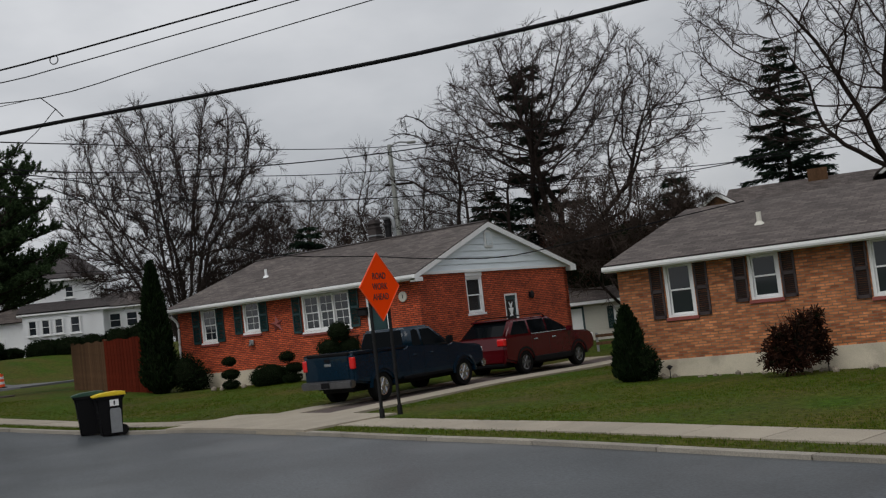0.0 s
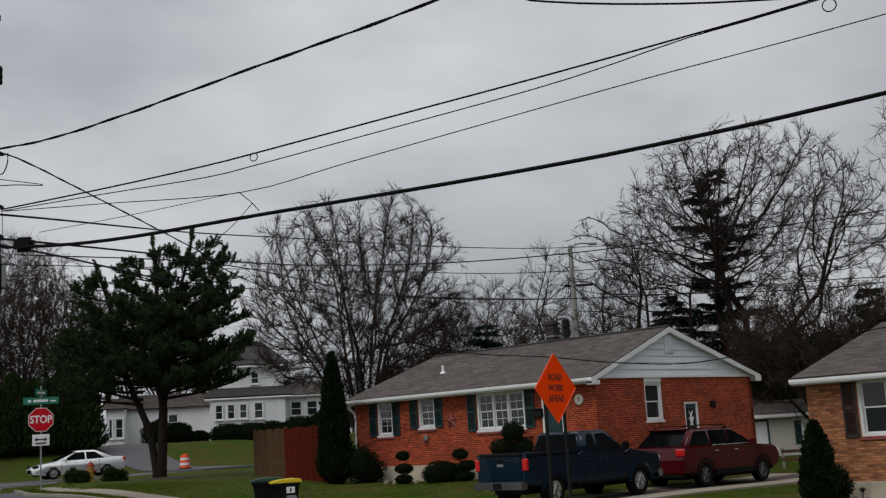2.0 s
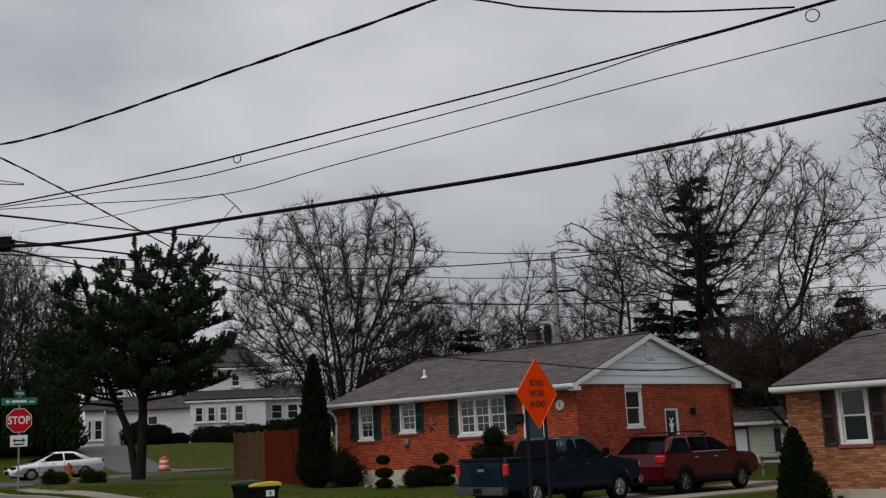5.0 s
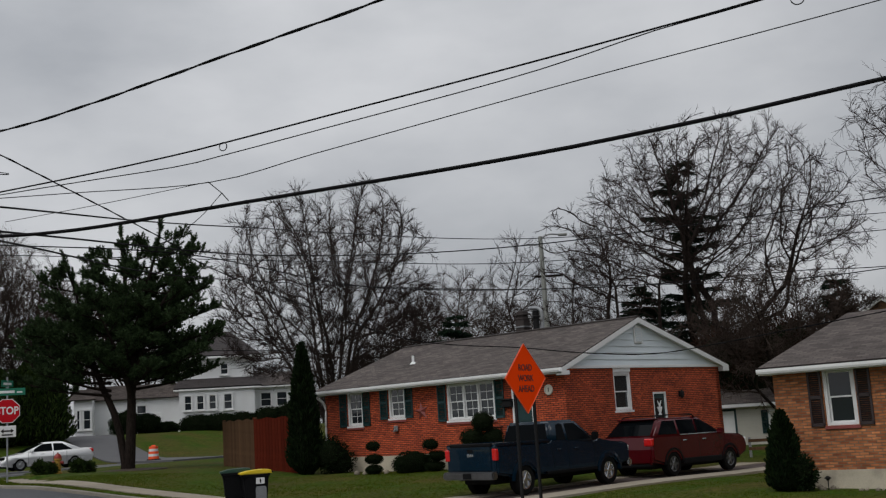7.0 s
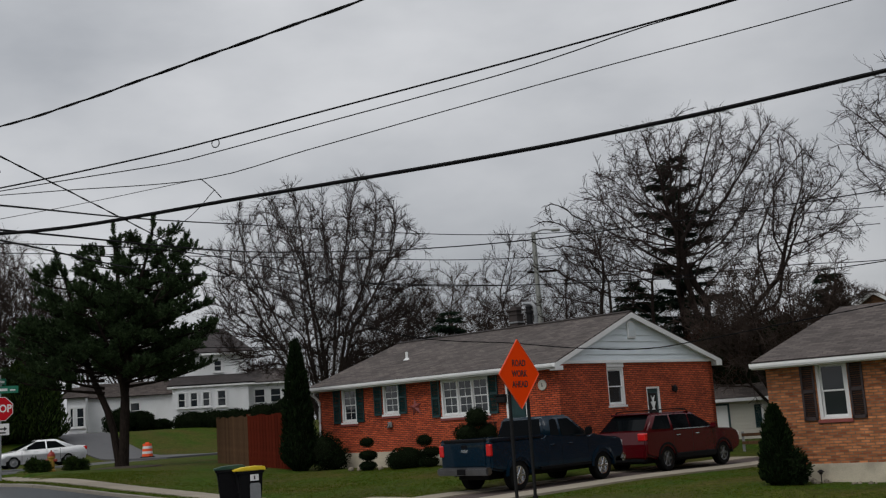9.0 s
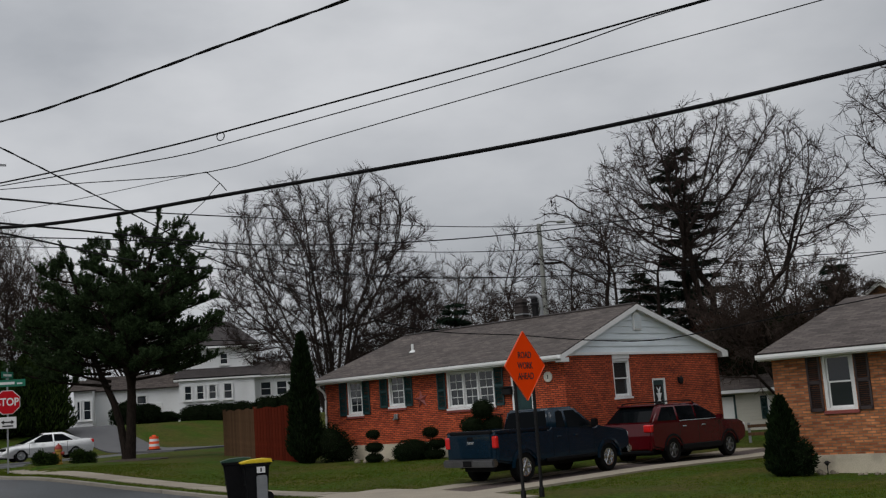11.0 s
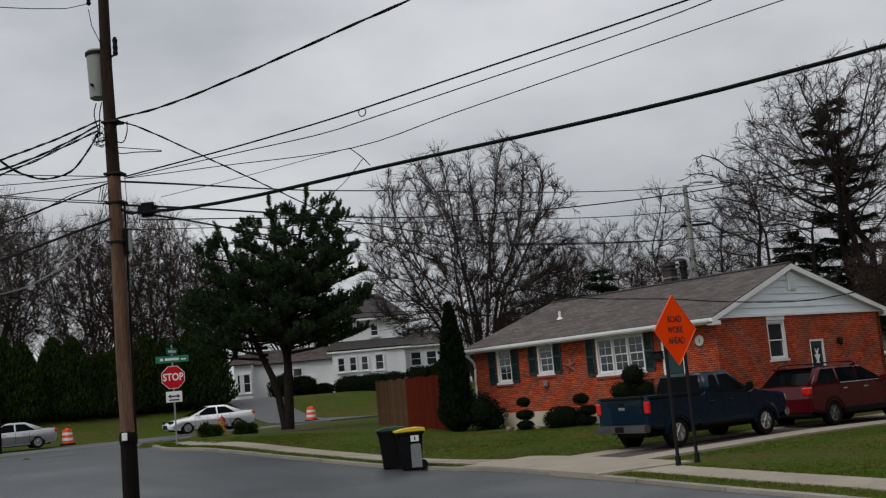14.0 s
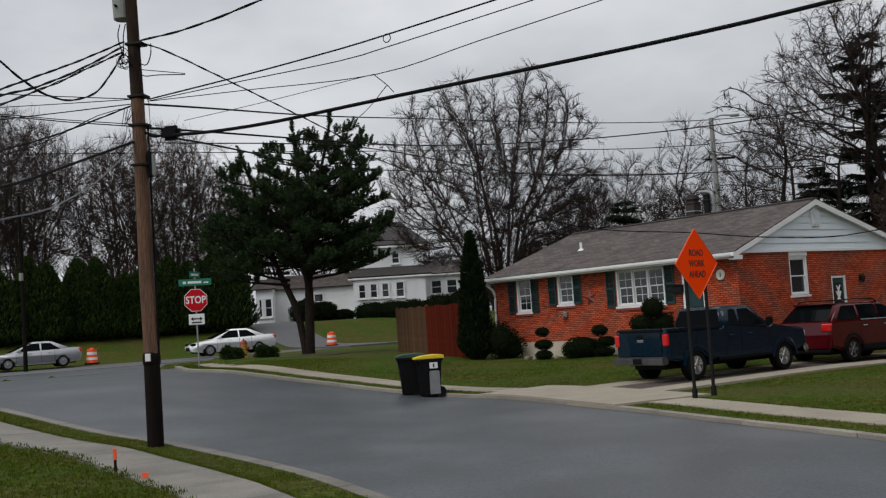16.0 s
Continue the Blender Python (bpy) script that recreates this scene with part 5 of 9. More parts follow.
def shed_and_back_house():
    """The cream garage behind the driveway, and the roof with white gables behind the neighbour."""
    m = pose(11.3, 48.5, 0.3, 0, 0, -14)
    g = thing("garage", m, "cream sided garage with grey shingle roof", "garage")
    part("wall", box((0, 0, -0.4), (8.0, 6, 1.95)), CREAM_SIDING, g)
    for i in range(12):
        part("siding_board", box((0.0, -0.03, 0.0 + i * 0.16), (8.0, -0.002, 0.15 + i * 0.16), 0.008), CREAM_SIDING, g)
    roof_plane("roof_slope", [(-0.3, -0.4, 1.85), (8.3, -0.4, 1.85), (8.3, 3, 2.95), (-0.3, 3, 2.95)], 0.08, SHINGLE_GREY, g)
    roof_plane("roof_slope", [(8.3, 6.4, 1.85), (-0.3, 6.4, 1.85), (-0.3, 3, 2.95), (8.3, 3, 2.95)], 0.08, SHINGLE_GREY, g)
    part("eave_board", box((-0.3, -0.42, 1.68), (8.3, -0.39, 1.82)), WHITE, g)
    d = new("door")
    d.parent = g
    part("frame", (lambda b: (add_box(b, (0.18, -0.07, -0.2), (0.27, 0, 1.62)), add_box(b, (0.98, -0.07, -0.2), (1.07, 0, 1.62)), add_box(b, (0.27, -0.07, 1.53), (0.98, 0, 1.62)), b)[-1])(bmesh.new()), SHUTTER_GREEN, d)
    part("leaf", box((0.27, -0.05, -0.2), (0.98, -0.032, 1.53)), WHITE, d)
    window(g, Matrix.Translation((2.75, -0.04, 1.0)), 0.7, 1.0, 1, (2, 2), curtain=False)
    shutter(g, Matrix.Translation((2.25, -0.034, 1.0)), 0.28, 1.0, SHUTTER_GREEN)
    # the roof beyond the neighbour
    m2 = pose(19.2, 47.2, 0.0, 0, 0, -26)
    b = thing("house", m2, "grey-roofed house with a white-trimmed gable behind the brick bungalow", "house")
    part("wall", box((-0.6, 0.6, -0.5), (14, 8, 4.9)), BRICK_TAN, b)
    roof_plane("roof_slope", [(-0.6, -0.2, 4.75), (14.5, -0.2, 4.75), (14.5, 4, 6.75), (0.0, 4, 6.75)], 0.1, SHINGLE_GREY, b)
    roof_plane("roof_slope", [(14.5, 8.4, 4.75), (-0.6, 8.4, 4.75), (0.0, 4, 6.75), (14.5, 4, 6.75)], 0.1, SHINGLE_GREY, b)
    for x, z in ((-0.3, 6.35), (7.3, 6.75)):
        dm = new("dormer")
        dm.parent = b
        dm.matrix_local = Matrix.Translation((x, -0.5, z))
        bm = bmesh.new()
        pts = [(-1.35, -0.95), (0, 0), (1.35, -0.95), (1.15, -0.98), (0, -0.18), (-1.15, -0.98)] if x < 3 else [(-0.75, -0.6), (0, 0), (0.75, -0.6), (0.58, -0.62), (0, -0.16), (-0.58, -0.62)]
        part("bargeboard", slab(pts, -0.05, 0.05), WHITE, dm)
        s = 1.25 if x < 3 else 0.66
        part("gable_face", slab([(-s, -0.9 * s / 1.25), (0, -0.08), (s, -0.9 * s / 1.25)], 0.05, 0.12), FENCE_TAN, dm)
        for q in (-1, 1):
            roof_plane("dormer_roof", [(q * (s + 0.15), 0.05, -0.95 * s / 1.25), (q * (s + 0.15), 4.2, -0.95 * s / 1.25), (0, 4.2, 0.06), (0, 0.05, 0.06)], 0.06, SHINGLE_GREY, dm)
    part("chimney_stack", box((3.7, 3.6, 6.4), (4.6, 4.4, 7.15), 0.02), FENCE_TAN, b)
    return g, b


brick_house = brick_bungalow()
tan_house, tan_m = tan_bungalow()
white_house = white_farmhouse()
shed_and_back_house()
# ---------------------------------------------------------------- vehicles
# Own frame: x forward, y to the left, z up from the ground.


def side_outline(top, zb, axles, r, x_front, x_rear):
    """A body side: the top line from front to rear, and a bottom line with round wheel arches."""
    pts = list(top)
    for ax in sorted(axles):
        for i in range(9):
            a = math.pi - math.pi * i / 8
            pts.append((ax + r * math.cos(a), max(zb, 0.37 + r * math.sin(a)) if 0 < i < 8 else zb))
    return pts


def wheel(parent, x, y, r, w, name="wheel", rim=None):
    s = 1 if y > 0 else -1
    root = new(name)
    root.parent = parent
    root.matrix_local = Matrix.Translation((x, y, r)) @ Matrix.Rotation(-s * math.pi / 2, 4, "X")
    k = r * 0.62
    part("tyre", lathe([(k, -w / 2), (r * 0.93, -w / 2), (r, -w / 2 + 0.04), (r, w / 2 - 0.04), (r * 0.93, w / 2), (k, w / 2), (k, w / 2 - 0.06), (k - 0.01, 0)], 28), RUBBER, root, smooth=False)
    bm = lathe([(k, w / 2 - 0.10), (k, w / 2 - 0.01), (k * 0.9, w / 2 - 0.015), (k * 0.88, w / 2 - 0.07), (0.02, w / 2 - 0.07)], 24)
    part("rim", bm, rim or CHROME, root)
    for i in range(6):
        a = i * math.pi / 3
        part("spoke", box((0.03, -0.035, w / 2 - 0.07), (k * 0.92, 0.035, w / 2 - 0.02), 0.01, Matrix.Rotation(a, 4, "Z")), rim or CHROME, root)
    part("hub_cap", lathe([(0.07, w / 2 - 0.07), (0.07, w / 2 - 0.015), (0.05, w / 2)], 14), rim or CHROME, root)
    return root


class Cabin:
    """A glasshouse: a bevelled block that narrows upwards, with panes let on to its faces."""

    def __init__(self, parent, base, roof, zb, zr, wb, wr, mat):
        self.p, self.base, self.roof, self.zb, self.zr, self.wb, self.wr = parent, base, roof, zb, zr, wb, wr
        bm = bmesh.new()
        lo = [bm.verts.new((x, y, zb)) for x, y in ((base[0], -wb), (base[1], -wb), (base[1], wb), (base[0], wb))]
        hi = [bm.verts.new((x, y, zr)) for x, y in ((roof[0], -wr), (roof[1], -wr), (roof[1], wr), (roof[0], wr))]
        bm.faces.new(lo[::-1])
        bm.faces.new(hi)
        for i in range(4):
            bm.faces.new((lo[i], lo[(i + 1) % 4], hi[(i + 1) % 4], hi[i]))
        bmesh.ops.bevel(bm, geom=[e for e in bm.edges if e.verts[0].co.z > zb + 0.01 or e.verts[1].co.z > zb + 0.01], offset=0.07, segments=3, affect="EDGES")
        part("cabin", bm, mat, parent, smooth=True)

    def side(self, quad, name="window"):
        """quad: four (x, t) with t from belt 0 to roof 1; one pane on each side."""
        for s in (-1, 1):
            bm = bmesh.new()
            o = []
            for e in (0.012, -0.01):
                o.append([bm.verts.new((x, s * (self.wb + (self.wr - self.wb) * t + e), self.zb + (self.zr - self.zb) * t)) for x, t in quad])
            bm.faces.new(o[0])
            for i in range(len(quad)):
                j = (i + 1) % len(quad)
                bm.faces.new((o[0][i], o[1][i], o[1][j], o[0][j]))
            part(name, bm, CAR_GLASS, self.p)

    def end(self, which, t0, t1, inset, name):
        bm = bmesh.new()
        e = 0.012 if which else -0.012
        v = []
        for t, q in ((t0, -1), (t0, 1), (t1, 1), (t1, -1)):
            x = self.base[which] + (self.roof[which] - self.base[which]) * t
            y = (self.wb + (self.wr - self.wb) * t - inset) * q
            v.append((x + e, y, self.zb + (self.zr - self.zb) * t))
        a = [bm.verts.new(c) for c in v]
        b = [bm.verts.new((c[0] - 3 * e, c[1], c[2])) for c in v]
        bm.faces.new(a)
        for i in range(4):
            bm.faces.new((a[i], b[i], b[(i + 1) % 4], a[(i + 1) % 4]))
        part(name, bm, CAR_GLASS, self.p)


def pickup(m, paint, label):
    t = thing("pickup_truck", m, label, "pickup truck")
    W = 0.99
    top = [(2.86, 0.62), (2.9, 0.85), (2.84, 1.10), (2.6, 1.17), (1.45, 1.25), (1.3, 1.29), (-0.62, 1.31), (-0.66, 1.34), (-2.84, 1.36), (-2.87, 1.30), (-2.86, 0.62), (-2.7, 0.52)]
    top = top[:-2] + [(-2.86, 0.60)]
    bm = slab(side_outline(top, 0.50, (-1.78, 1.87), 0.47, 2.86, -2.86), -W, W, 0.06, 3)
    part("body", bm, paint, t)
    part("bed_liner", box((-2.78, -0.82, 1.30), (-0.72, 0.82, 1.375), 0.01), BLACK_PLASTIC, t, "black bed liner")
    for s in (-1, 1):
        part("bed_rail", box((-2.84, s * 0.92 - 0.07, 1.34), (-0.68, s * 0.92 + 0.07, 1.405), 0.02, seg=2), paint, t)
        part("sill_trim", box((-0.9, s * 0.98 - 0.03, 0.46), (1.3, s * 0.98 + 0.01, 0.56), 0.015), BLACK_PLASTIC, t)
        for ax in (-1.78, 1.87):
            bm = bmesh.new()
            prev = None
            for i in range(13):
                a = math.pi * i / 12
                c = [bm.verts.new((ax + r * math.cos(a), s * (W + e), 0.40 + r * math.sin(a))) for r, e in ((0.47, -0.1), (0.47, 0.035), (0.56, 0.02), (0.56, -0.02))]
                if prev:
                    for k in range(3):
                        bm.faces.new((prev[k], c[k], c[k + 1], prev[k + 1]))
                prev = c
            part("wheel_arch", bm, paint, t)
        part("mirror", box((1.0, s * 1.17 - 0.1, 1.3), (1.14, s * 1.17 + 0.1, 1.52), 0.03, seg=2), BLACK_PLASTIC, t)
        part("tail_lamp", box((-2.9, s * 0.91 - 0.075, 0.96), (-2.72, s * 0.91 + 0.095, 1.27), 0.025), RED_LENS, t, "red tail lamp")
        part("head_lamp", box((2.7, s * 0.83 - 0.14, 0.86), (2.885, s * 0.83 + 0.14, 1.06), 0.03), WHITE_TAPE, t)
        for x in (-0.35, 0.42):
            part("door_handle", box((x - 0.09, s * 1.0 - 0.02, 1.08), (x + 0.09, s * 1.0 + 0.02, 1.12), 0.01), paint, t)
        for x in (-0.58, 0.06, 1.22):
            part("door_gap", box((x - 0.006, s * 0.99 - 0.002, 0.58), (x + 0.006, s * 0.992 + 0.003, 1.27)), BLACK_PLASTIC, t)
    part("tailgate", box((-2.89, -0.78, 0.70), (-2.83, 0.78, 1.34), 0.02, seg=2), paint, t)
    part("tailgate_cap", box((-2.91, -0.80, 1.33), (-2.80, 0.80, 1.42), 0.02), BLACK_PLASTIC, t, "black tailgate cap")
    part("emblem",
         box((-2.905, -0.12, 1.07), (-2.885, 0.12, 1.14), 0.008), CHROME, t, "bright emblem plate")
    part("tailgate_latch", box((-2.905, -0.11, 1.18), (-2.885, 0.11, 1.27), 0.01), BLACK_PLASTIC, t)
    part("rear_bumper", box((-3.06, -0.98, 0.48), (-2.84, 0.98, 0.68), 0.04, seg=2), DARK_CHROME, t, "chrome rear bumper")
    part("number_plate", box((-3.075, -0.16, 0.5), (-3.055, 0.16, 0.65), 0.005), BLACK_PLASTIC, t)
    part("front_bumper", box((2.8, -0.98, 0.45), (3.0, 0.98, 0.68), 0.05, seg=2), CHROME, t)
    part("grille", box((2.84, -0.62, 0.74), (2.915, 0.62, 1.05), 0.02), BLACK_PLASTIC, t)
    part("chassis", box((-2.6, -0.6, 0.33), (2.5, 0.6, 0.55), 0.03), BLACK_PLASTIC, t)
    c = Cabin(t, (-0.64, 1.42), (-0.50, 0.62), 1.29, 1.89, 0.96, 0.80, paint)
    c.side([(-0.36, 0.10), (0.02, 0.10), (0.02, 0.80), (-0.10, 0.87), (-0.25, 0.80)])
    c.side([(0.12, 0.06), (1.16, 0.06), (0.92, 0.38), (0.55, 0.84), (0.14, 0.84)])
    c.end(0, 0.10, 0.88, 0.12, "rear_window")
    c.end(1, 0.06, 0.92, 0.08, "windscreen")
    part("brake_lamp", box((-0.43, -0.12, 1.80), (-0.39, 0.12, 1.835), 0.008), RED_LENS, t)
    for x in (-1.78, 1.87):
        for y in (-0.83, 0.83):
            wheel(t, x, y, 0.395, 0.27)
    return t


def suv(m, paint, label):
    t = thing("suv", m, label, "suv")
    W = 0.99
    top = [(2.50, 0.55), (2.56, 0.80), (2.46, 1.05), (2.2, 1.15), (1.15, 1.2), (0.9, 1.22), (-2.3, 1.27), (-2.5, 1.22), (-2.56, 0.85), (-2.54, 0.5)]
    part("body", slab(side_outline(top, 0.36, (-1.5, 1.53), 0.45, 2.5, -2.5), -W, W, 0.07, 3), paint, t)
    c = Cabin(t, (-2.50, 1.35), (-1.86, 0.18), 1.2, 1.78, 0.955, 0.75, paint)
    c.side([(-2.16, 0.14), (-1.18, 0.12), (-1.12, 0.84), (-1.72, 0.84)], "rear_quarter_window")
    c.side([(-1.06, 0.12), (-0.18, 0.10), (-0.14, 0.86), (-1.02, 0.86)])
    c.side([(-0.1, 0.10), (0.98, 0.08), (0.62, 0.50), (0.2, 0.82), (-0.06, 0.86)])
    c.end(0, 0.12, 0.86, 0.1, "rear_window")
    c.end(1, 0.06, 0.92, 0.08, "windscreen")
    for s in (-1, 1):
        rail = sweep(curve_points([(-1.85, s * 0.68, 1.77), (-1.7, s * 0.69, 1.85), (-0.8, s * 0.70, 1.87), (0.0, s * 0.69, 1.84), (0.15, s * 0.68, 1.76)], 0.12), 0.022, 6)
        part("roof_rail", rail, BLACK_PLASTIC, t, "black roof rail")
        part("tail_lamp", box((-2.585, s * 0.84 - 0.14, 0.95), (-2.4, s * 0.84 + 0.155, 1.18), 0.03), RED_LENS, t, "red tail lamp")
        part("head_lamp", box((2.35, s * 0.8 - 0.16, 0.88), (2.56, s * 0.8 + 0.17, 1.02), 0.03), WHITE_TAPE, t)
        part("mirror", box((0.85, s * 1.09 - 0.11, 1.2), (1.0, s * 1.09 + 0.11, 1.36), 0.03, seg=2), paint, t)
        part("belt_trim", box((-1.06, s * 0.955 - 0.01, 1.225), (1.0, s * 0.955 + 0.015, 1.255), 0.006), CHROME, t, "bright belt trim")
        part("sill_trim", box((-1.0, s * 0.99 - 0.03, 0.34), (1.02, s * 0.99 + 0.012, 0.52), 0.02), BLACK_PLASTIC, t)
        for x in (-0.9, 0.12):
            part("door_handle", box((x - 0.1, s * 1.0 - 0.02, 1.05), (x + 0.1, s * 1.0 + 0.022, 1.085), 0.01), CHROME, t)
        for x in (-1.12, -0.14, 1.02):
            part("door_gap", box((x - 0.006, s * 0.99 - 0.002, 0.5), (x + 0.006, s * 0.992 + 0.003, 1.2)), BLACK_PLASTIC, t)
        for ax in (-1.5, 1.53):
            bm = bmesh.new()
            prev = None
            for i in range(13):
                a = math.pi * i / 12
                q = [bm.verts.new((ax + r * math.cos(a), s * (W + e), 0.37 + r * math.sin(a))) for r, e in ((0.44, -0.1), (0.44, 0.02), (0.50, 0.014), (0.50, -0.02))]
                if prev:
                    for k in range(3):
                        bm.faces.new((prev[k], q[k], q[k + 1], prev[k + 1]))
                prev = q
            part("wheel_arch", bm, BLACK_PLASTIC, t, "black arch trim")
    part("rear_bumper", box((-2.63, -0.97, 0.4), (-2.45, 0.97, 0.72), 0.06, seg=2), paint, t)
    part("rear_bumper_trim", box((-2.62, -0.9, 0.32), (-2.4, 0.9, 0.42), 0.02), BLACK_PLASTIC, t)
    part("spoiler", box((-2.06, -0.7, 1.735), (-1.72, 0.7, 1.79), 0.02), paint, t)
    part("chassis", box((-2.3, -0.7, 0.25), (2.3, 0.7, 0.42), 0.03), BLACK_PLASTIC, t)
    part("grille", box((2.48, -0.55, 0.55), (2.58, 0.55, 0.95), 0.03), BLACK_PLASTIC, t)
    part("cross_bar", box((-0.5, -0.69, 1.855), (-0.42, 0.69, 1.88), 0.01), BLACK_PLASTIC, t)
    part("cross_bar", box((-1.4, -0.69, 1.855), (-1.32, 0.69, 1.88), 0.01), BLACK_PLASTIC, t)
    for x in (-1.5, 1.53):
        for y in (-0.85, 0.85):
            wheel(t, x, y, 0.375, 0.25, rim=DARK_CHROME)
    return t


def sedan(m, paint, label):
    t = thing("car", m, label, "car")
    W = 0.91
    top = [(2.30, 0.30), (2.40, 0.42), (2.40, 0.58), (2.25, 0.70), (1.85, 0.80), (1.35, 0.88), (0.9, 0.92), (-1.5, 0.98), (-2.0, 1.02), (-2.30, 1.00), (-2.40, 0.88), (-2.42, 0.62), (-2.34, 0.32)]
    part("body", slab(side_outline(top, 0.22, (-1.42, 1.36), 0.37, 2.36, -2.36), -W, W, 0.10, 4), paint, t, smooth=True)
    c = Cabin(t, (-2.05, 1.32), (-0.85, 0.05), 0.90, 1.43, 0.86, 0.60, paint)
    c.side([(-1.35, 0.10), (-0.35, 0.10), (-0.35, 0.84), (-0.82, 0.80)])
    c.side([(-0.27, 0.10), (0.92, 0.08), (0.2, 0.82), (-0.27, 0.84)])
    c.end(0, 0.08, 0.9, 0.08, "rear_window")
    c.end(1, 0.06, 0.92, 0.06, "windscreen")
    for s in (-1, 1):
        part("tail_lamp", box((-2.42, s * 0.72 - 0.16, 0.78), (-2.2, s * 0.72 + 0.17, 0.96), 0.03), RED_LENS, t, "red tail lamp")
        part("head_lamp", box((2.1, s * 0.68 - 0.17, 0.62), (2.37, s * 0.68 + 0.2, 0.75), 0.03), BLACK_PLASTIC, t)
        part("mirror", box((0.72, s * 0.98 - 0.09, 0.95), (0.86, s * 0.98 + 0.09, 1.08), 0.03), paint, t)
        for x in (-0.75, 0.25):
            part("door_handle", box((x - 0.1, s * 0.915 - 0.02, 0.82), (x + 0.1, s * 0.915 + 0.016, 0.85), 0.01), paint, t)
        for x in (-1.0, -0.31, 0.95):
            part("door_gap", box((x - 0.006, s * 0.91 - 0.002, 0.34), (x + 0.006, s * 0.912 + 0.003, 0.93)), BLACK_PLASTIC, t)
    part("grille", box((2.34, -0.5, 0.34), (2.42, 0.5, 0.56), 0.03), BLACK_PLASTIC, t)
    part("chassis", box((-2.1, -0.7, 0.18), (2.1, 0.7, 0.3), 0.03), BLACK_PLASTIC, t)
    for x in (-1.42, 1.36):
        for y in (-0.79, 0.79):
            wheel(t, x, y, 0.335, 0.22, rim=STEEL)
    return t


pickup(pose(2.40, 31.35, 0.09, 0, 0, 42.5) @ Matrix.Diagonal((0.95, 1, 1, 1)), TRUCK_BLUE, "dark blue extended-cab pickup truck parked on the driveway")
suv(pose(7.13, 35.85, 0.04, 0, 0.6, 42.5), SUV_RED, "dark red suv with roof rails parked on the driveway")
sedan(pose(-22.0, 58.9, base_level(-22.0, 58.9) + 0.1, 0, 0, 214), CAR_WHITE, "white saloon car on the cross street")
sedan(pose(-31.6, 54.6, base_level(-31.6, 54.6) + 0.1, 0, 0, 218), CAR_SILVER, "silver saloon car on the cross street")
# ---------------------------------------------------------------- street furniture
POLE = Vector((-8.69, 19.13, 0.0))
pole_z = base_level(POLE.x, POLE.y) + 0.08


def roadwork_sign():
    m = Matrix(((0.63, -0.77, 0, 1.605), (0.77, 0.63, 0, 24.5), (0, 0, 1, 0), (0, 0, 0, 1)))
    z0 = lawn_level(1.68, 24.5) - 0.02
    s = thing("road_work_sign", m, "orange diamond road work sign on two black posts", "road sign")
    h = 0.77
    plate = part("sign_panel", slab([(0, h), (h, 0), (0, -h), (-h, 0)], -0.012, 0.012), ORANGE, s, "fluorescent orange diamond panel")
    plate.matrix_local = Matrix.Translation((0, -0.06, 2.97))
    rim = bmesh.new()
    for k in range(4):
        a = math.pi / 2 * k
        p, q = Vector((h * math.sin(a), -0.012, h * math.cos(a))), Vector((h * math.cos(a), -0.012, -h * math.sin(a)))
        add_tube(rim, p, q, 0.012, n=6)
    part("edge_trim", rim, ORANGE_PLASTIC, plate)
    for k, (word, z) in enumerate((("ROAD", 0.235), ("WORK", 0.0), ("AHEAD", -0.235))):
        letters(word, 0.205, SIGN_BLACK, plate, Matrix.Translation((0.0, -0.016, z)) @ Matrix.Rotation(math.pi / 2, 4, "X") @ Matrix.Diagonal((0.9, 1, 1, 1)), bold=0.002)
    for x in (-0.35, 0.35):
        part("post", box((x - 0.03, -0.03, z0 - 0.05), (x + 0.03, 0.03, 3.05), 0.006), BLACK_METAL, s, "black square steel post")
        part("anchor", box((x - 0.045, -0.045, z0 - 0.05), (x + 0.045, 0.045, z0 + 0.25), 0.006), BLACK_METAL, s)
    for z in (2.62, 3.0):
        part("brace", box((-0.42, -0.045, z - 0.025), (0.42, -0.03, z + 0.025)), BLACK_METAL, s)
    return s


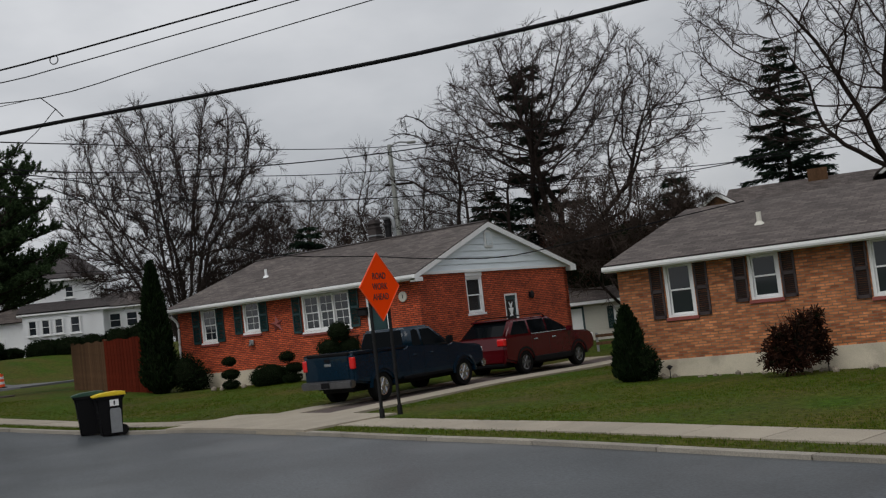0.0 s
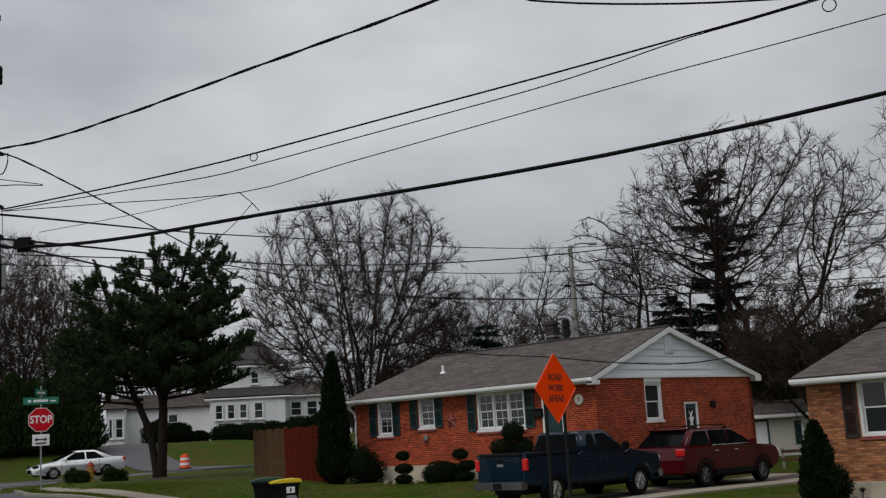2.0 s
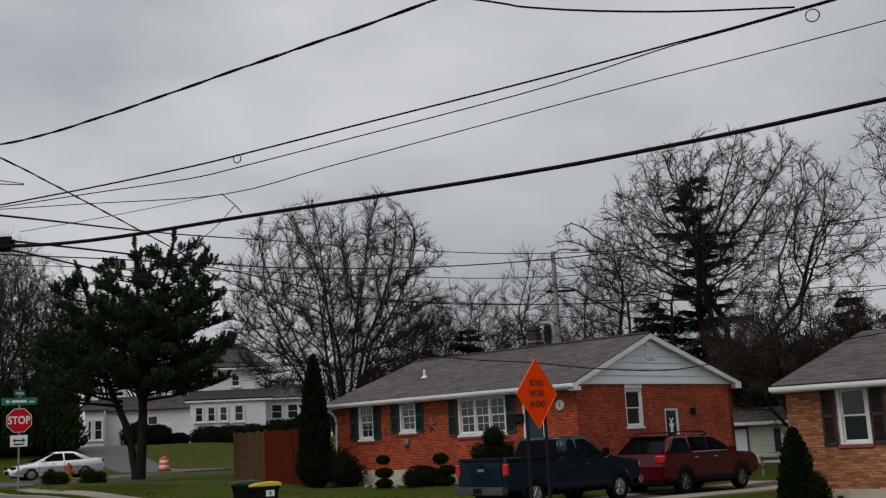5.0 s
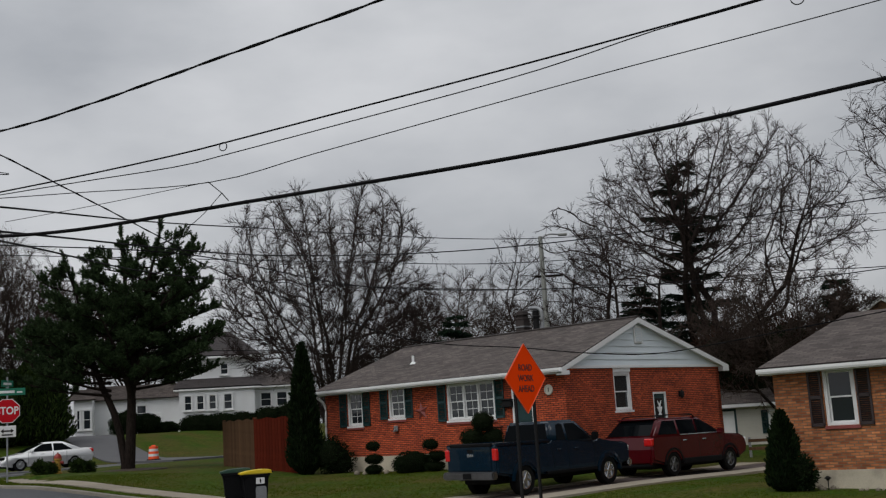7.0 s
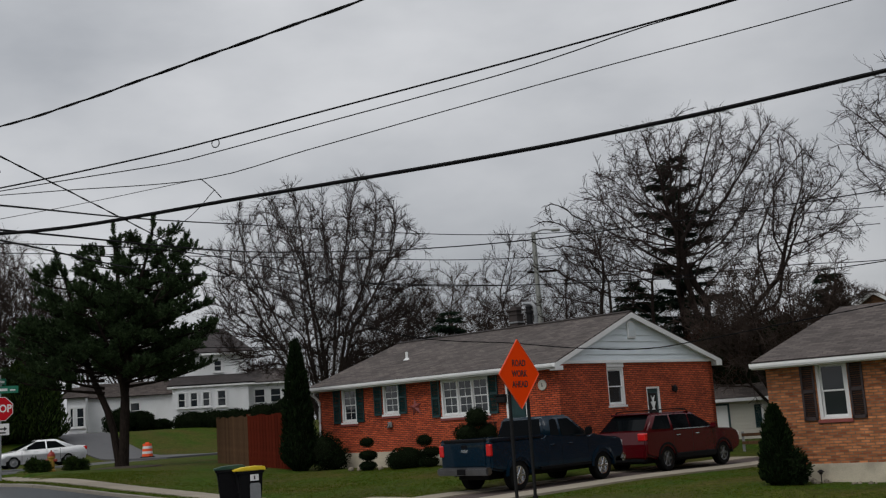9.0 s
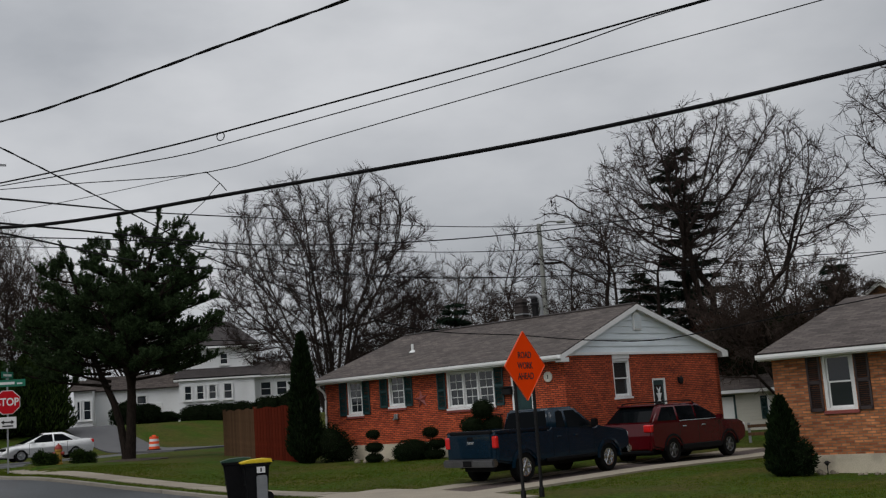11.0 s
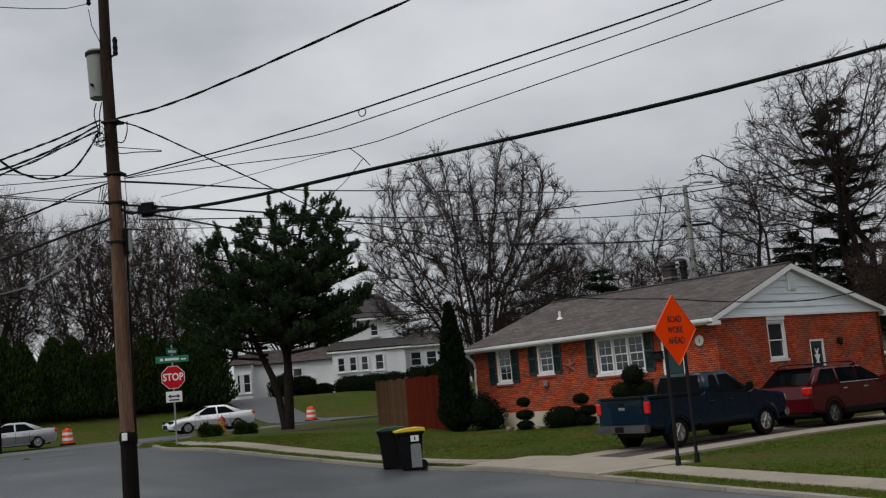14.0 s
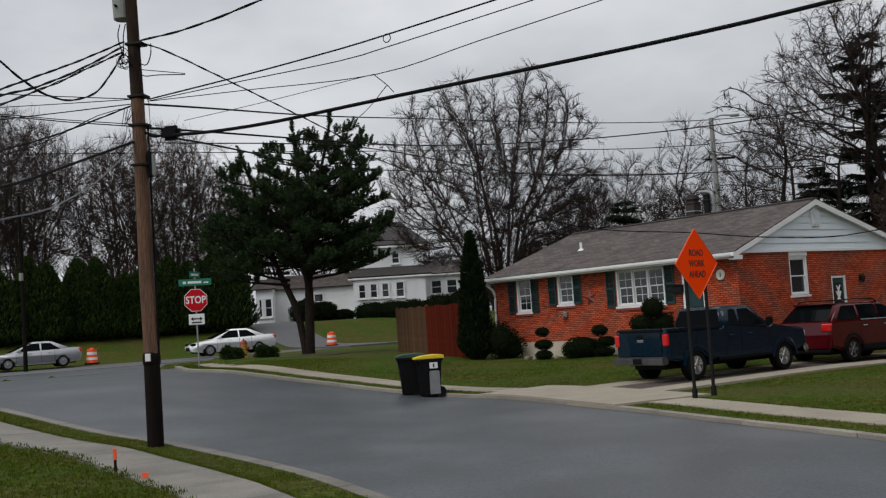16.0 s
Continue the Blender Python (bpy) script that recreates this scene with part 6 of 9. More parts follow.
def stop_sign():
    x, y = -15.8, 38.9
    z = lawn_level(x, y)
    face = Vector((-x, -y, 0)).normalized()
    ang = math.degrees(math.atan2(face.y, face.x)) + 90
    s = thing("stop_sign", pose(x, y, z, 0, 0, ang), "red octagonal stop sign with green street-name blades", "road sign")
    part("post", box((-0.03, 0.0, -0.1), (0.03, 0.05, 3.62), 0.006), STEEL, s)
    R = 0.42 / math.cos(math.pi / 8)
    octo = [(R * math.cos(math.pi / 8 + i * math.pi / 4), R * math.sin(math.pi / 8 + i * math.pi / 4)) for i in range(8)]
    p = part("sign_panel", slab(octo, -0.02, 0.0), WHITE_TAPE, s)
    p.matrix_local = Matrix.Translation((0, 0, 2.42))
    part("red_field", slab([(a * 0.95, b * 0.95) for a, b in octo], -0.026, -0.02), SIGN_RED, p)
    letters("STOP", 0.38, WHITE_TAPE, p, Matrix.Translation((0, -0.03, 0)) @ Matrix.Rotation(math.pi / 2, 4, "X") @ Matrix.Diagonal((0.82, 1, 1, 1)), bold=0.008)
    q = part("lower_panel", box((-0.29, -0.02, 1.50), (0.29, 0.0, 1.90), 0.008), WHITE_TAPE, s, "white panel with black arrow bars")
    part("arrow_bar", slab([(-0.22, 1.72), (-0.12, 1.80), (-0.12, 1.745), (0.12, 1.745), (0.12, 1.80), (0.22, 1.72), (0.12, 1.64), (0.12, 1.695), (-0.12, 1.695), (-0.12, 1.64)], -0.028, -0.02), SIGN_BLACK, q)
    part("text_bar", box((-0.18, -0.027, 1.56), (0.18, -0.02, 1.61)), SIGN_BLACK, q)
    b1 = part("street_blade", box((-0.6, -0.008, 2.97), (0.6, 0.008, 3.22), 0.004), SIGN_GREEN, s, "green street-name blade with white bars")
    part("text_bar", box((-0.44, -0.014, 3.05), (-0.33, -0.008, 3.14)), WHITE_TAPE, b1)
    part("text_bar", box((-0.26, -0.014, 3.05), (0.24, -0.008, 3.14)), WHITE_TAPE, b1)
    part("text_bar", box((0.32, -0.014, 3.05), (0.5, -0.008, 3.10)), WHITE_TAPE, b1)
    b2 = part("street_blade", box((-0.36, -0.008, 3.27), (0.36, 0.008, 3.50), 0.004, Matrix.Rotation(radians(58), 4, "Z")), SIGN_GREEN, s, "green street-name blade with white bars")
    part("text_bar", box((-0.25, -0.014, 3.34), (0.25, -0.009, 3.42), 0, Matrix.Rotation(radians(58), 4, "Z")), WHITE_TAPE, b2)
    part("bracket", box((-0.05, 0.0, 3.2), (0.05, 0.05, 3.3), 0.01), STEEL, s)
    return s


def cart(m, lid_mat, label, panel):
    """A wheeled refuse cart: tapered body, rim, hinged lid, axle and wheels; front at -y."""
    c = thing("wheeled_bin", m, label, "bin", "bins at the kerb")
    bm = bmesh.new()
    rings = []
    for w, d0, d1, z in ((0.27, -0.26, 0.24, 0.03), (0.28, -0.28, 0.27, 0.3), (0.30, -0.34, 0.31, 0.85), (0.305, -0.36, 0.33, 0.96), (0.33, -0.39, 0.36, 0.97), (0.33, -0.39, 0.36, 1.03)):
        rings.append([bm.verts.new(p) for p in ((-w, d0, z), (w, d0, z), (w, d1, z), (-w, d1, z))])
    for a, b in zip(rings, rings[1:]):
        for i in range(4):
            bm.faces.new((a[i], a[(i + 1) % 4], b[(i + 1) % 4], b[i]))
    bm.faces.new(rings[0][::-1])
    bm.faces.new(rings[-1])
    bmesh.ops.bevel(bm, geom=[e for e in bm.edges if abs(e.verts[0].co.z - e.verts[1].co.z) > 0.02], offset=0.05, segments=2, affect="EDGES")
    part("body", bm, BLACK_PLASTIC, c, "black plastic tapered body")
    lid = part("lid", slab([(-0.42, 1.03), (-0.42, 1.07), (-0.2, 1.12), (0.2, 1.14), (0.38, 1.12), (0.4, 1.03)], -0.335, 0.335, 0.02), lid_mat, c)
    lid.matrix_local = Matrix.Rotation(math.pi / 2, 4, "Z")
    part("handle", tube((-0.26, 0.43, 1.06), (0.26, 0.43, 1.06), 0.018), BLACK_PLASTIC, c)
    part("axle", tube((-0.3, 0.26, 0.14), (0.3, 0.26, 0.14), 0.015), STEEL, c)
    for x in (-0.29, 0.29):
        part("wheel", (lambda b: b)(tube((x - 0.035, 0.26, 0.14), (x + 0.035, 0.26, 0.14), 0.14, n=20)), RUBBER, c)
    for z in (0.45, 0.62):
        part("grip_ridge", box((-0.22, -0.325, z), (0.22, -0.285, z + 0.03), 0.008), BLACK_PLASTIC, c)
    if panel:
        sp = part("side_panel", slab([(0.0, 0.08), (0.28, 0.08), (0.28, 0.66), (0.25, 0.71), (0.03, 0.71), (0.0, 0.66)], -0.012, 0.012, 0.004), STEEL, c, "grey metal-coloured panel")
        sp.matrix_local = Matrix.Translation((0.318, -0.04, 0.0)) @ Matrix.Rotation(math.pi / 2, 4, "Z") @ Matrix.Rotation(0.035, 4, "X")
        lb = part("label", box((0.300, -0.02, 0.77), (0.332, 0.20, 0.93), 0.003), WHITE_TAPE, c, "white label with a dark bar")
        part("text_bar", box((0.332, 0.07, 0.80), (0.338, 0.11, 0.90)), SIGN_BLACK, lb)
    return c


def traffic_drum(x, y, z, label):
    d = thing("traffic_drum", Matrix.Translation((x, y, z)), label, "traffic drum", "road work drums")
    part("base_ring", lathe([(0.42, 0.0), (0.42, 0.07), (0.33, 0.1)], 20), RUBBER, d)
    for i in range(5):
        z0 = 0.1 + i * 0.145
        r0, r1 = 0.31 - i * 0.012, 0.31 - (i + 1) * 0.012
        part("band", lathe([(r0, z0), (r1 + 0.006, z0 + 0.14), (r1 - 0.01, z0 + 0.145)], 20), ORANGE_PLASTIC if i % 2 == 0 else WHITE_TAPE, d)
    part("handle", box((-0.12, -0.03, 0.815), (0.12, 0.03, 0.90), 0.02), ORANGE_PLASTIC, d)
    return d


def hydrant(x, y, z):
    h = thing("fire_hydrant", Matrix.Translation((x, y, z)), "yellow fire hydrant with a red bonnet on the grass", "hydrant")
    part("barrel", lathe([(0.16, -0.05), (0.16, 0.06), (0.12, 0.08), (0.12, 0.5), (0.15, 0.52), (0.15, 0.58)], 16), HYDRANT_YELLOW, h)
    part("bonnet", lathe([(0.15, 0.58), (0.14, 0.66), (0.09, 0.74), (0.03, 0.77), (0.03, 0.82)], 16), HYDRANT_RED, h)
    for a in (0, 90, 180):
        part("outlet", (lambda b: (b.transform(Matrix.Rotation(radians(a), 4, "Z")), b)[1])(tube((0.1, 0, 0.42), (0.22, 0, 0.42), 0.065, n=10)), HYDRANT_RED, h)


def utility_pole():
    p = thing("utility_pole", Matrix.Translation((POLE.x, POLE.y, pole_z)), "weathered wooden utility pole with dark base and grey transformer", "utility pole")
    bm = lathe([(0.142, 1.72), (0.136, 3.0), (0.126, 5.6), (0.122, 6.5)], 16)
    top = lathe([(0.122, 6.5), (0.117, 7.4), (0.108, 8.6), (0.10, 9.8), (0.096, 10.55), (0.06, 10.62)], 16)
    for v in list(bm.verts) + list(top.verts):
        v.co.x += 0.012 * math.sin(v.co.z * 1.3) - 0.0075 * (v.co.z - 1.7)
    part("shaft", bm, POLE_WOOD, p, "brown weathered lower shaft")
    part("upper_shaft", top, POLE_TOP, p, "darker weathered upper shaft")
    part("base_wrap", lathe([(0.152, -0.3), (0.15, 1.0), (0.148, 1.5), (0.162, 1.54), (0.165, 1.66), (0.145, 1.74)], 16), POLE_DARK, p, "dark tarred base wrap")
    part("tag", box((-0.04, -0.195, 1.58), (0.06, -0.165, 1.72), 0.004), WHITE_TAPE, p)
    tr = part("transformer", lathe([(0.14, 8.08), (0.168, 8.10), (0.198, 8.94), (0.215, 8.95), (0.215, 9.0), (0.18, 9.04), (0.08, 9.07)], 24, Matrix.Translation((-0.30, 0.12, 0))), GREY_METAL, p, "grey cylindrical transformer can")
    for z in (8.3, 8.78):
        part("bracket", box((-0.2, 0.02, z), (-0.03, 0.12, z + 0.07)), BLACK_METAL, tr)
    part("cap_band", lathe([(0.217, 8.93), (0.222, 8.945), (0.222, 8.985), (0.217, 9.0)], 24, Matrix.Translation((-0.30, 0.12, 0))), BLACK_METAL, tr, "dark lid band")
    part("bushing", tube((-0.34, -0.06, 8.32), (-0.34, -0.12, 8.32), 0.03, 0.02), BLACK_METAL, tr)
    part("cutout_arm", tube((0.0, 0, 8.82), (0.14, -0.05, 8.86), 0.022), BLACK_METAL, p)
    part("fuse_cutout", lathe([(0.03, 8.84), (0.05, 8.88), (0.042, 8.94), (0.05, 9.0), (0.042, 9.06), (0.05, 9.14), (0.03, 9.2)], 10, Matrix.Translation((0.155, -0.05, 0))), BLACK_PLASTIC, p)
    part("crossarm", box((-0.75, -0.06, 10.12), (0.12, 0.05, 10.24), 0.01), POLE_DARK, p)
    part("insulator", lathe([(0.02, -0.2), (0.05, -0.16), (0.03, -0.12), (0.05, -0.08), (0.02, 0.0)], 10, Matrix.Translation((-0.35, -0.02, 10.12))), BLACK_PLASTIC, p)
    part("terminal_box", box((0.12, -0.06, 5.0), (0.20, 0.06, 5.5), 0.02), BLACK_PLASTIC, p)
    part("terminal_box", box((0.19, -0.02, 5.05), (0.25, 0.06, 5.45), 0.01), GREY_METAL, p)
    for z in (5.25, 6.0, 6.55, 7.55):
        part("clamp", box((-0.17, -0.145, z - 0.025), (0.17, 0.145, z + 0.025), 0.01), BLACK_METAL, p)
    part("conduit", sweep([(0.16, -0.02, 1.7), (0.165, -0.02, 4.0), (0.17, -0.02, 6.0)], 0.018, 6), BLACK_PLASTIC, p)
    case = part("splice_case", box((0.44, -0.12, 5.66), (0.80, 0.06, 5.93), 0.06, seg=2), BLACK_PLASTIC, p, "black splice case hung beside the shaft")
    part("hanger", sweep(curve_points([(0.1, -0.02, 5.86), (0.28, -0.03, 5.76), (0.5, -0.03, 5.78)], 0.06), 0.025, 6), BLACK_PLASTIC, case)
    return p


def far_pole(x, y, z0, z1, label, r=0.14, lamp=True):
    p = thing("utility_pole", Matrix.Translation((x, y, z0)), label, "utility pole")
    part("shaft", lathe([(r * 1.25, -0.3), (r, (z1 - z0) * 0.6), (r * 0.85, z1 - z0)], 12), GREY_METAL if lamp else POLE_DARK, p)
    if lamp:
        part("lamp_arm", sweep(curve_points([(0, 0, z1 - z0 - 0.1), (0.5, 0, z1 - z0 + 0.1), (1.1, 0, z1 - z0 + 0.05)], 0.2), 0.05, 6), STEEL, p)
        part("lamp_head", box((1.0, -0.12, z1 - z0 - 0.04), (1.5, 0.12, z1 - z0 + 0.1), 0.04), GREY_METAL, p)
        part("crossarm", box((-0.5, -0.05, z1 - z0 - 2.3), (1.1, 0.05, z1 - z0 - 2.18)), POLE_DARK, p)
    else:
        part("meter_box", box((-0.02, -0.28, 4.6), (0.14, -0.1, 5.0), 0.02), GREY_METAL, p)
    return p


roadwork_sign()
stop_sign()
BIN = Vector((-5.38, 29.55))
bdir = -72
cart(pose(BIN.x, BIN.y, base_level(BIN.x, BIN.y), 0, 0, bdir), YELLOW_LID, "black wheeled bin with a yellow lid standing at the kerb", True)
cart(pose(BIN.x - 0.60, BIN.y + 0.42, base_level(BIN.x - 0.60, BIN.y + 0.42), 0, 0, bdir - 4), GREEN_LID, "black wheeled bin with a dark green lid standing at the kerb", False)
for x, y, s in ((-28.9, 56.0, "orange and white traffic drum by the cross street"), (-17.6, 64.4, "orange and white traffic drum beside the lane")):
    traffic_drum(x, y, lawn_level(x, y) + 0.03, s)
hydrant(-15.6, 43.3, lawn_level(-15.6, 43.3))
utility_pole()
far_pole(5.44, 59.75, 0.9, 12.0, "tall grey street-lamp pole behind the brick house")
far_pole(-30.5, 52.0, 1.0, 10.0, "dark utility pole with a white box by the hedge", 0.09, False)
# survey stake and paint mark by the near pavement
st = thing("marker_stake", Matrix.Translation((-8.07, 16.24, lawn_level(-8.07, 16.24))), "thin wooden stake with an orange top", "stake")
part("stake", box((-0.02, -0.012, -0.1), (0.02, 0.012, 0.36), 0.002), POLE_DARK, st)
part("tip", box((-0.024, -0.016, 0.22), (0.024, 0.016, 0.40), 0.003), ORANGE_PLASTIC, st, "orange painted tip")
fl = thing("marker_flag", Matrix.Translation((-7.2, 15.43, lawn_level(-7.2, 15.43))), "small orange marker flag in the grass", "flag")
part("wire", tube((0, 0, -0.05), (0, 0, 0.12), 0.004, n=5), STEEL, fl)
part("cloth", box((-0.05, -0.004, 0.05), (0.05, 0.004, 0.13), 0.002), ORANGE_PLASTIC, fl)

# ---------------------------------------------------------------- overhead cables


def cable(points, radius, label, mat=None, twist=0.0, turns=0.0, strands=1, step=0.5, name="overhead_cable"):
    pts = curve_points(points, step)
    bm = sweep(pts, radius, 6, twist, turns)
    if strands > 1:
        b2 = sweep(pts, radius * 0.8, 5, -twist, turns)
        me = bpy.data.meshes.new("tmp")
        b2.to_mesh(me)
        b2.free()
        bm.from_mesh(me)
        bpy.data.meshes.remove(me)
    return tagged(part(name, bm, mat or CABLE), label, "cable", "overhead cables")


def along(u):
    """A place on the line of the main cables, u metres from the pole."""
    return POLE.x + 0.9397 * u, POLE.y - 0.342 * u


def span(heights, radius, label, **kw):
    """A cable along the street line: pairs of distance from the pole and height."""
    return cable([(*along(u), z) for u, z in heights], radius, label, **kw)


span([(0.84, 5.84), (1.8, 5.77), (3.2, 5.74), (5.6, 5.79), (8.4, 5.83), (10.3, 5.87), (12, 5.94), (14.7, 6.13), (22, 6.8), (32, 8.2)], 0.032, "thick black telephone cable slung between poles")
span([(0.22, 6.6), (2.6, 6.67), (4.6, 6.76), (5.57, 6.83), (7.6, 7.0), (10.4, 7.23), (12.66, 7.44), (14.4, 7.62), (20, 8.3), (32, 10.1)], 0.014, "black cable with a wire ring slung between poles")
span([(0.22, 6.57), (2.6, 6.57), (4.6, 6.56), (5.5, 6.62), (7.6, 6.81), (10.4, 7.07), (11.7, 7.25), (12.66, 7.41), (14.4, 7.595), (20, 8.27)], 0.009, "thin black cable that joins the one above it")
span([(0.3, 6.56), (2.5, 6.40), (5.28, 6.21), (7.2, 6.41), (9.5, 6.66), (12.06, 6.93), (14.85, 7.19), (20, 7.75), (32, 9.2)], 0.008, "thin black wire slung between poles")
span([(1.1, 6.07), (3.0, 6.12), (5.25, 6.22)], 0.006, "thin grey wire to the pole", mat=CABLE_GREY)
ca, sa = math.cos(radians(142)), math.sin(radians(142))
cable([(POLE.x - ca * u, POLE.y - sa * u, z) for u, z in ((0.2, 7.72), (2.0, 7.52), (4.2, 7.42), (7.3, 7.36), (11.3, 7.30), (18, 7.4), (30, 8.0))], 0.014, "twisted black service cable over the street", twist=0.010, turns=0.6, strands=2, step=0.15)
cable([(-8.66, 19.05, 7.68), (-8.33, 19.40, 7.64), (-7.80, 22.50, 7.45), (-6.86, 27.00, 7.02), (-6.11, 29.60, 6.56), (-1.56, 33.40, 4.80), (2.26, 33.00, 4.19), (4.09, 32.20, 3.87), (5.87, 31.40, 3.69), (7.62, 30.60, 3.83), (9.06, 30.00, 4.00), (12.23, 28.68, 4.37)], 0.013, "black twisted cable sagging before the brick house", twist=0.008, turns=0.8, strands=2, step=0.3)
cable([(*along(5.25), 6.22), (*along(5.5), 6.0), (*along(5.62), 5.86)], 0.008, "short tie wire between two cables")
cable([(*along(5.5), 6.0), (-4.93, 21.44, 6.4), (-6.95, 25.05, 6.3), (-9.0, 30.5, 6.2), (-12, 40, 6.6)], 0.007, "thin wire running back from the cables")
cable([(-8.68, 19.13, 6.55), (-7.75, 39.24, 9.7), (5.34, 59.7, 11.9), (26, 62, 12.5)], 0.022, "long thin wire to the far pole")
cable([(-8.68, 19.13, 6.1), (-5.2, 35.62, 7.9), (3.49, 39.85, 8.42), (16.94, 38.43, 9.21), (22.41, 37.86, 9.88), (40, 36, 12)], 0.022, "long black cable past the houses")
cable([(-8.68, 19.13, 6.0), (-8.91, 44.11, 8.45), (5.44, 69.79, 10.27), (24, 74, 10.5)], 0.022, "long thin wire to the far pole")
cable([(-30, 50, 11.9), (-13.48, 56.41, 11.45), (-5.8, 59.72, 11.3), (5.3, 59.77, 10.6), (24, 58, 10.9)], 0.022, "long thin wire to the far pole")
cable([(5.3, 59.77, 9.6), (7.82, 59.49, 9.09), (12.9, 48.31, 7.5), (16.98, 41.67, 6.93), (24, 30, 7.0)], 0.022, "black cable sloping behind the houses")
cable([(-16, 37, 9.2), (-9.23, 38.92, 8.7), (-2.81, 44.91, 7.83), (7.16, 49.49, 7.78), (16.11, 49.44, 7.96), (20.92, 47.61, 7.74), (34, 42, 7.9)], 0.022, "black cable sagging behind the house")
cable([(-8.73, 18.70, 7.64), (-8.85, 17.13, 6.93), (-8.84, 15.81, 6.40), (-8.73, 14.50, 5.90), (-8.48, 11.51, 4.76)], 0.014, "twisted black service cable back over the near lawn", twist=0.008, turns=1.0, strands=2, step=0.2)
cable([(-8.74, 18.66, 7.54), (-8.86, 17.30, 6.85), (-8.85, 15.81, 6.23), (-8.73, 14.50, 5.81), (-8.46, 11.51, 4.85)], 0.014, "twisted black service cable back over the near lawn", twist=0.010, turns=0.8, strands=2, step=0.2)
cable([(-8.74, 18.66, 7.44), (-8.85, 17.39, 6.85), (-8.87, 16.51, 6.45), (-8.74, 14.50, 5.67), (-8.55, 11.51, 4.51)], 0.012, "slack black service cable back over the near lawn", twist=0.012, turns=0.7, strands=2, step=0.15)
cable([(-8.75, 18.66, 7.41), (-8.80, 18.27, 6.97), (-8.86, 17.74, 6.51), (-8.89, 16.87, 6.21), (-8.87, 15.99, 6.15), (-8.80, 15.20, 6.22), (-8.71, 14.50, 6.32), (-8.33, 11.52, 6.75)], 0.014, "slack twisted black cable hanging by the pole", twist=0.008, turns=1.2, strands=2, step=0.12)
cable([(-8.89, 19.20, 6.68), (-10.55, 19.81, 7.01), (-12.32, 20.45, 7.37), (-23.59, 24.55, 9.71)], 0.010, "black cable on along the street from the pole")
cable([(-8.89, 19.20, 6.67), (-10.55, 19.81, 6.87), (-12.33, 20.46, 7.09), (-23.61, 24.56, 8.50)], 0.009, "black cable on along the street from the pole")
cable([(-8.89, 19.20, 6.58), (-10.56, 19.81, 6.70), (-12.35, 20.46, 6.83), (-23.62, 24.56, 7.63)], 0.011, "black cable on along the street from the pole")
cable([(-8.76, 18.92, 6.48), (-8.89, 17.65, 5.99), (-8.90, 16.08, 5.45), (-8.77, 14.50, 5.00), (-8.52, 11.51, 4.15)], 0.013, "black cable with a drip loop back over the near lawn", twist=0.006, turns=1.0, strands=2, step=0.2)
cable([(-8.77, 18.92, 6.46), (-8.87, 17.83, 6.12), (-8.91, 16.08, 5.39), (-8.77, 14.50, 4.92), (-8.51, 11.51, 4.03)], 0.008, "thin wire back over the near lawn")
cable([(-8.85, 19.19, 6.19), (-10.57, 19.82, 6.55), (-12.34, 20.46, 6.95), (-23.62, 24.56, 9.51)], 0.010, "long thin wire on along the street")
cable([(-8.86, 19.19, 6.15), (-10.57, 19.82, 6.51), (-12.34, 20.46, 6.91), (-23.62, 24.56, 9.41)], 0.012, "long thin wire on along the street")
cable([(-8.78, 19.05, 5.83), (-8.94, 17.13, 5.20), (-8.90, 15.55, 4.72), (-8.79, 14.50, 4.46), (-8.48, 11.52, 3.72)], 0.024, "thick black cable back over the near lawn")
cable([(-8.78, 19.05, 5.76), (-8.88, 18.35, 5.28), (-8.93, 17.78, 4.94), (-8.96, 16.25, 4.34), (-8.81, 14.50, 3.99), (-8.55, 11.51, 3.39)], 0.014, "grey service cable sagging back over the near lawn", mat=CABLE_GREY)
cable([(-40, 36, 8.6), (-26.36, 42.49, 7.95), (-20.93, 50.86, 6.9), (-6, 62, 6.5)], 0.02, "black cable along the cross street")
cable([(-8.95, 18.9, 10.0), (-9.5, 17.8, 9.6), (-12, 13, 8.6)], 0.008, "thin wire from the pole top")
cable([(-9.02, 19.05, 9.95), (-8.95, 19.0, 9.6), (-8.74, 19.02, 9.1)], 0.008, "thin jumper wire on the pole")
cable([(-12, 12.5, 9.6), (-0.53, 13.99, 8.13), (1.2, 13.8, 7.7), (2.97, 13.68, 7.49), (4.82, 14.21, 7.66)], 0.014, "black cable joining the main span")
# wire ring, loop and tangle of taps


def wire_ring(centre, r, label):
    pts = [Vector(centre) + Vector((0.94 * math.cos(a), -0.34 * math.cos(a), math.sin(a))) * r for a in (2 * math.pi * i / 16 for i in range(17))]
    return tagged(part("wire_ring", sweep(pts, 0.009, 5), CABLE), label, "cable", "overhead cables")


wire_ring((*along(5.55), 6.77), 0.07, "small wire ring hung on a cable")
wire_ring((*along(14.6), 7.5), 0.09, "loop of spare wire hung on a cable")
rt = random.Random(77)
for i in range(11):
    c = Vector((POLE.x - 0.17 + rt.uniform(-0.09, 0.05), POLE.y - 0.16, 7.36 + rt.uniform(-0.12, 0.14)))
    w, h, ph = rt.uniform(0.05, 0.14), rt.uniform(0.05, 0.16), rt.uniform(0, 6.28)
    cable([c + Vector((w * math.cos(ph + 0.9 * k), rt.uniform(-0.03, 0.03), h * math.sin(ph + 0.9 * k))) for k in range(6)], 0.007, "curled black tap wire bunched on the pole", step=0.05, name="tap_wire")
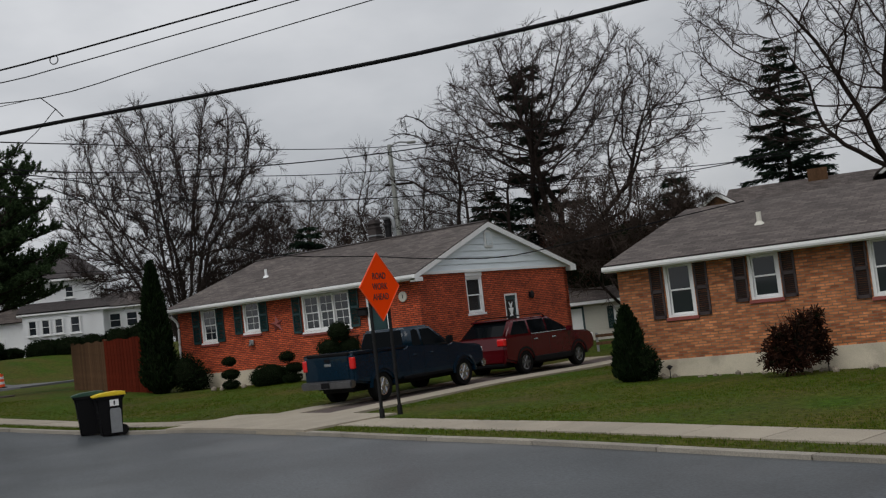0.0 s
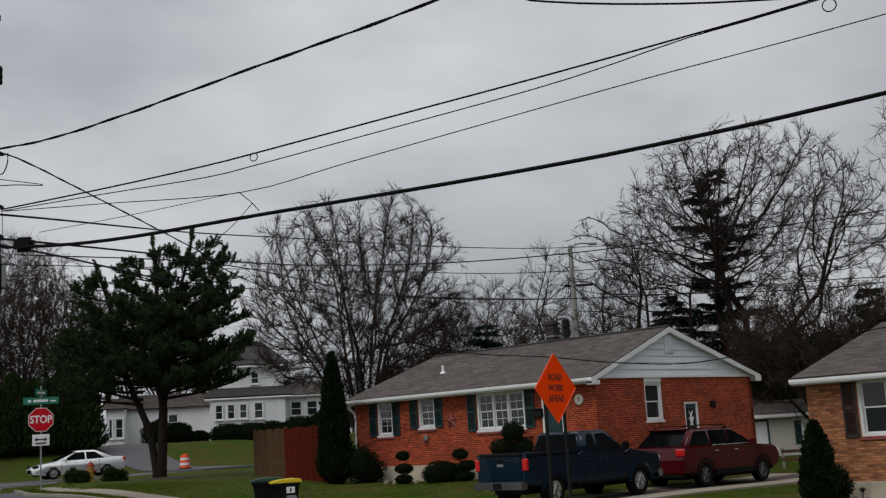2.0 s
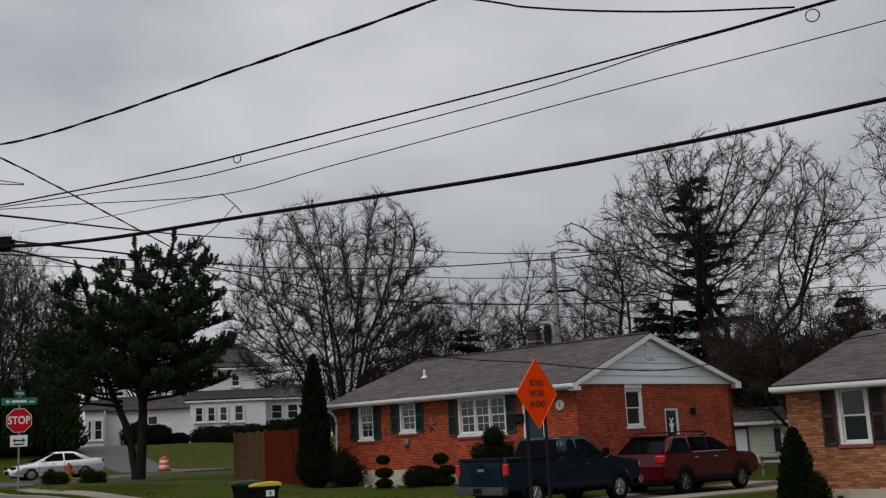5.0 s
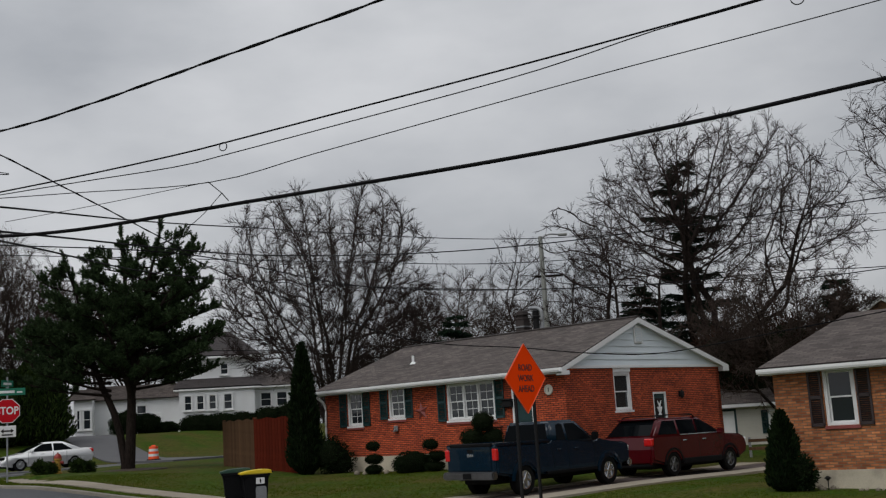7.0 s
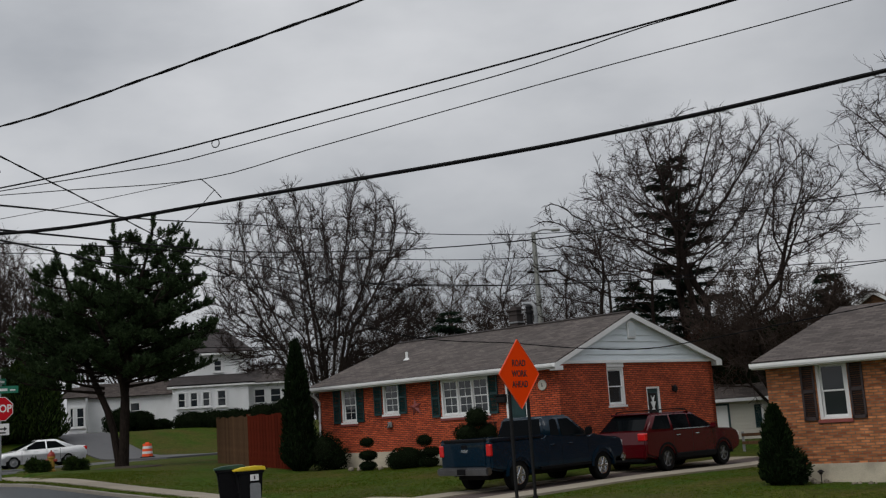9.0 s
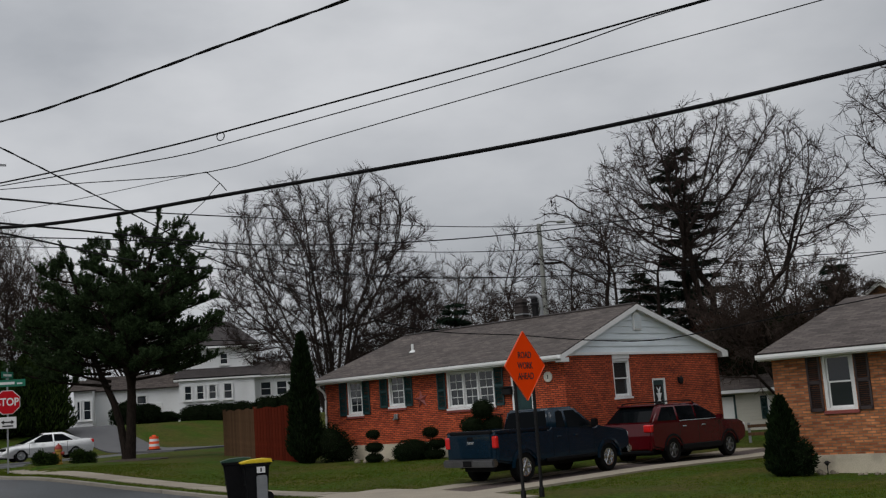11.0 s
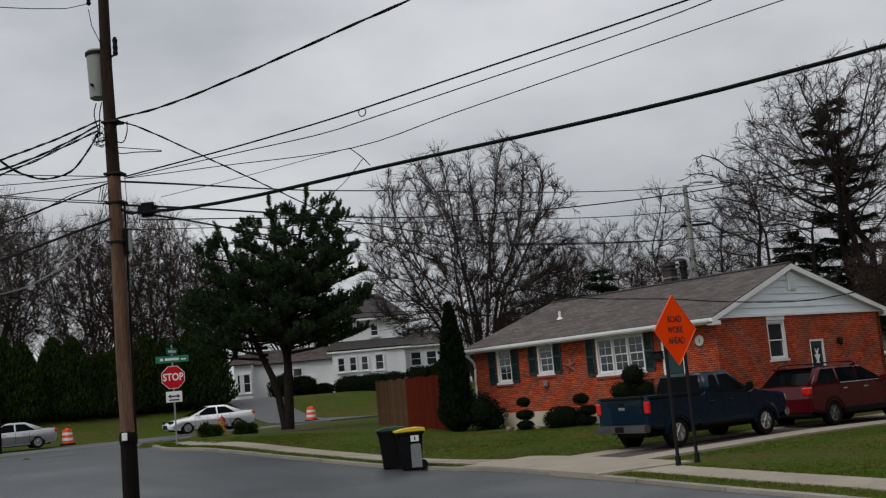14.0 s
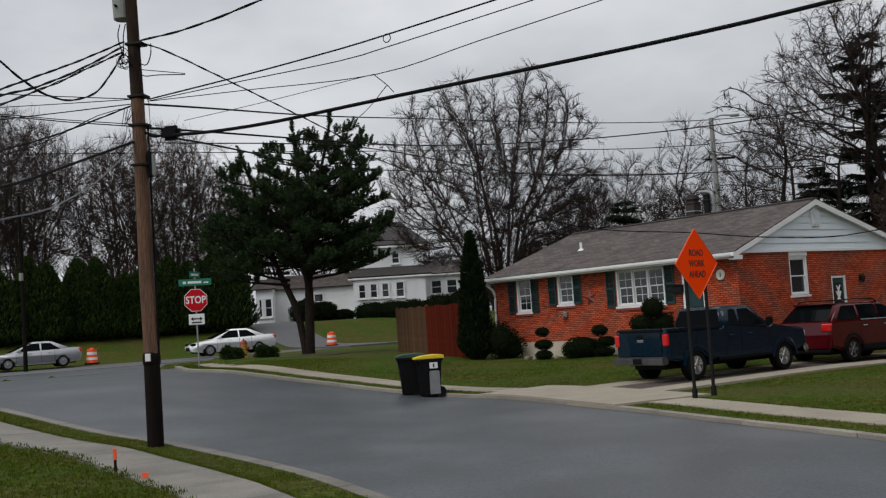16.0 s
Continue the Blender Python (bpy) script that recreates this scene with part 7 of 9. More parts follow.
for x0, x1 in ((-0.33, -0.2), (-0.22, -0.19)):
    cable([(POLE.x + x0, POLE.y + 0.05, 8.12), (POLE.x + x0 + 0.02, POLE.y - 0.1, 7.85), (POLE.x + x1, POLE.y - 0.15, 7.45)], 0.011, "black lead from the transformer", step=0.1, name="tap_wire")
cable([(POLE.x + 0.38, POLE.y - 0.2, 7.62), (POLE.x + 0.37, POLE.y - 0.2, 7.42), (POLE.x + 0.27, POLE.y - 0.17, 7.24), (POLE.x + 0.12, POLE.y - 0.15, 7.3), (POLE.x + 0.05, POLE.y - 0.13, 7.55)], 0.011, "black drip loop on the pole", step=0.06, name="tap_wire")
cable([(POLE.x + 0.05, POLE.y - 0.13, 7.22), (POLE.x + 0.18, POLE.y - 0.15, 7.04), (POLE.x + 0.45, POLE.y - 0.05, 7.05), (POLE.x + 0.78, POLE.y + 0.4, 7.12)], 0.010, "black drip loop on the pole", step=0.08, name="tap_wire")
cable([(POLE.x + 0.05, POLE.y - 0.13, 7.18), (POLE.x + 0.35, POLE.y - 0.1, 7.13), (POLE.x + 0.78, POLE.y + 0.4, 7.14)], 0.008, "black tap wire on the pole", step=0.1, name="tap_wire")
cable([(POLE.x + 0.26, POLE.y - 0.15, 6.55), (POLE.x + 0.27, POLE.y - 0.15, 6.1), (POLE.x + 0.25, POLE.y - 0.13, 5.55)], 0.006, "thin wire down the pole", step=0.1, name="tap_wire")
for k in range(3):
    cable([(POLE.x - 0.1 - 0.06 * k, POLE.y - 0.16, 6.45), (POLE.x - 0.16 - 0.05 * k, POLE.y - 0.18, 6.22 - 0.05 * k), (POLE.x - 0.05, POLE.y - 0.16, 6.36)], 0.007, "small black drip loop on the pole", step=0.05, name="tap_wire")


def board_fence():
    f = thing("board_fence", Matrix.Identity(4), "tall closed board fence, weathered tan and red-stained", "fence")
    for (x0, y0), (x1, y1), mt, n in (((-9.45, 45.02), (-7.78, 42.8), FENCE_TAN, 19), ((-7.78, 42.8), (-5.9, 42.0), FENCE_RED, 15)):
        a = math.atan2(y1 - y0, x1 - x0)
        L_ = math.hypot(x1 - x0, y1 - y0)
        for i in range(n):
            t = (i + 0.5) / n
            x, y = x0 + (x1 - x0) * t, y0 + (y1 - y0) * t
            zb = lawn_level(x, y)
            w = L_ / n * 0.47
            o = part("board", box((-w, -0.012, -0.1), (w, 0.012, 2.72 + 0.03 * math.sin(i * 5.1) - zb), 0.004), mt, f)
            o.matrix_local = Matrix.Translation((x, y, zb)) @ Matrix.Rotation(a, 4, "Z")
        for t in (0.0, 1.0):
            x, y = x0 + (x1 - x0) * t, y0 + (y1 - y0) * t
            o = part("post", box((-0.05, 0.02, -0.2), (0.05, 0.12, 2.78 - lawn_level(x, y)), 0.006), mt, f)
            o.matrix_local = Matrix.Translation((x, y, lawn_level(x, y))) @ Matrix.Rotation(a, 4, "Z")
        for z in (1.3, 2.4):
            o = part("rail", box((0, 0.013, -0.04), (L_, 0.05, 0.04)), mt, f)
            o.matrix_local = Matrix.Translation((x0, y0, z)) @ Matrix.Rotation(a, 4, "Z")


board_fence()


def rail_fence():
    """A low weathered rail at the end of the driveway."""
    f = thing("rail_fence", pose(11.3, 42.6, 0, 0, 0, -20), "low weathered rail fence at the end of the driveway", "fence")
    z = lawn_level(11.3, 42.6)
    for x in (0.0, 0.9, 1.8):
        part("post", box((x - 0.05, -0.05, z - 0.2), (x + 0.05, 0.05, z + 0.75), 0.008), CREAM_SIDING if x == 0.9 else STEEL, f)
    for h in (0.32, 0.62):
        part("rail", box((-0.05, -0.075, z + h - 0.06), (1.9, -0.052, z + h + 0.06), 0.006), FENCE_TAN, f)


rail_fence()
# ---------------------------------------------------------------- trees and shrubs


class Tubes:
    """Collects tapered limbs into one mesh."""

    def __init__(self):
        self.v, self.f = [], []

    def limb(self, pts, r0, r1, n):
        base = len(self.v)
        m = len(pts)
        for i, p in enumerate(pts):
            d = pts[min(i + 1, m - 1)] - pts[max(i - 1, 0)]
            d = d.normalized() if d.length > 1e-6 else Vector((0, 0, 1))
            s = d.cross(Vector((0.31, 0.17, 0.93)))
            s = s.normalized() if s.length > 1e-3 else Vector((1, 0, 0))
            u = s.cross(d)
            r = r0 + (r1 - r0) * i / (m - 1)
            for k in range(n):
                a = 6.2832 * k / n
                self.v.append(tuple(p + (s * math.cos(a) + u * math.sin(a)) * r))
        for i in range(m - 1):
            for k in range(n):
                a, b = base + i * n + k, base + i * n + (k + 1) % n
                self.f.append((a, b, b + n, a + n))


def grow(rng, thick, thin, p, d, length, r, level, spec):
    """One limb and all that springs from it. spec: per level (count, angle, length share, bend, lift);
    crown: the rounded body (centre, radii) that the twigs keep within."""
    count, angle, share, bend, lift = spec["levels"][level]
    n = max(3, min(9, int(length / spec.get("seg", 0.7))))
    pts, dirs = [p.copy()], [d.copy()]
    env, ragged = spec.get("crown"), rng.uniform(0.8, 1.12)
    for i in range(n):
        if env and not level and ((p.x - env[0]) / env[3]) ** 2 + ((p.y - env[1]) / env[4]) ** 2 + ((p.z - env[2]) / env[5]) ** 2 > 0.86 and p.z > env[2]:
            break
        d = (d + Vector((rng.gauss(0, bend), rng.gauss(0, bend), rng.gauss(0, bend) + lift))).normalized()
        p = p + d * (length / n)
        if env and level and ((p.x - env[0]) / env[3]) ** 2 + ((p.y - env[1]) / env[4]) ** 2 + ((p.z - env[2]) / env[5]) ** 2 > ragged:
            break
        pts.append(p.copy())
        dirs.append(d.copy())
    n = len(pts) - 1
    if n < 1:
        return
    last = level == len(spec["levels"]) - 1
    rt = max(spec["twig"], r * (0.5 if last else 0.1 if env and level == 0 else 0.3))
    (thick if r > 0.05 else thin).limb(pts, r, rt, 9 if r > 0.15 else 6 if r > 0.05 else 4 if r > 0.02 else 3)
    if last:
        return
    for i in range(count):
        t = spec["from"][level] + (1 - spec["from"][level]) * (i + rng.random()) / count
        k = min(n - 1, int(t * n))
        q = pts[k].lerp(pts[k + 1], t * n - k)
        dd = dirs[k]
        side = dd.orthogonal().normalized()
        side.rotate(Matrix.Rotation(rng.uniform(0, 6.2832), 3, dd))
        a = radians(angle) * rng.uniform(0.6, 1.35)
        nd = (dd * math.cos(a) + side * math.sin(a)).normalized()
        rr = max(spec["twig"], (r + (rt - r) * t) * rng.uniform(0.45, 0.7))
        grow(rng, thick, thin, q, nd, length * share * rng.uniform(0.65, 1.25) * (1.15 - 0.5 * t), rr, level + 1, spec)


def bare_tree(x, y, z, seed, spec, stems, label, bark=None, twig=None, group=""):
    """A leafless tree; stems: (lean x, lean y, length, radius) of the limbs that leave the trunk's fork."""
    rng = random.Random(seed)
    thick, thin = Tubes(), Tubes()
    h, r = spec["trunk"]
    top = Vector((0, 0, h))
    thick.limb([Vector((0, 0, -0.3)), Vector((0, 0, 0.3)), Vector((0.02 * h, 0, h * 0.6)), top], r * 1.25, r * 0.85, 10)
    for lx, ly, ln, rr in stems:
        grow(rng, thick, thin, top * rng.uniform(0.75, 1.0), Vector((lx, ly, 1)).normalized(), ln, rr, 0, spec)
    t = thing("tree", Matrix.Translation((x, y, z)), label, "tree", group)
    mesh_object("trunk", thick.v, thick.f, bark or BARK, t)
    mesh_object("crown", thin.v, thin.f, twig or TWIG, t, "bare twigs")
    return t


class Leaves:
    def __init__(self):
        self.v, self.f = [], []

    def blade(self, p, d, length, width):
        s = d.cross(Vector((random.gauss(0, 1), random.gauss(0, 1), random.gauss(0, 1))))
        s = s.normalized() * width if s.length > 1e-4 else Vector((width, 0, 0))
        k = len(self.v)
        q = p + d * length
        self.v += [tuple(p - s * 0.5), tuple(p + s * 0.5), tuple(q + s * 0.35), tuple(q - s * 0.35)]
        self.f.append((k, k + 1, k + 2, k + 3))


def shrub(name, x, y, z, shapes, count, leaf, width, mat, label, category="shrub", up=0.3, fill=0.82, lump=0.32):
    """A leafy plant: blobs (dx, dy, dz, rx, ry, rz) filled with small leaf pieces round a dark core; the outline is broken."""
    lv = Leaves()
    core = bmesh.new()
    total = sum(s[3] * s[4] + s[4] * s[5] + s[3] * s[5] for s in shapes)
    for dx, dy, dz, rx, ry, rz in shapes:
        k = (rx * ry + ry * rz + rx * rz) / total
        bmesh.ops.create_icosphere(core, subdivisions=2, radius=1, matrix=Matrix.Translation((dx, dy, dz)) @ Matrix.Diagonal((rx * fill, ry * fill, rz * fill, 1)))
        for _ in range(int(count * k)):
            v = Vector((random.gauss(0, 1), random.gauss(0, 1), random.gauss(0, 1))).normalized()
            w = 1 + lump * noise.noise(Vector((v.x * 2.3 + x, v.y * 2.3 + y, v.z * 2.3 + dz)))
            q = v * random.uniform(fill - 0.05, 1.0) * w
            p = Vector((dx + q.x * rx, dy + q.y * ry, dz + q.z * rz))
            if p.z < 0:
                continue
            d = (v + Vector((random.gauss(0, 0.6), random.gauss(0, 0.6), random.gauss(0, 0.6) + up))).normalized()
            lv.blade(p, d, leaf * random.uniform(0.6, 1.3), width)
    for v in core.verts:
        v.co += v.co.normalized() * 0.06 * noise.noise(v.co * 3)
    t = thing(name, Matrix.Translation((x, y, z)), label, category)
    # added body that stands in for the shade between the leaves
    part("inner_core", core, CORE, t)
    mesh_object("foliage", lv.v, lv.f, mat, t)
    return t


def column_evergreen(x, y, z, h, r, label, count=2600, taper=0.5, leaf=0.16, mat=None, category="arborvitae", group=""):
    """A dense narrow evergreen, widest low down, pointed or blunt, with upright sprays."""
    lv = Leaves()
    prof = lambda t: r * (smooth01(t * 5 + 0.35)) * (1 - t ** (1.0 + 1.6 * taper)) ** 0.75
    for _ in range(count):
        t = random.random() ** 1.15
        a = random.uniform(0, 6.2832)
        rr = prof(t) * random.uniform(0.8, 1.05) * (1 + 0.22 * noise.noise(Vector((math.cos(a) * 1.6 + x, math.sin(a) * 1.6 + y, t * h * 0.9))))
        p = Vector((rr * math.cos(a), rr * math.sin(a), t * h))
        d = Vector((math.cos(a) * 0.5 + random.gauss(0, 0.35), math.sin(a) * 0.5 + random.gauss(0, 0.35), 1.0)).normalized()
        lv.blade(p, d, leaf * random.uniform(0.6, 1.5), leaf * 0.45)
    t = thing("evergreen", Matrix.Translation((x, y, z)), label, category, group)
    # added dark body for the shade behind the sprays
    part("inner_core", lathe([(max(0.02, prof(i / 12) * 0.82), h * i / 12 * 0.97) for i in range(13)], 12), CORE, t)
    mesh_object("foliage", lv.v, lv.f, mat or ARBOR_LEAF, t)
    return t


def conifer(x, y, z, h, r, label, whorls, per, droop, dens, mat, z_from=0.12, ragged=0.2, size=0.16, width=0.03, seed=1, power=0.8):
    """A spruce or fir: a straight trunk, tiers of drooping branches, needles along them."""
    rng = random.Random(seed)
    tb, lv = Tubes(), Leaves()
    tb.limb([Vector((0, 0, -0.3)), Vector((0, 0, h * 0.5)), Vector((0, 0, h))], 0.028 * h * 0.6, 0.015, 8)
    for i in range(whorls):
        t = z_from + (1 - z_from) * (i + rng.random() * 0.6) / whorls
        L_ = r * (1 - t) ** power * 1.02 / (1 - z_from) ** power * (1 if power > 0.6 else rng.uniform(0.55, 1.15)) + 0.15
        for k in range(per):
            a = rng.uniform(0, 6.2832)
            ln = L_ * rng.uniform(1 - ragged * 1.6, 1 + ragged)
            d = Vector((math.cos(a), math.sin(a), rng.uniform(-0.05, 0.25)))
            p = Vector((0, 0, t * h))
            pts = [p.copy()]
            nseg = 5
            for j in range(nseg):
                d = (d + Vector((rng.gauss(0, 0.06), rng.gauss(0, 0.06), -droop * (1 if j < 3 else -0.5)))).normalized()
                p = p + d * ln / nseg
                pts.append(p.copy())
            tb.limb(pts, 0.012 + 0.012 * ln, 0.008, 4)
            for j in range(nseg):
                for _ in range(int(dens * ln / nseg * (0.5 + 0.25 * j))):
                    q = pts[j].lerp(pts[j + 1], rng.random())
                    e = (pts[j + 1] - pts[j]).normalized()
                    s = Vector((-e.y, e.x, 0)) * rng.choice((-1, 1))
                    dd = (e * 0.7 + s * rng.uniform(0.2, 1) + Vector((0, 0, rng.uniform(-0.7, 0.1)))).normalized()
                    ql = q + dd * rng.uniform(0, 0.1) * ln
                    lv.blade(ql, dd, size * rng.uniform(0.7, 1.6), width)
    t = thing("tree", Matrix.Translation((x, y, z)), label, "conifer")
    mesh_object("trunk", tb.v, tb.f, BARK, t)
    mesh_object("crown", lv.v, lv.f, mat, t, "dark green needles")
    return t


def colonize(seed, starts, goals, step, kill, reach, wander, rise, keep_on, tries=150):
    """Branch paths that grow from the start paths towards goal points, as limbs share out a crown's light.
    Gives the nodes and each one's parent."""
    g = np.random.default_rng(seed)
    nodes, parent = [], []
    for path in starts:
        for i, p in enumerate(path):
            nodes.append(tuple(p))
            parent.append(-1 if i == 0 and not parent else 0 if i == 0 else len(nodes) - 2)
    goals = np.array(goals)
    pos = np.array(nodes)
    heading = np.array([pos[i] - pos[max(p, 0)] for i, p in enumerate(parent)])
    heading /= np.linalg.norm(heading, axis=1)[:, None] + 1e-9
    young = np.zeros(len(pos), int)
    near, dist = np.zeros(len(goals), int), np.full(len(goals), 1e9)

    def refresh(first):
        for a in range(first, len(pos), 400):
            d = np.linalg.norm(goals[:, None, :] - pos[None, a:a + 400, :], axis=2)
            k = d.argmin(1)
            m = d[np.arange(len(goals)), k]
            hit = m < dist
            near[hit], dist[hit] = k[hit] + a, m[hit]
    refresh(0)
    for _ in range(tries):
        live = (dist < reach) & (young[near] < 3)
        if not live.any():
            break
        who, inv = np.unique(near[live], return_inverse=True)
        d = goals[live] - pos[near[live]]
        d /= np.linalg.norm(d, axis=1)[:, None] + 1e-9
        s = np.zeros((len(who), 3))
        np.add.at(s, inv, d)
        s /= np.linalg.norm(s, axis=1)[:, None] + 1e-9
        s += g.normal(0, wander, s.shape) + np.array((0, 0, rise)) + heading[who] * keep_on
        s /= np.linalg.norm(s, axis=1)[:, None] + 1e-9
        first = len(pos)
        pos = np.vstack([pos, pos[who] + s * step])
        heading = np.vstack([heading, s])
        young[who] += 1
        young = np.concatenate([young, np.zeros(len(who), int)])
        parent += list(who)
        refresh(first)
        keep = dist > kill
        goals, near, dist = goals[keep], near[keep], dist[keep]
        if not len(goals):
            break
    return pos, parent


def crowned_tree(x, y, z, seed, starts, goals, label, step=0.5, kill=0.55, reach=30.0, wander=0.15, rise=0.03, tip=0.011, power=2.25,
                 twigs=3, twig_len=0.6, spread=0.7, fan=0.2, bark=None, twig=None, group="", stout=1.0, keep_on=0.4, bushy=12):
    """A leafless tree whose limbs fill a crown, thick below and fine above, with a haze of twigs at the ends."""
    rng = random.Random(seed)
    pos, parent = colonize(seed, starts, goals, step, kill, reach, wander, rise, keep_on)
    n = len(pos)
    kids = [[] for _ in range(n)]
    for i in range(1, n):
        kids[parent[i]].append(i)
    load = [0.0] * n
    for i in range(n - 1, -1, -1):
        if not kids[i]:
            load[i] = 1.0
        if i:
            load[parent[i]] += load[i]
    rad = [tip * l ** (1 / power) * stout for l in load]
    P = [Vector(p) for p in pos]
    thick, thin = Tubes(), Tubes()

    def tube_run(run):
        """A limb with its own thickness at every joint."""
        big = rad[run[min(1, len(run) - 1)]]
        t = thick if big > 0.05 else thin
        k = 9 if big > 0.15 else 6 if big > 0.05 else 4 if big > 0.025 else 3
        base, m = len(t.v), len(run)
        for i, j in enumerate(run):
            d = P[run[min(i + 1, m - 1)]] - P[run[max(i - 1, 0)]]
            d = d.normalized() if d.length > 1e-6 else Vector((0, 0, 1))
            s = d.cross(Vector((0.31, 0.17, 0.93)))
            s = s.normalized() if s.length > 1e-3 else Vector((1, 0, 0))
            u = s.cross(d)
            r = min(rad[j], big * 1.05)
            for c in range(k):
                a = 6.2832 * c / k
                t.v.append(tuple(P[j] + (s * math.cos(a) + u * math.sin(a)) * r))
        for i in range(m - 1):
            for c in range(k):
                a, b = base + i * k + c, base + i * k + (c + 1) % k
                t.f.append((a, b, b + k, a + k))

    todo = [[0]]
    while todo:
        run = todo.pop()
        i = run[-1]
        while kids[i]:
            order = sorted(kids[i], key=lambda j: -load[j])
            todo += [[i, j] for j in order[1:]]
            i = order[0]
            run.append(i)
            if len(run) > 4 and rad[run[1]] > 0.05 > rad[i]:
                todo.append([run[-1]])
                break
        if len(run) > 1:
            tube_run(run)
    stray = lambda k: Vector((rng.gauss(0, k), rng.gauss(0, k), rng.gauss(0, k)))
    for i in range(1, n):
        if load[i] < bushy:
            d = (P[i] - P[parent[i]]).normalized()
            for _ in range(twigs):
                e = (d + stray(spread) + Vector((0, 0, fan))).normalized()
                ln = twig_len * rng.uniform(0.45, 1.3)
                q = P[i].lerp(P[parent[i]], rng.random())
                w = q + e * ln * 0.5
                u = (e + stray(0.25)).normalized()
                thin.limb([q, w, w + u * ln * 0.5], tip * 0.8, tip * 0.45, 3)
                for _ in range(2):
                    h = q.lerp(w, rng.uniform(0.3, 1.0))
                    thin.limb([h, h + (u + stray(spread * 0.7) + Vector((0, 0, fan * 0.5))).normalized() * ln * rng.uniform(0.3, 0.6)], tip * 0.55, tip * 0.4, 3)
    t = thing("tree", Matrix.Translation((x, y, z)), label, "tree", group)
    mesh_object("trunk", thick.v, thick.f, bark or BARK, t)
    mesh_object("crown", thin.v, thin.f, twig or TWIG, t, "bare twigs")
    return t


def crown_goals(seed, count, bodies, floor=lambda x, y: 0.0):
    """Goal points inside rounded bodies (centre, radii), fewer towards the heart, above a lower limit."""
    g = random.Random(seed)
    out, size = [], [b[3] * b[4] * b[5] for b in bodies]
    while len(out) < count:
        b = g.choices(bodies, size)[0]
        v = Vector((g.gauss(0, 1), g.gauss(0, 1), g.gauss(0, 1))).normalized() * g.random() ** 0.27
        p = (b[0] + v.x * b[3], b[1] + v.y * b[4], b[2] + v.z * b[5])
        if p[2] > floor(p[0], p[1]):
            out.append(p)
    return out


def crooked(seed, p, d, ln, n, bend, lift=0.0):
    """A wandering start path for a limb."""
    g = random.Random(seed)
    p, d, out = Vector(p), Vector(d).normalized(), [tuple(p)]
    for _ in range(n):
        d = (d + Vector((g.gauss(0, bend), g.gauss(0, bend), g.gauss(0, bend) + lift))).normalized()
        p = p + d * ln / n
        out.append(tuple(p))
    return out


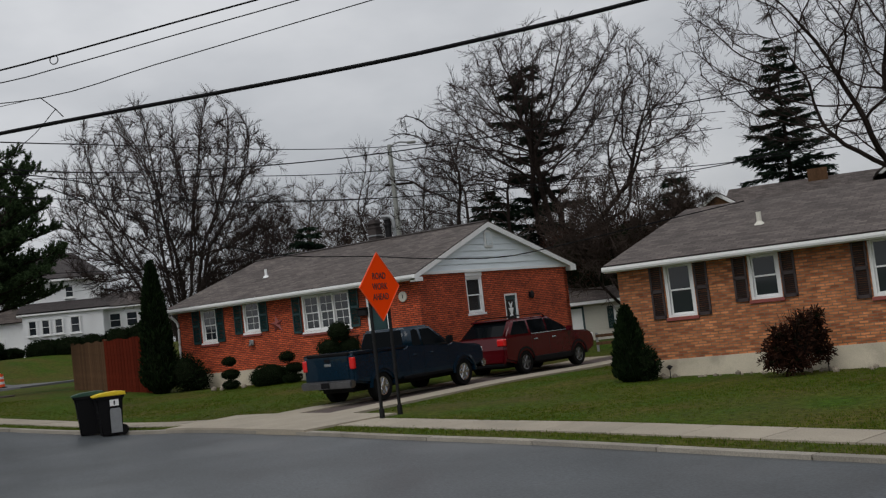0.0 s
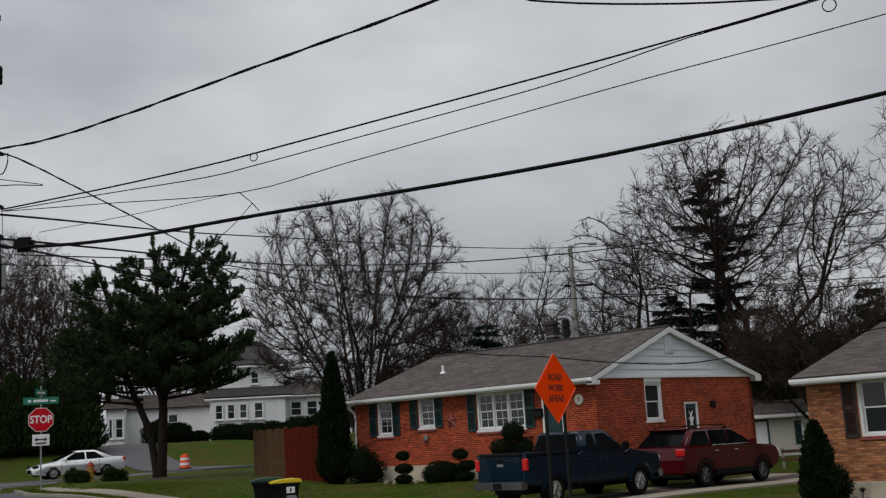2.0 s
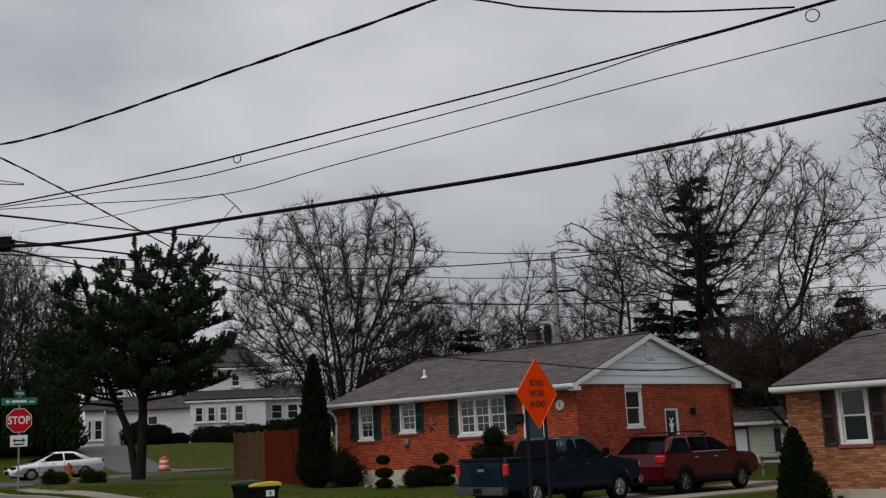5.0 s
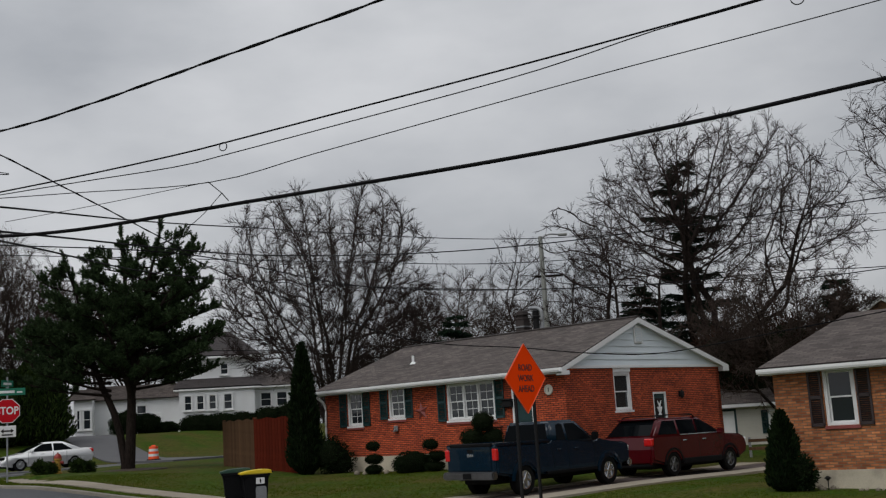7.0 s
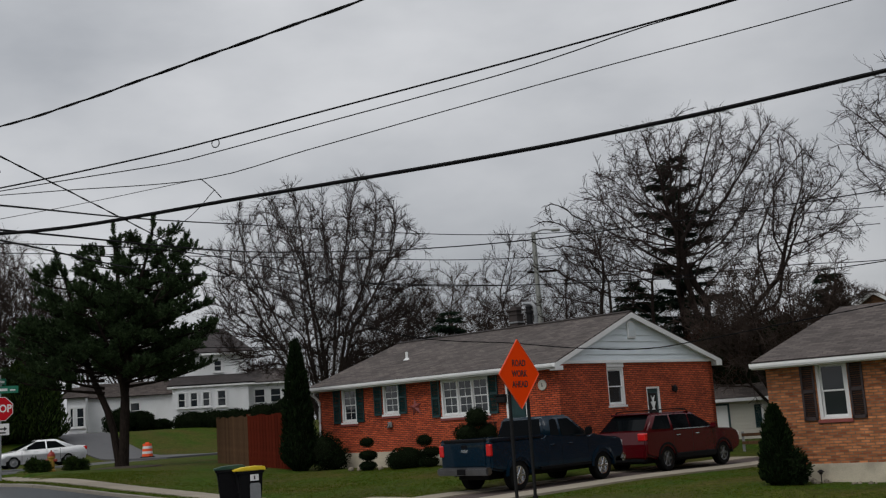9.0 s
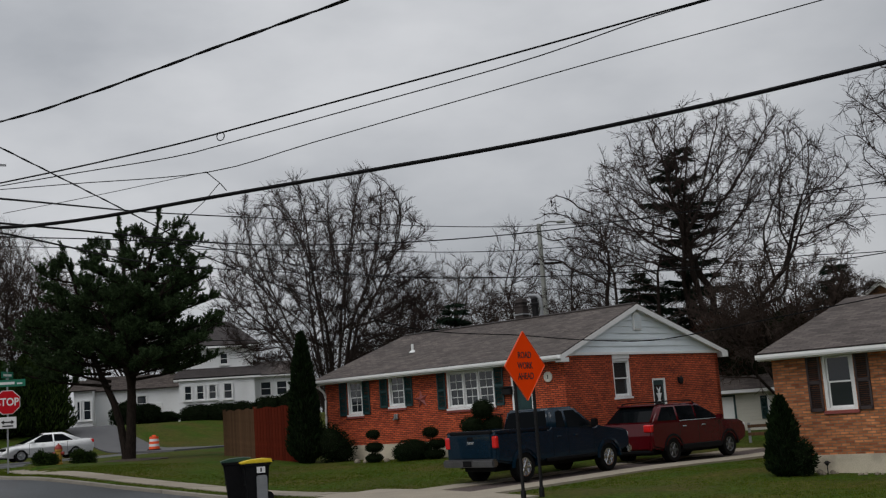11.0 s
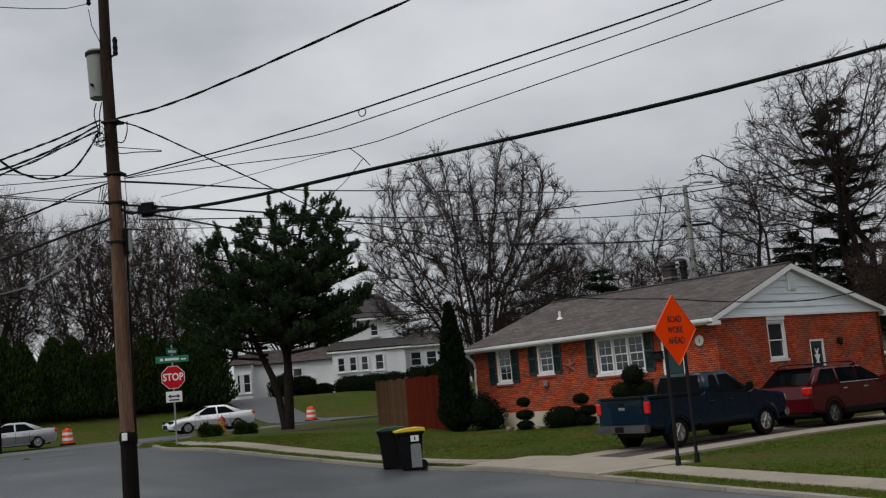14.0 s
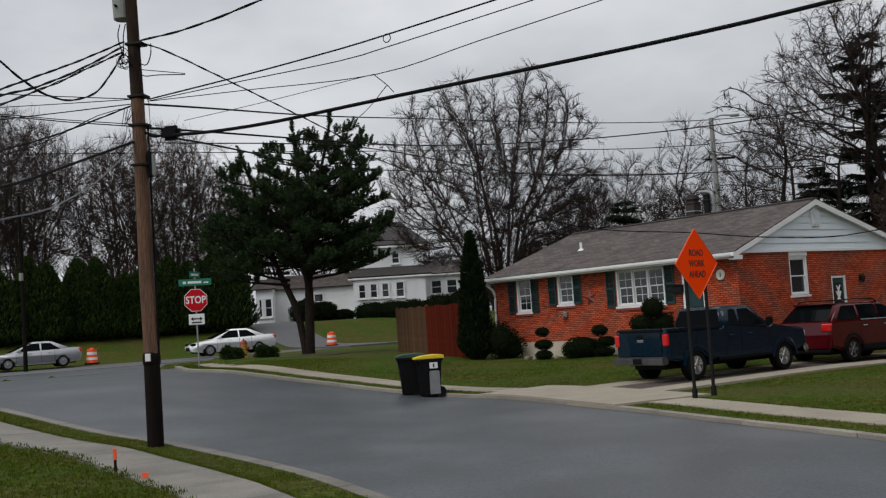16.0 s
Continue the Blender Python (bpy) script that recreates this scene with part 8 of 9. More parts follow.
def yard_pine(x, y, z):
    """The broad, open pine on the corner lawn: two trunks, leaders that part, tiers of boughs with upturned candle shoots."""
    rng = random.Random(11)
    tb, lv = Tubes(), Leaves()

    def bough(p, d, ln, r, lift, n=8):
        pts, dirs = [p.copy()], [d.copy()]
        for j in range(n):
            d = (d + Vector((rng.gauss(0, 0.06), rng.gauss(0, 0.06), lift * (0.2 + 1.4 * j / n) + rng.gauss(0, 0.03)))).normalized()
            p = p + d * ln / n
            pts.append(p.copy())
            dirs.append(d.copy())
        tb.limb(pts, r, max(0.012, r * 0.3), 8 if r > 0.08 else 4)
        return pts, dirs

    def candle(p, d, ln):
        """A shoot like a bottle brush, its needles pointing forward."""
        tb.limb([p, p + d * ln * 0.5, p + d * ln], 0.013, 0.006, 3)
        for _ in range(int(30 + 90 * ln)):
            t = rng.random() ** 0.8
            q = p + d * (ln * t)
            a = d * rng.uniform(0.35, 0.9) + Vector((rng.gauss(0, 0.45), rng.gauss(0, 0.45), rng.gauss(0, 0.45)))
            lv.blade(q, a.normalized(), 0.125 * rng.uniform(0.7, 1.2) * (1.1 - 0.35 * t), 0.026)

    def clothe(pts, dirs, start, rate, up=1.0):
        """Shoots on the outer part of a bough, in fans to both sides, all turning upward."""
        n = len(pts) - 1
        total = max(3, int(rate * (1 - start)))
        for k in range(total):
            t = start + (1 - start) * (k + rng.random()) / total
            i = min(n - 1, int(t * n))
            q = pts[i].lerp(pts[i + 1], t * n - i)
            side = dirs[i].cross(Vector((0, 0, 1))) * rng.choice((-1, 1))
            d = (dirs[i] * 0.7 + side * rng.uniform(0.2, 0.9) + Vector((0, 0, rng.uniform(0.0, 0.35)))).normalized()
            sl = rng.uniform(0.22, 0.6) * (1.2 - 0.6 * t)
            e = q + d * sl
            tb.limb([q, q.lerp(e, 0.5) + Vector((0, 0, -0.02)), e], 0.015, 0.01, 3)
            for c in range(3):
                v = (d * 0.45 + Vector((rng.gauss(0, 0.3), rng.gauss(0, 0.3), up))).normalized()
                candle(q.lerp(e, 0.35 + 0.32 * c), v, rng.uniform(0.22, 0.46))
            candle(e, d, rng.uniform(0.25, 0.4))
        candle(pts[-1], (dirs[-1] + Vector((0, 0, 0.6))).normalized(), rng.uniform(0.4, 0.65))

    fork = Vector((0.12, 0, 2.7))
    tb.limb([Vector((0.02, 0, -0.3)), Vector((0.0, 0, 0.1)), Vector((0.06, 0, 1.3)), fork], 0.24, 0.18, 12)
    west = Vector((-0.95, 0.2, 3.0))
    tb.limb([Vector((-0.22, 0.05, -0.3)), Vector((-0.2, 0.05, 0.3)), Vector((-0.4, 0.1, 1.5)), Vector((-0.66, 0.15, 2.35)), west], 0.17, 0.13, 9)
    # leaders: start, lean, length, thickness, boughs, longest bough
    for p0, lean, ln, r, count, most in ((fork, (0.02, 0.02), 6.9, 0.17, 24, 2.6), (fork + Vector((0, 0, 0.4)), (0.22, 0.05), 6.7, 0.14, 22, 2.3),
                                         (west, (-0.44, -0.05), 5.6, 0.13, 24, 2.3), (fork + Vector((0.1, 0, 1.0)), (0.46, -0.1), 5.9, 0.11, 20, 2.0),
                                         (fork, (-0.1, -0.32), 4.8, 0.11, 16, 2.3), (fork, (0.1, 0.34), 5.0, 0.11, 16, 2.3)):
        pts, dirs = bough(p0, Vector((*lean, 1)).normalized(), ln, r, 0.012, 12)
        clothe(pts[8:], dirs[8:], 0.15, 8)
        m = len(pts) - 1
        for k in range(count):
            t = 0.12 + 0.8 * (k + rng.random() * 0.8) / count
            i = min(m - 1, int(t * m))
            q = pts[i].lerp(pts[i + 1], t * m - i)
            a = k * 2.4 + rng.uniform(-0.5, 0.5)
            bl = most * (1.08 - 0.75 * t ** 1.5) * rng.uniform(0.6, 1.1)
            bp, bd = bough(q, Vector((math.cos(a), math.sin(a), rng.uniform(-0.05, 0.3))).normalized(), bl, 0.018 + 0.016 * bl, 0.05)
            clothe(bp, bd, 0.3, 3 + 5.4 * bl)
    # the low skirt of long boughs, reaching wide on both sides
    for a, h, ln in ((10, 3.2, 3.1), (-22, 3.7, 3.4), (40, 4.1, 3.0), (172, 3.5, 3.2), (196, 4.1, 3.6), (150, 4.4, 3.3), (-60, 3.4, 2.6), (-105, 3.7, 2.8), (-140, 3.2, 2.8), (90, 3.5, 2.6),
                     (-8, 4.7, 3.5), (-38, 5.2, 3.2), (208, 5.0, 3.2), (18, 5.6, 3.4), (-170, 5.6, 2.7), (185, 3.0, 4.0), (178, 4.6, 3.8), (215, 3.8, 3.6), (-5, 3.9, 3.9), (4, 6.3, 3.2)):
        c = Vector((math.cos(radians(a)), math.sin(radians(a)), 0))
        bp, bd = bough(Vector((0.1 + (-0.8 if abs(a) > 120 else 0.1), 0, h)), (c + Vector((0, 0, 0.12))).normalized(), ln, 0.065, 0.035, 9)
        clothe(bp, bd, 0.28, 24)
    t = thing("tree", Matrix.Translation((x, y, z)), "dark green broad pine with upturned shoots on the corner lawn", "pine")
    mesh_object("trunk", tb.v, tb.f, BARK, t)
    mesh_object("crown", lv.v, lv.f, PINE_LEAF, t, "dark green needle tufts")
    part("mulch_ring", lathe([(1.5, -0.12), (1.45, 0.02), (0.9, 0.06), (0.3, 0.08)], 24), MULCH, t, "brown mulch round the foot")
    return t


OAK = {"trunk": (3.0, 0.42), "twig": 0.0105, "seg": 0.55, "from": [0.38, 0.22, 0.12],
       "levels": [(12, 44, 0.42, 0.13, 0.03), (11, 44, 0.46, 0.16, 0.01), (8, 46, 0.5, 0.2, -0.01), (0, 0, 0, 0.22, -0.02)]}

# the tall vase-shaped tree behind the brick house
rs = random.Random(5)
starts = [[(0, 0, -0.3), (0, 0, 0.5), (0, 0, 1.3)]]
for i in range(19):
    a, t = i * 2.4, (0.10, 0.22, 0.34, 0.48, 0.62)[i % 5] * rs.uniform(0.85, 1.15)
    starts.append(crooked(i, (0.12 * math.cos(a), 0.12 * math.sin(a), 1.3), (math.cos(a) * t, math.sin(a) * t, 1), rs.uniform(4.0, 6.0), 9, 0.03, 0.008))
goals = crown_goals(3, 2900, [(-1.9, 0, 9.1, 5.0, 5.6, 6.2), (2.6, 0, 9.2, 3.8, 5.2, 6.6), (0.2, 0, 7.4, 6.9, 6.4, 4.2)], lambda x, y: 2.6 + 0.42 * math.hypot(x, y))
crowned_tree(-7.1, 64.6, 1.0, 3, starts, goals, "tall leafless vase-shaped tree behind the brick house", 0.5, 0.5, 30, 0.03, 0.06, 0.0135, 2.2, 5, 0.8, 0.40, 0.3, BARK_GREY, TWIG, keep_on=0.9)
# the wide dark tree behind the gable, and the two lopped trees beside it
starts = [[(0, 0, -0.3), (0, 0, 1.2), (0.1, 0, 2.4), (0.2, 0, 3.2)]]
for i, (lx, ly, ln) in enumerate(((-0.75, 0.1, 5.5), (-0.2, -0.3, 6.0), (0.25, 0.3, 6.0), (0.75, -0.1, 5.5), (1.15, 0.2, 4.5))):
    starts.append(crooked(i + 20, (0.2, 0, 3.2), (lx, ly, 1), ln, 9, 0.16, 0.0))
goals = crown_goals(8, 2500, [(1.2, 0, 11.4, 6.6, 6.2, 4.4), (4.2, 0, 9.8, 4.9, 5.0, 3.2), (-1.8, 0, 10.2, 4.2, 5.0, 4.0)], lambda x, y: 7.2 + 0.12 * abs(x))
crowned_tree(12.9, 55.0, 1.0, 8, starts, goals, "wide dark leafless tree behind the gable", 0.42, 0.42, 30, 0.12, 0.03, 0.0125, 2.15, 3, 0.65, 0.5, 0.12, BARK, TWIG, keep_on=0.6, bushy=9)
for i, (px, py, lean, ln) in enumerate(((8.9, 54.0, -0.42, 9.0), (10.6, 53.5, -0.30, 7.0))):
    starts = [[(0, 0, -0.3), (0, 0, 1.0), (-0.1, 0, 2.0)], crooked(31 + i, (-0.1, 0, 2.0), (lean, 0, 1), ln, 14, 0.13, 0.01), crooked(41 + i, (-0.4, 0, 3.0), (lean + 0.75, 0.2, 1), ln * 0.6, 8, 0.15, 0.02)]
    goals = crown_goals(50 + i, 110, [(lean * ln * 0.75, 0, 2.0 + ln * 0.72, 1.7, 1.7, ln * 0.42)])
    crowned_tree(px, py, 0.8, 60 + i, starts, goals, "dark crooked lopped tree behind the gable", 0.4, 0.45, 30, 0.2, 0.05, 0.013, 2.0, 2, 0.6, 0.5, 0.2, BARK, TWIG, stout=1.25)
conifer(13.5, 60.5, 1.0, 15.2, 1.95, "tall dark conifer standing behind the bare tree", 24, 5, 0.0, 105, SPRUCE_LEAF, 0.2, 0.45, 0.34, 0.05, 3, 0.3)
for i, (px, py, pz, hh, w, lab, mt) in enumerate(((4.2, 62.5, 1.0, 11.6, 2.1, "slender leafless tree beside the lamp pole", TWIG), (7.4, 62.0, 1.0, 10.6, 1.9, "slender leafless tree beside the lamp pole", TWIG),
                                                  (9.4, 63.5, 1.0, 12.4, 2.6, "slender leafless tree beside the lamp pole", TWIG), (0.6, 74.0, 1.5, 11.2, 3.6, "leafless brown tree in the distance", TWIG_BROWN),
                                                  (-3.0, 78.0, 1.5, 9.8, 3.4, "leafless brown tree in the distance", TWIG_BROWN), (4.4, 79.0, 1.5, 9.0, 3.4, "leafless brown tree in the distance", TWIG_BROWN))):
    starts = [[(0, 0, -0.3), (0, 0, 1.2), (0.05, 0, 2.2)], crooked(80 + i, (0.05, 0, 2.2), (0.1, 0, 1), hh * 0.5, 8, 0.06, 0.02), crooked(90 + i, (0.05, 0, 2.6), (-0.4, 0.2, 1), hh * 0.35, 6, 0.08, 0.03)]
    goals = crown_goals(100 + i, int(190 * w), [(0, 0, hh * 0.62, w, w, hh * 0.38)], lambda x, y: 2.5 + abs(x))
    crowned_tree(px, py, pz, 110 + i, starts, goals, lab, 0.45, 0.5, 30, 0.08, 0.08, 0.011, 2.1, 4, 0.8, 0.42, 0.3, BARK_GREY, mt, keep_on=0.7, bushy=9)
conifer(26.7, 56.0, 1.0, 14.4, 3.1, "tall sparse dark spruce behind the houses", 36, 5, 0.02, 85, SPRUCE_LEAF, 0.2, 0.3, 0.26, 0.05, 9)
starts = [[(0, 0, -0.3), (0, 0, 1.5), (0, 0, 3.4)]]
for i, (lx, ly, ln) in enumerate(((-1.25, 0.1, 6.5), (-0.7, -0.2, 7.0), (-0.2, 0.3, 6.0), (0.5, 0.0, 6.0), (-1.9, 0.2, 5.0))):
    starts.append(crooked(i + 70, (0, 0, 3.4), (lx, ly, 1), ln, 10, 0.13, 0.0))
goals = crown_goals(31, 1700, [(-3.6, 0, 11.0, 6.6, 6.0, 4.6), (2.0, 0, 10.0, 6.0, 6.0, 5.5)], lambda x, y: 6.0)
crowned_tree(25.2, 38.6, 0.2, 31, starts, goals, "large leafless tree with spreading limbs beside the houses", 0.42, 0.45, 30, 0.12, 0.0, 0.0115, 2.1, 3, 0.7, 0.5, 0.0, BARK, TWIG, keep_on=0.6, bushy=8)
# brown thicket and evergreens behind the gap between the houses
bare_tree(14.6, 47.6, 0.4, 41, {**OAK, "trunk": (1.0, 0.2)}, [(-0.5, 0, 5.8, 0.1), (0.2, 0.2, 6.2, 0.1), (0.6, 0, 5.8, 0.1), (-0.2, -0.2, 6.0, 0.1), (0.9, 0.1, 5.2, 0.08), (-0.9, 0.1, 5.2, 0.08), (0.4, -0.3, 6, 0.08), (0, 0.4, 6.2, 0.09)], "dense brown leafless thicket tree behind the garage", BARK, TWIG_BROWN)
shrub("thicket", 13.9, 50.6, 0.4, [(0, 0, 2.2, 2.4, 1.6, 2.2), (1.9, 0.4, 3.4, 1.9, 1.5, 2.4), (-1.2, 0.3, 3.4, 1.5, 1.4, 2.0)], 9000, 0.22, 0.05, RED_LEAF, "dark brown ivy-grown thicket behind the garage", "thicket")
conifer(17.9, 50.0, 0.4, 7.4, 1.7, "dark evergreen behind the garage", 20, 7, 0.06, 80, SPRUCE_LEAF, 0.06, 0.3, 0.25, 0.06, 5)
conifer(0.4, 57.0, 0.8, 6.9, 3.0, "dark rounded evergreen behind the brick house", 22, 9, 0.03, 80, SPRUCE_LEAF, 0.05, 0.25, 0.26, 0.06, 7)
conifer(10.4, 58.5, 0.8, 8.2, 2.6, "dark evergreen behind the brick house", 20, 8, 0.05, 80, SPRUCE_LEAF, 0.05, 0.3, 0.26, 0.06, 17)
yard_pine(-13.0, 44.05, lawn_level(-13.0, 44.05))

# the row of tall evergreens along the cross street
for i in range(20):
    t = i / 21
    x, y = -47.0 + t * 22.4, 51.0 + t * 23.6
    hh = 4.9 + 0.4 * math.sin(i * 2.1) + 0.35 * math.sin(i * 5.3)
    column_evergreen(x, y + 0.4 * math.sin(i * 3.3), lawn_level(x, y) - 0.1, hh, 1.5 + 0.15 * math.sin(i * 1.7), "tall dark arborvitae in a dense screening row", 4200, 0.6, 0.2, group="screening row")
# leafless woods behind them: a few kinds, each copied
kinds = []
for s in range(5):
    r_ = random.Random(60 + s)
    hh, w = r_.uniform(12.5, 15.5), r_.uniform(3.6, 4.8)
    starts = [[(0, 0, -0.3), (0, 0, 1.5), (0.05, 0, 3.0)]] + [crooked(200 + 10 * s + k, (0.05, 0, 3.0), (r_.uniform(-0.5, 0.5), r_.uniform(-0.5, 0.5), 1), r_.uniform(3.0, 5.0), 6, 0.08, 0.02) for k in range(4)]
    goals = crown_goals(120 + s, 460, [(0, 0, hh * 0.62, w, w, hh * 0.38)], lambda x, y: 3.0 + 0.6 * math.hypot(x, y))
    kinds.append(crowned_tree(-54 + 7.0 * s, 73 + 5 * s, 2.6, 130 + s, starts, goals, "tall leafless tree in the woods behind the evergreens", 0.6, 0.6, 30, 0.08, 0.06, 0.014, 2.15, 3, 1.1, 0.45, 0.2, BARK_GREY, TWIG_BROWN, "woods", keep_on=0.7, bushy=8))
r_ = random.Random(99)
for i in range(26):
    x = -62 + i * 1.3 + r_.uniform(-1.2, 1.2)
    y = 78 + (x + 52) * 0.6 + r_.uniform(-5, 12)
    copy_thing(kinds[i % 5], pose(x, y, min(4.2, lawn_level(x, y)), 0, 0, r_.uniform(0, 360)) @ Matrix.Diagonal((1.1, 1.1, r_.uniform(0.85, 1.1) + 0.32 * smooth01((-33 - x) / 8), 1)))
for i in range(10):
    x = -6 + i * 5.0 + r_.uniform(-2, 2)
    y = 104 + r_.uniform(-4, 10)
    copy_thing(kinds[(i + 1) % 5], pose(x, y, 0.0, 0, 0, r_.uniform(0, 360)))


def far_wood(name, x0, x1, y, zb, height, n, label, slant=0.0, thick=0.03):
    """A distant band of leafless wood: many thin stems and twigs, one mass."""
    r = random.Random(name)
    tb = Tubes()
    for i in range(n):
        x, yy, h = r.uniform(x0, x1), y + r.uniform(-6, 6), height * r.uniform(0.6, 1.1)
        yy += (x - x0) * slant
        p = Vector((x, yy, zb))
        tb.limb([p, p + Vector((r.gauss(0, 0.3), 0, h * 0.5)), p + Vector((r.gauss(0, 0.6), 0, h))], 0.12, 0.02, 3)
        for _ in range(26):
            t = r.uniform(0.1, 1)
            q = p + Vector((r.gauss(0, 0.2), 0, h * t))
            d = Vector((r.gauss(0, 1), r.gauss(0, 0.5), r.uniform(0.3, 1.4))).normalized() * h * r.uniform(0.08, 0.25)
            tb.limb([q, q + d * 0.5, q + d + Vector((0, 0, 0.2))], thick, thick * 0.4, 3)
    return tagged(mesh_object(name, tb.v, tb.f, TWIG_BROWN), label, "woods", kind="stuff")


far_wood("far_wood", -30, 40, 112, 0, 9.5, 300, "distant band of leafless brown woods")
far_wood("far_wood_left", -80, -36, 96, 2.5, 7.5, 170, "distant band of leafless brown woods on the hill")
far_wood("thicket_left", -58, -36, 63, 2.4, 5.6, 110, "dense leafless brown thicket behind the evergreen row", 0.92, 0.045)
far_wood("undergrowth", -8, 24, 72, 0.5, 6.0, 200, "leafless brown undergrowth behind the gardens")

# shrubs round the brick house
G = lawn_level
column_evergreen(-5.66, 41.7, G(-5.66, 41.7) - 0.05, 4.95, 0.66, "tall narrow dark arborvitae at the house corner", 5200, 0.35, 0.13, SHRUB_LEAF)
shrub("shrub", -4.75, 41.7, G(-4.75, 41.7), [(0, 0, 0.7, 0.7, 0.6, 0.72), (0.35, 0.1, 0.4, 0.6, 0.5, 0.5)], 2600, 0.09, 0.03, SHRUB_LEAF, "dark rounded shrub at the house corner")
shrub("shrub", -1.55, 39.0, G(-1.55, 39.0), [(0, 0, 0.3, 0.72, 0.6, 0.42)], 5200, 0.04, 0.02, SHRUB_LEAF, "low clipped dome shrub by the foundation", fill=0.9, lump=0.1)
shrub("topiary", -2.95, 39.55, G(-2.95, 39.55), [(0, 0, 0.98, 0.25, 0.25, 0.17), (0.02, 0, 0.52, 0.33, 0.3, 0.18), (0, 0, 0.16, 0.32, 0.3, 0.16)], 4200, 0.035, 0.016, SHRUB_LEAF, "small tiered topiary shrub by the foundation", "topiary", fill=0.9, lump=0.1)
shrub("topiary", -0.75, 38.4, G(-0.75, 38.4), [(-0.12, 0, 0.92, 0.28, 0.28, 0.2), (0.1, 0, 0.52, 0.33, 0.3, 0.18), (0, 0, 0.18, 0.36, 0.3, 0.18)], 4200, 0.035, 0.016, SHRUB_LEAF, "small tiered topiary shrub by the foundation", "topiary", fill=0.9, lump=0.1)
tp = shrub("topiary", 0.85, 35.6, G(0.85, 35.6), [(0.08, 0, 1.62, 0.38, 0.36, 0.33), (-0.30, 0, 1.12, 0.40, 0.36, 0.33), (0.36, 0.05, 1.08, 0.38, 0.34, 0.34), (-0.42, 0, 0.62, 0.36, 0.34, 0.28), (0.1, 0, 0.5, 0.5, 0.46, 0.4)], 7000, 0.04, 0.018, SHRUB_LEAF, "large clipped cloud topiary by the front window", "topiary", fill=0.9, lump=0.12)
part("stem", tube((0, 0, -0.1), (0, 0, 1.2), 0.05), BARK, tp)
for x, y, r in ((-3.6, 40.0, 0.11), (-3.3, 39.8, 0.09), (-2.5, 39.5, 0.10)):
    bm = bmesh.new()
    bmesh.ops.create_icosphere(bm, subdivisions=2, radius=r)
    for v in bm.verts:
        v.co *= 1 + 0.25 * noise.noise(v.co * 6 + Vector((x, y, 0)))
    o = part("stone", bm, STONE)
    o.location = (x, y, G(x, y) + r * 0.4)
    tagged(o, "pale rough stone in the foundation bed", "stone", "bed stones")
# shrubs of the neighbour
column_evergreen(7.82, 26.5, G(7.82, 26.5) - 0.05, 1.9, 0.44, "dark conical clipped evergreen at the house corner", 3600, 0.75, 0.09, SHRUB_LEAF)
shrub("shrub", 8.12, 26.2, G(8.12, 26.2), [(0, 0, 0.4, 0.3, 0.3, 0.42)], 1200, 0.08, 0.03, SHRUB_LEAF, "small dark shrub beside the conical evergreen")
red = shrub("shrub", 10.95, 23.75, G(10.95, 23.75), [(0, 0, 0.75, 0.45, 0.4, 0.38), (-0.45, 0.05, 0.62, 0.38, 0.35, 0.30), (0.42, 0, 0.92, 0.30, 0.3, 0.36), (0.55, 0.1, 0.5, 0.34, 0.3, 0.28), (-0.15, 0, 0.35, 0.5, 0.4, 0.3), (0.1, -0.1, 1.16, 0.28, 0.25, 0.28), (0.5, -0.05, 1.28, 0.2, 0.2, 0.2), (-0.4, 0, 0.95, 0.26, 0.25, 0.22), (-0.62, 0, 0.36, 0.28, 0.28, 0.2)], 4200, 0.11, 0.035, RED_LEAF, "reddish-brown loose shrub before the brick wall", fill=0.45)
tb = Tubes()
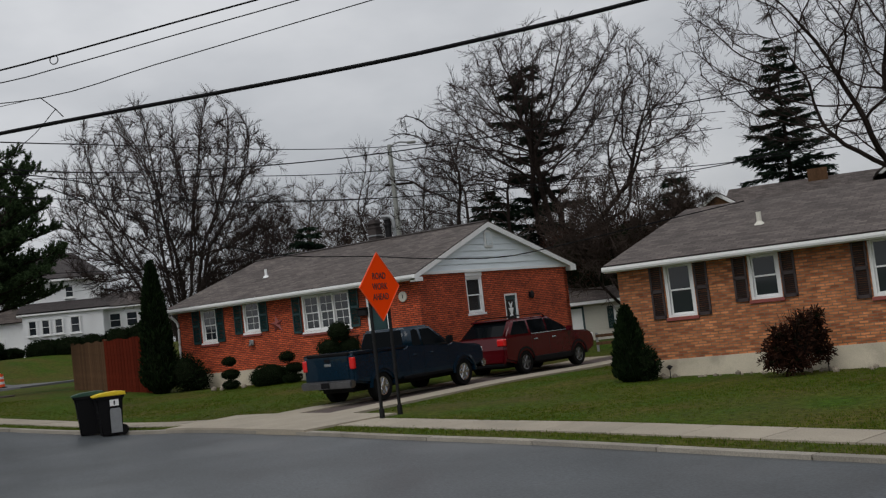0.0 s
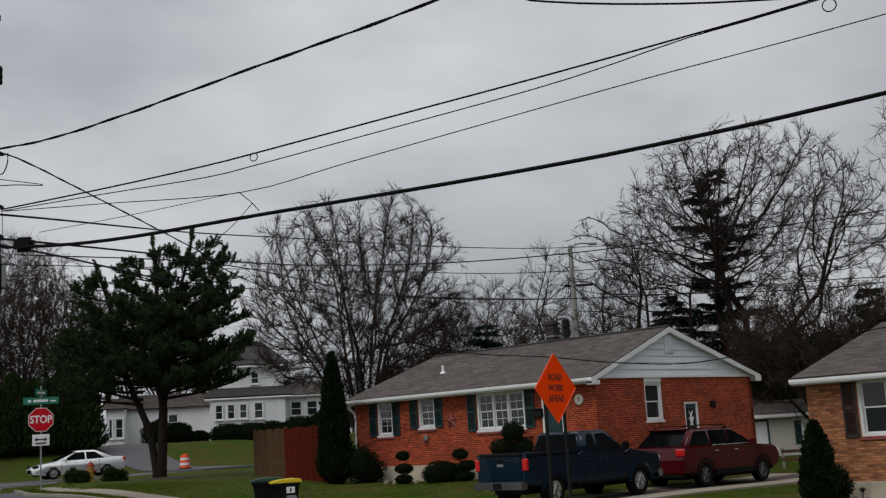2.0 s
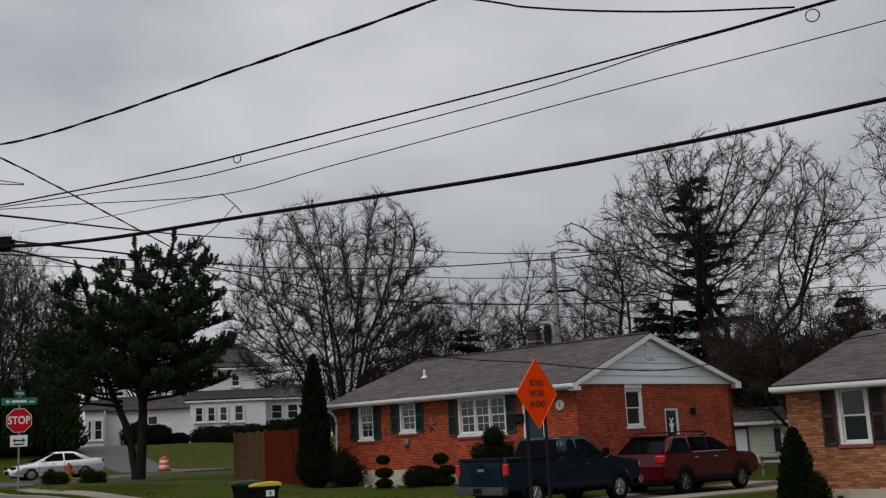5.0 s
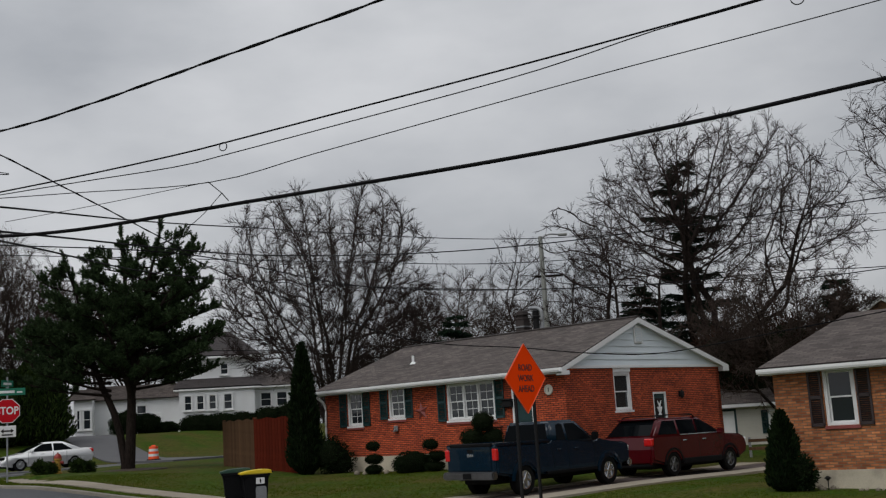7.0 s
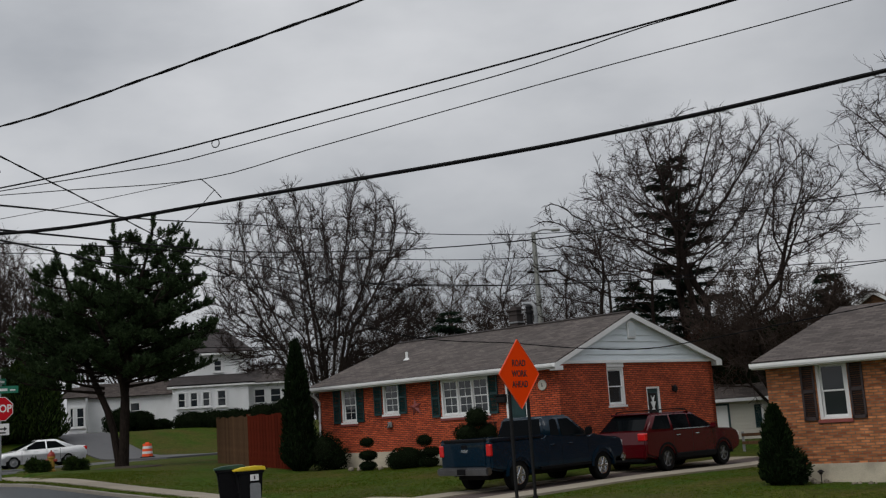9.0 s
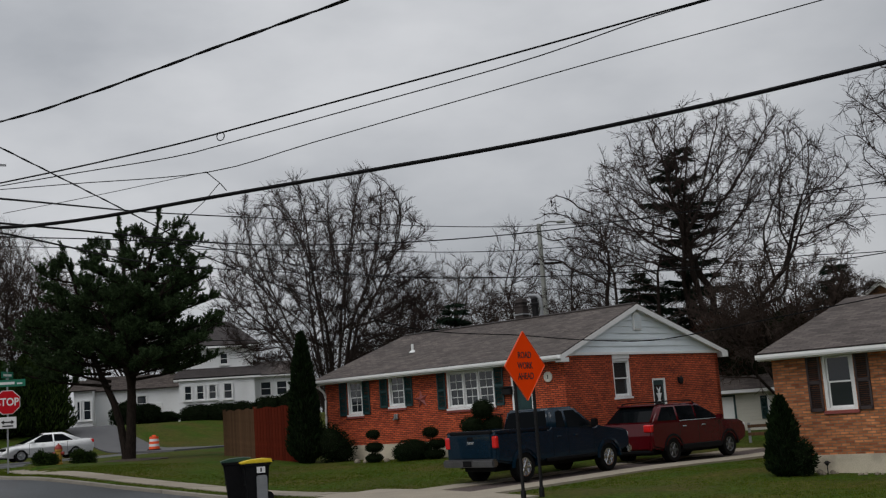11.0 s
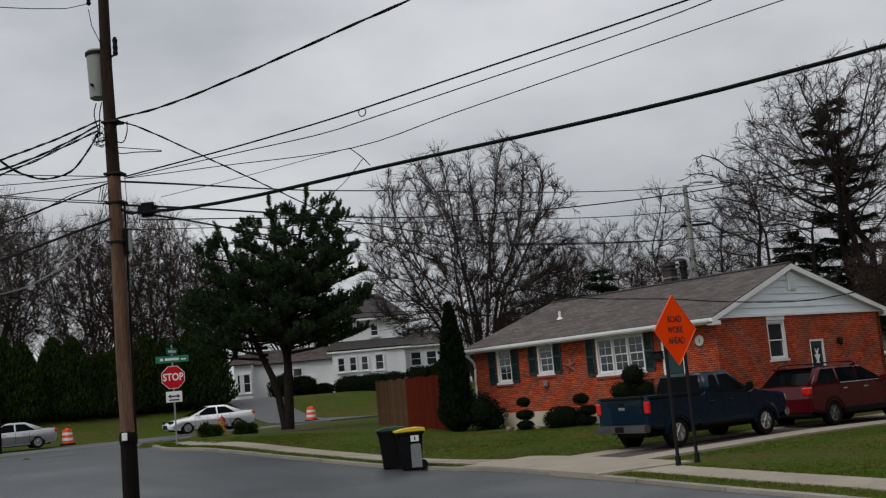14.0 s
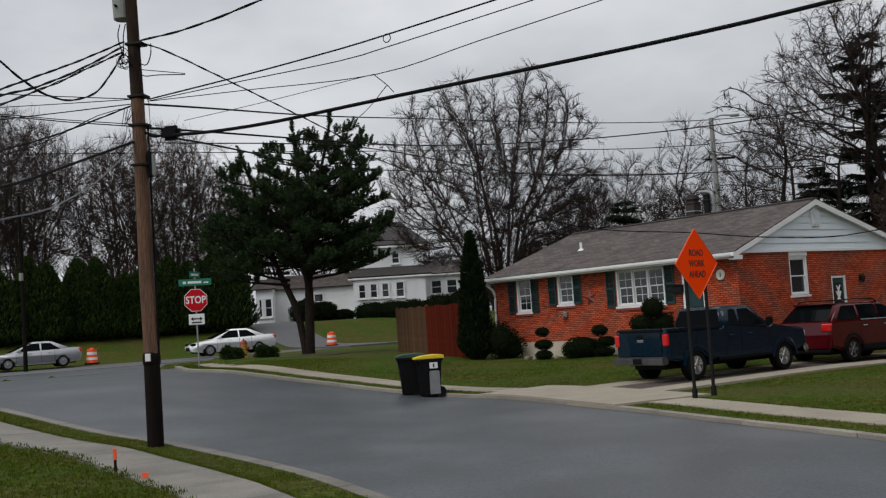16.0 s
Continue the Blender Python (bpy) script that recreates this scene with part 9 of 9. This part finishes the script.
for i in range(80):
    a, t = random.uniform(0, 6.28), random.uniform(0.1, 0.75)
    e = Vector((math.cos(a) * t, math.sin(a) * t * 0.8, random.uniform(0.7, 1.55)))
    tb.limb([Vector((0, 0, 0.05)), e * 0.55 + Vector((0, 0, 0.15)), e], 0.012, 0.004, 3)
mesh_object("twigs", tb.v, tb.f, BARK, red)
# pale stones along the neighbour's foundation bed
for i in range(46):
    u, w, r = random.uniform(0.7, 6.5), random.uniform(0.1, 0.55), random.uniform(0.03, 0.09)
    p = tan_m @ Vector((u, -w, 0))
    bm = bmesh.new()
    bmesh.ops.create_icosphere(bm, subdivisions=1, radius=r)
    for v in bm.verts:
        v.co *= 1 + 0.3 * noise.noise(v.co * 7 + p)
    o = part("stone", bm, STONE)
    o.location = (p.x, p.y, G(p.x, p.y) + r * 0.35)
    tagged(o, "small pale stone in the foundation bed", "stone", "bed stones")
# planting by the hydrant and before the white house
for x, y, s in ((-16.0, 42.5, 0.27), (-15.0, 43.9, 0.3)):
    shrub("shrub", x, y, G(x, y), [(0, 0, 0.2, s, s, 0.3), (0.35, 0.2, 0.16, s * 0.8, s * 0.7, 0.22)], 1300, 0.12, 0.035, ARBOR_LEAF, "low green shrub beside the hydrant")
for x, y, s, h in ((-25.0, 84.0, 1.3, 1.05), (-23.5, 84.6, 1.0, 0.9), (-22.2, 85.2, 0.9, 0.5)):
    shrub("shrub", x, y, G(x, y) - 0.1, [(0, 0, h * 0.8, s, s, h)], 3600, 0.11, 0.05, SHRUB_LEAF, "rounded dark shrub before the white house", fill=0.9, lump=0.15)
shrub("hedge", -18.0, 84.2, 2.5, [(-1.6, 0, 0.6, 1.5, 0.8, 0.85), (0.2, 0, 0.6, 1.5, 0.8, 0.85), (1.8, 0, 0.6, 1.4, 0.8, 0.85)], 9000, 0.09, 0.05, SHRUB_LEAF, "long clipped dark hedge before the white house", "hedge", fill=0.92, lump=0.08)
shrub("hedge", -13.6, 84.4, 2.5, [(-0.6, 0, 0.8, 1.3, 0.8, 0.9), (1.2, 0, 0.9, 1.4, 0.8, 1.1)], 5000, 0.1, 0.05, SHRUB_LEAF, "dark rounded shrubs before the side wing", "hedge", fill=0.9, lump=0.12)
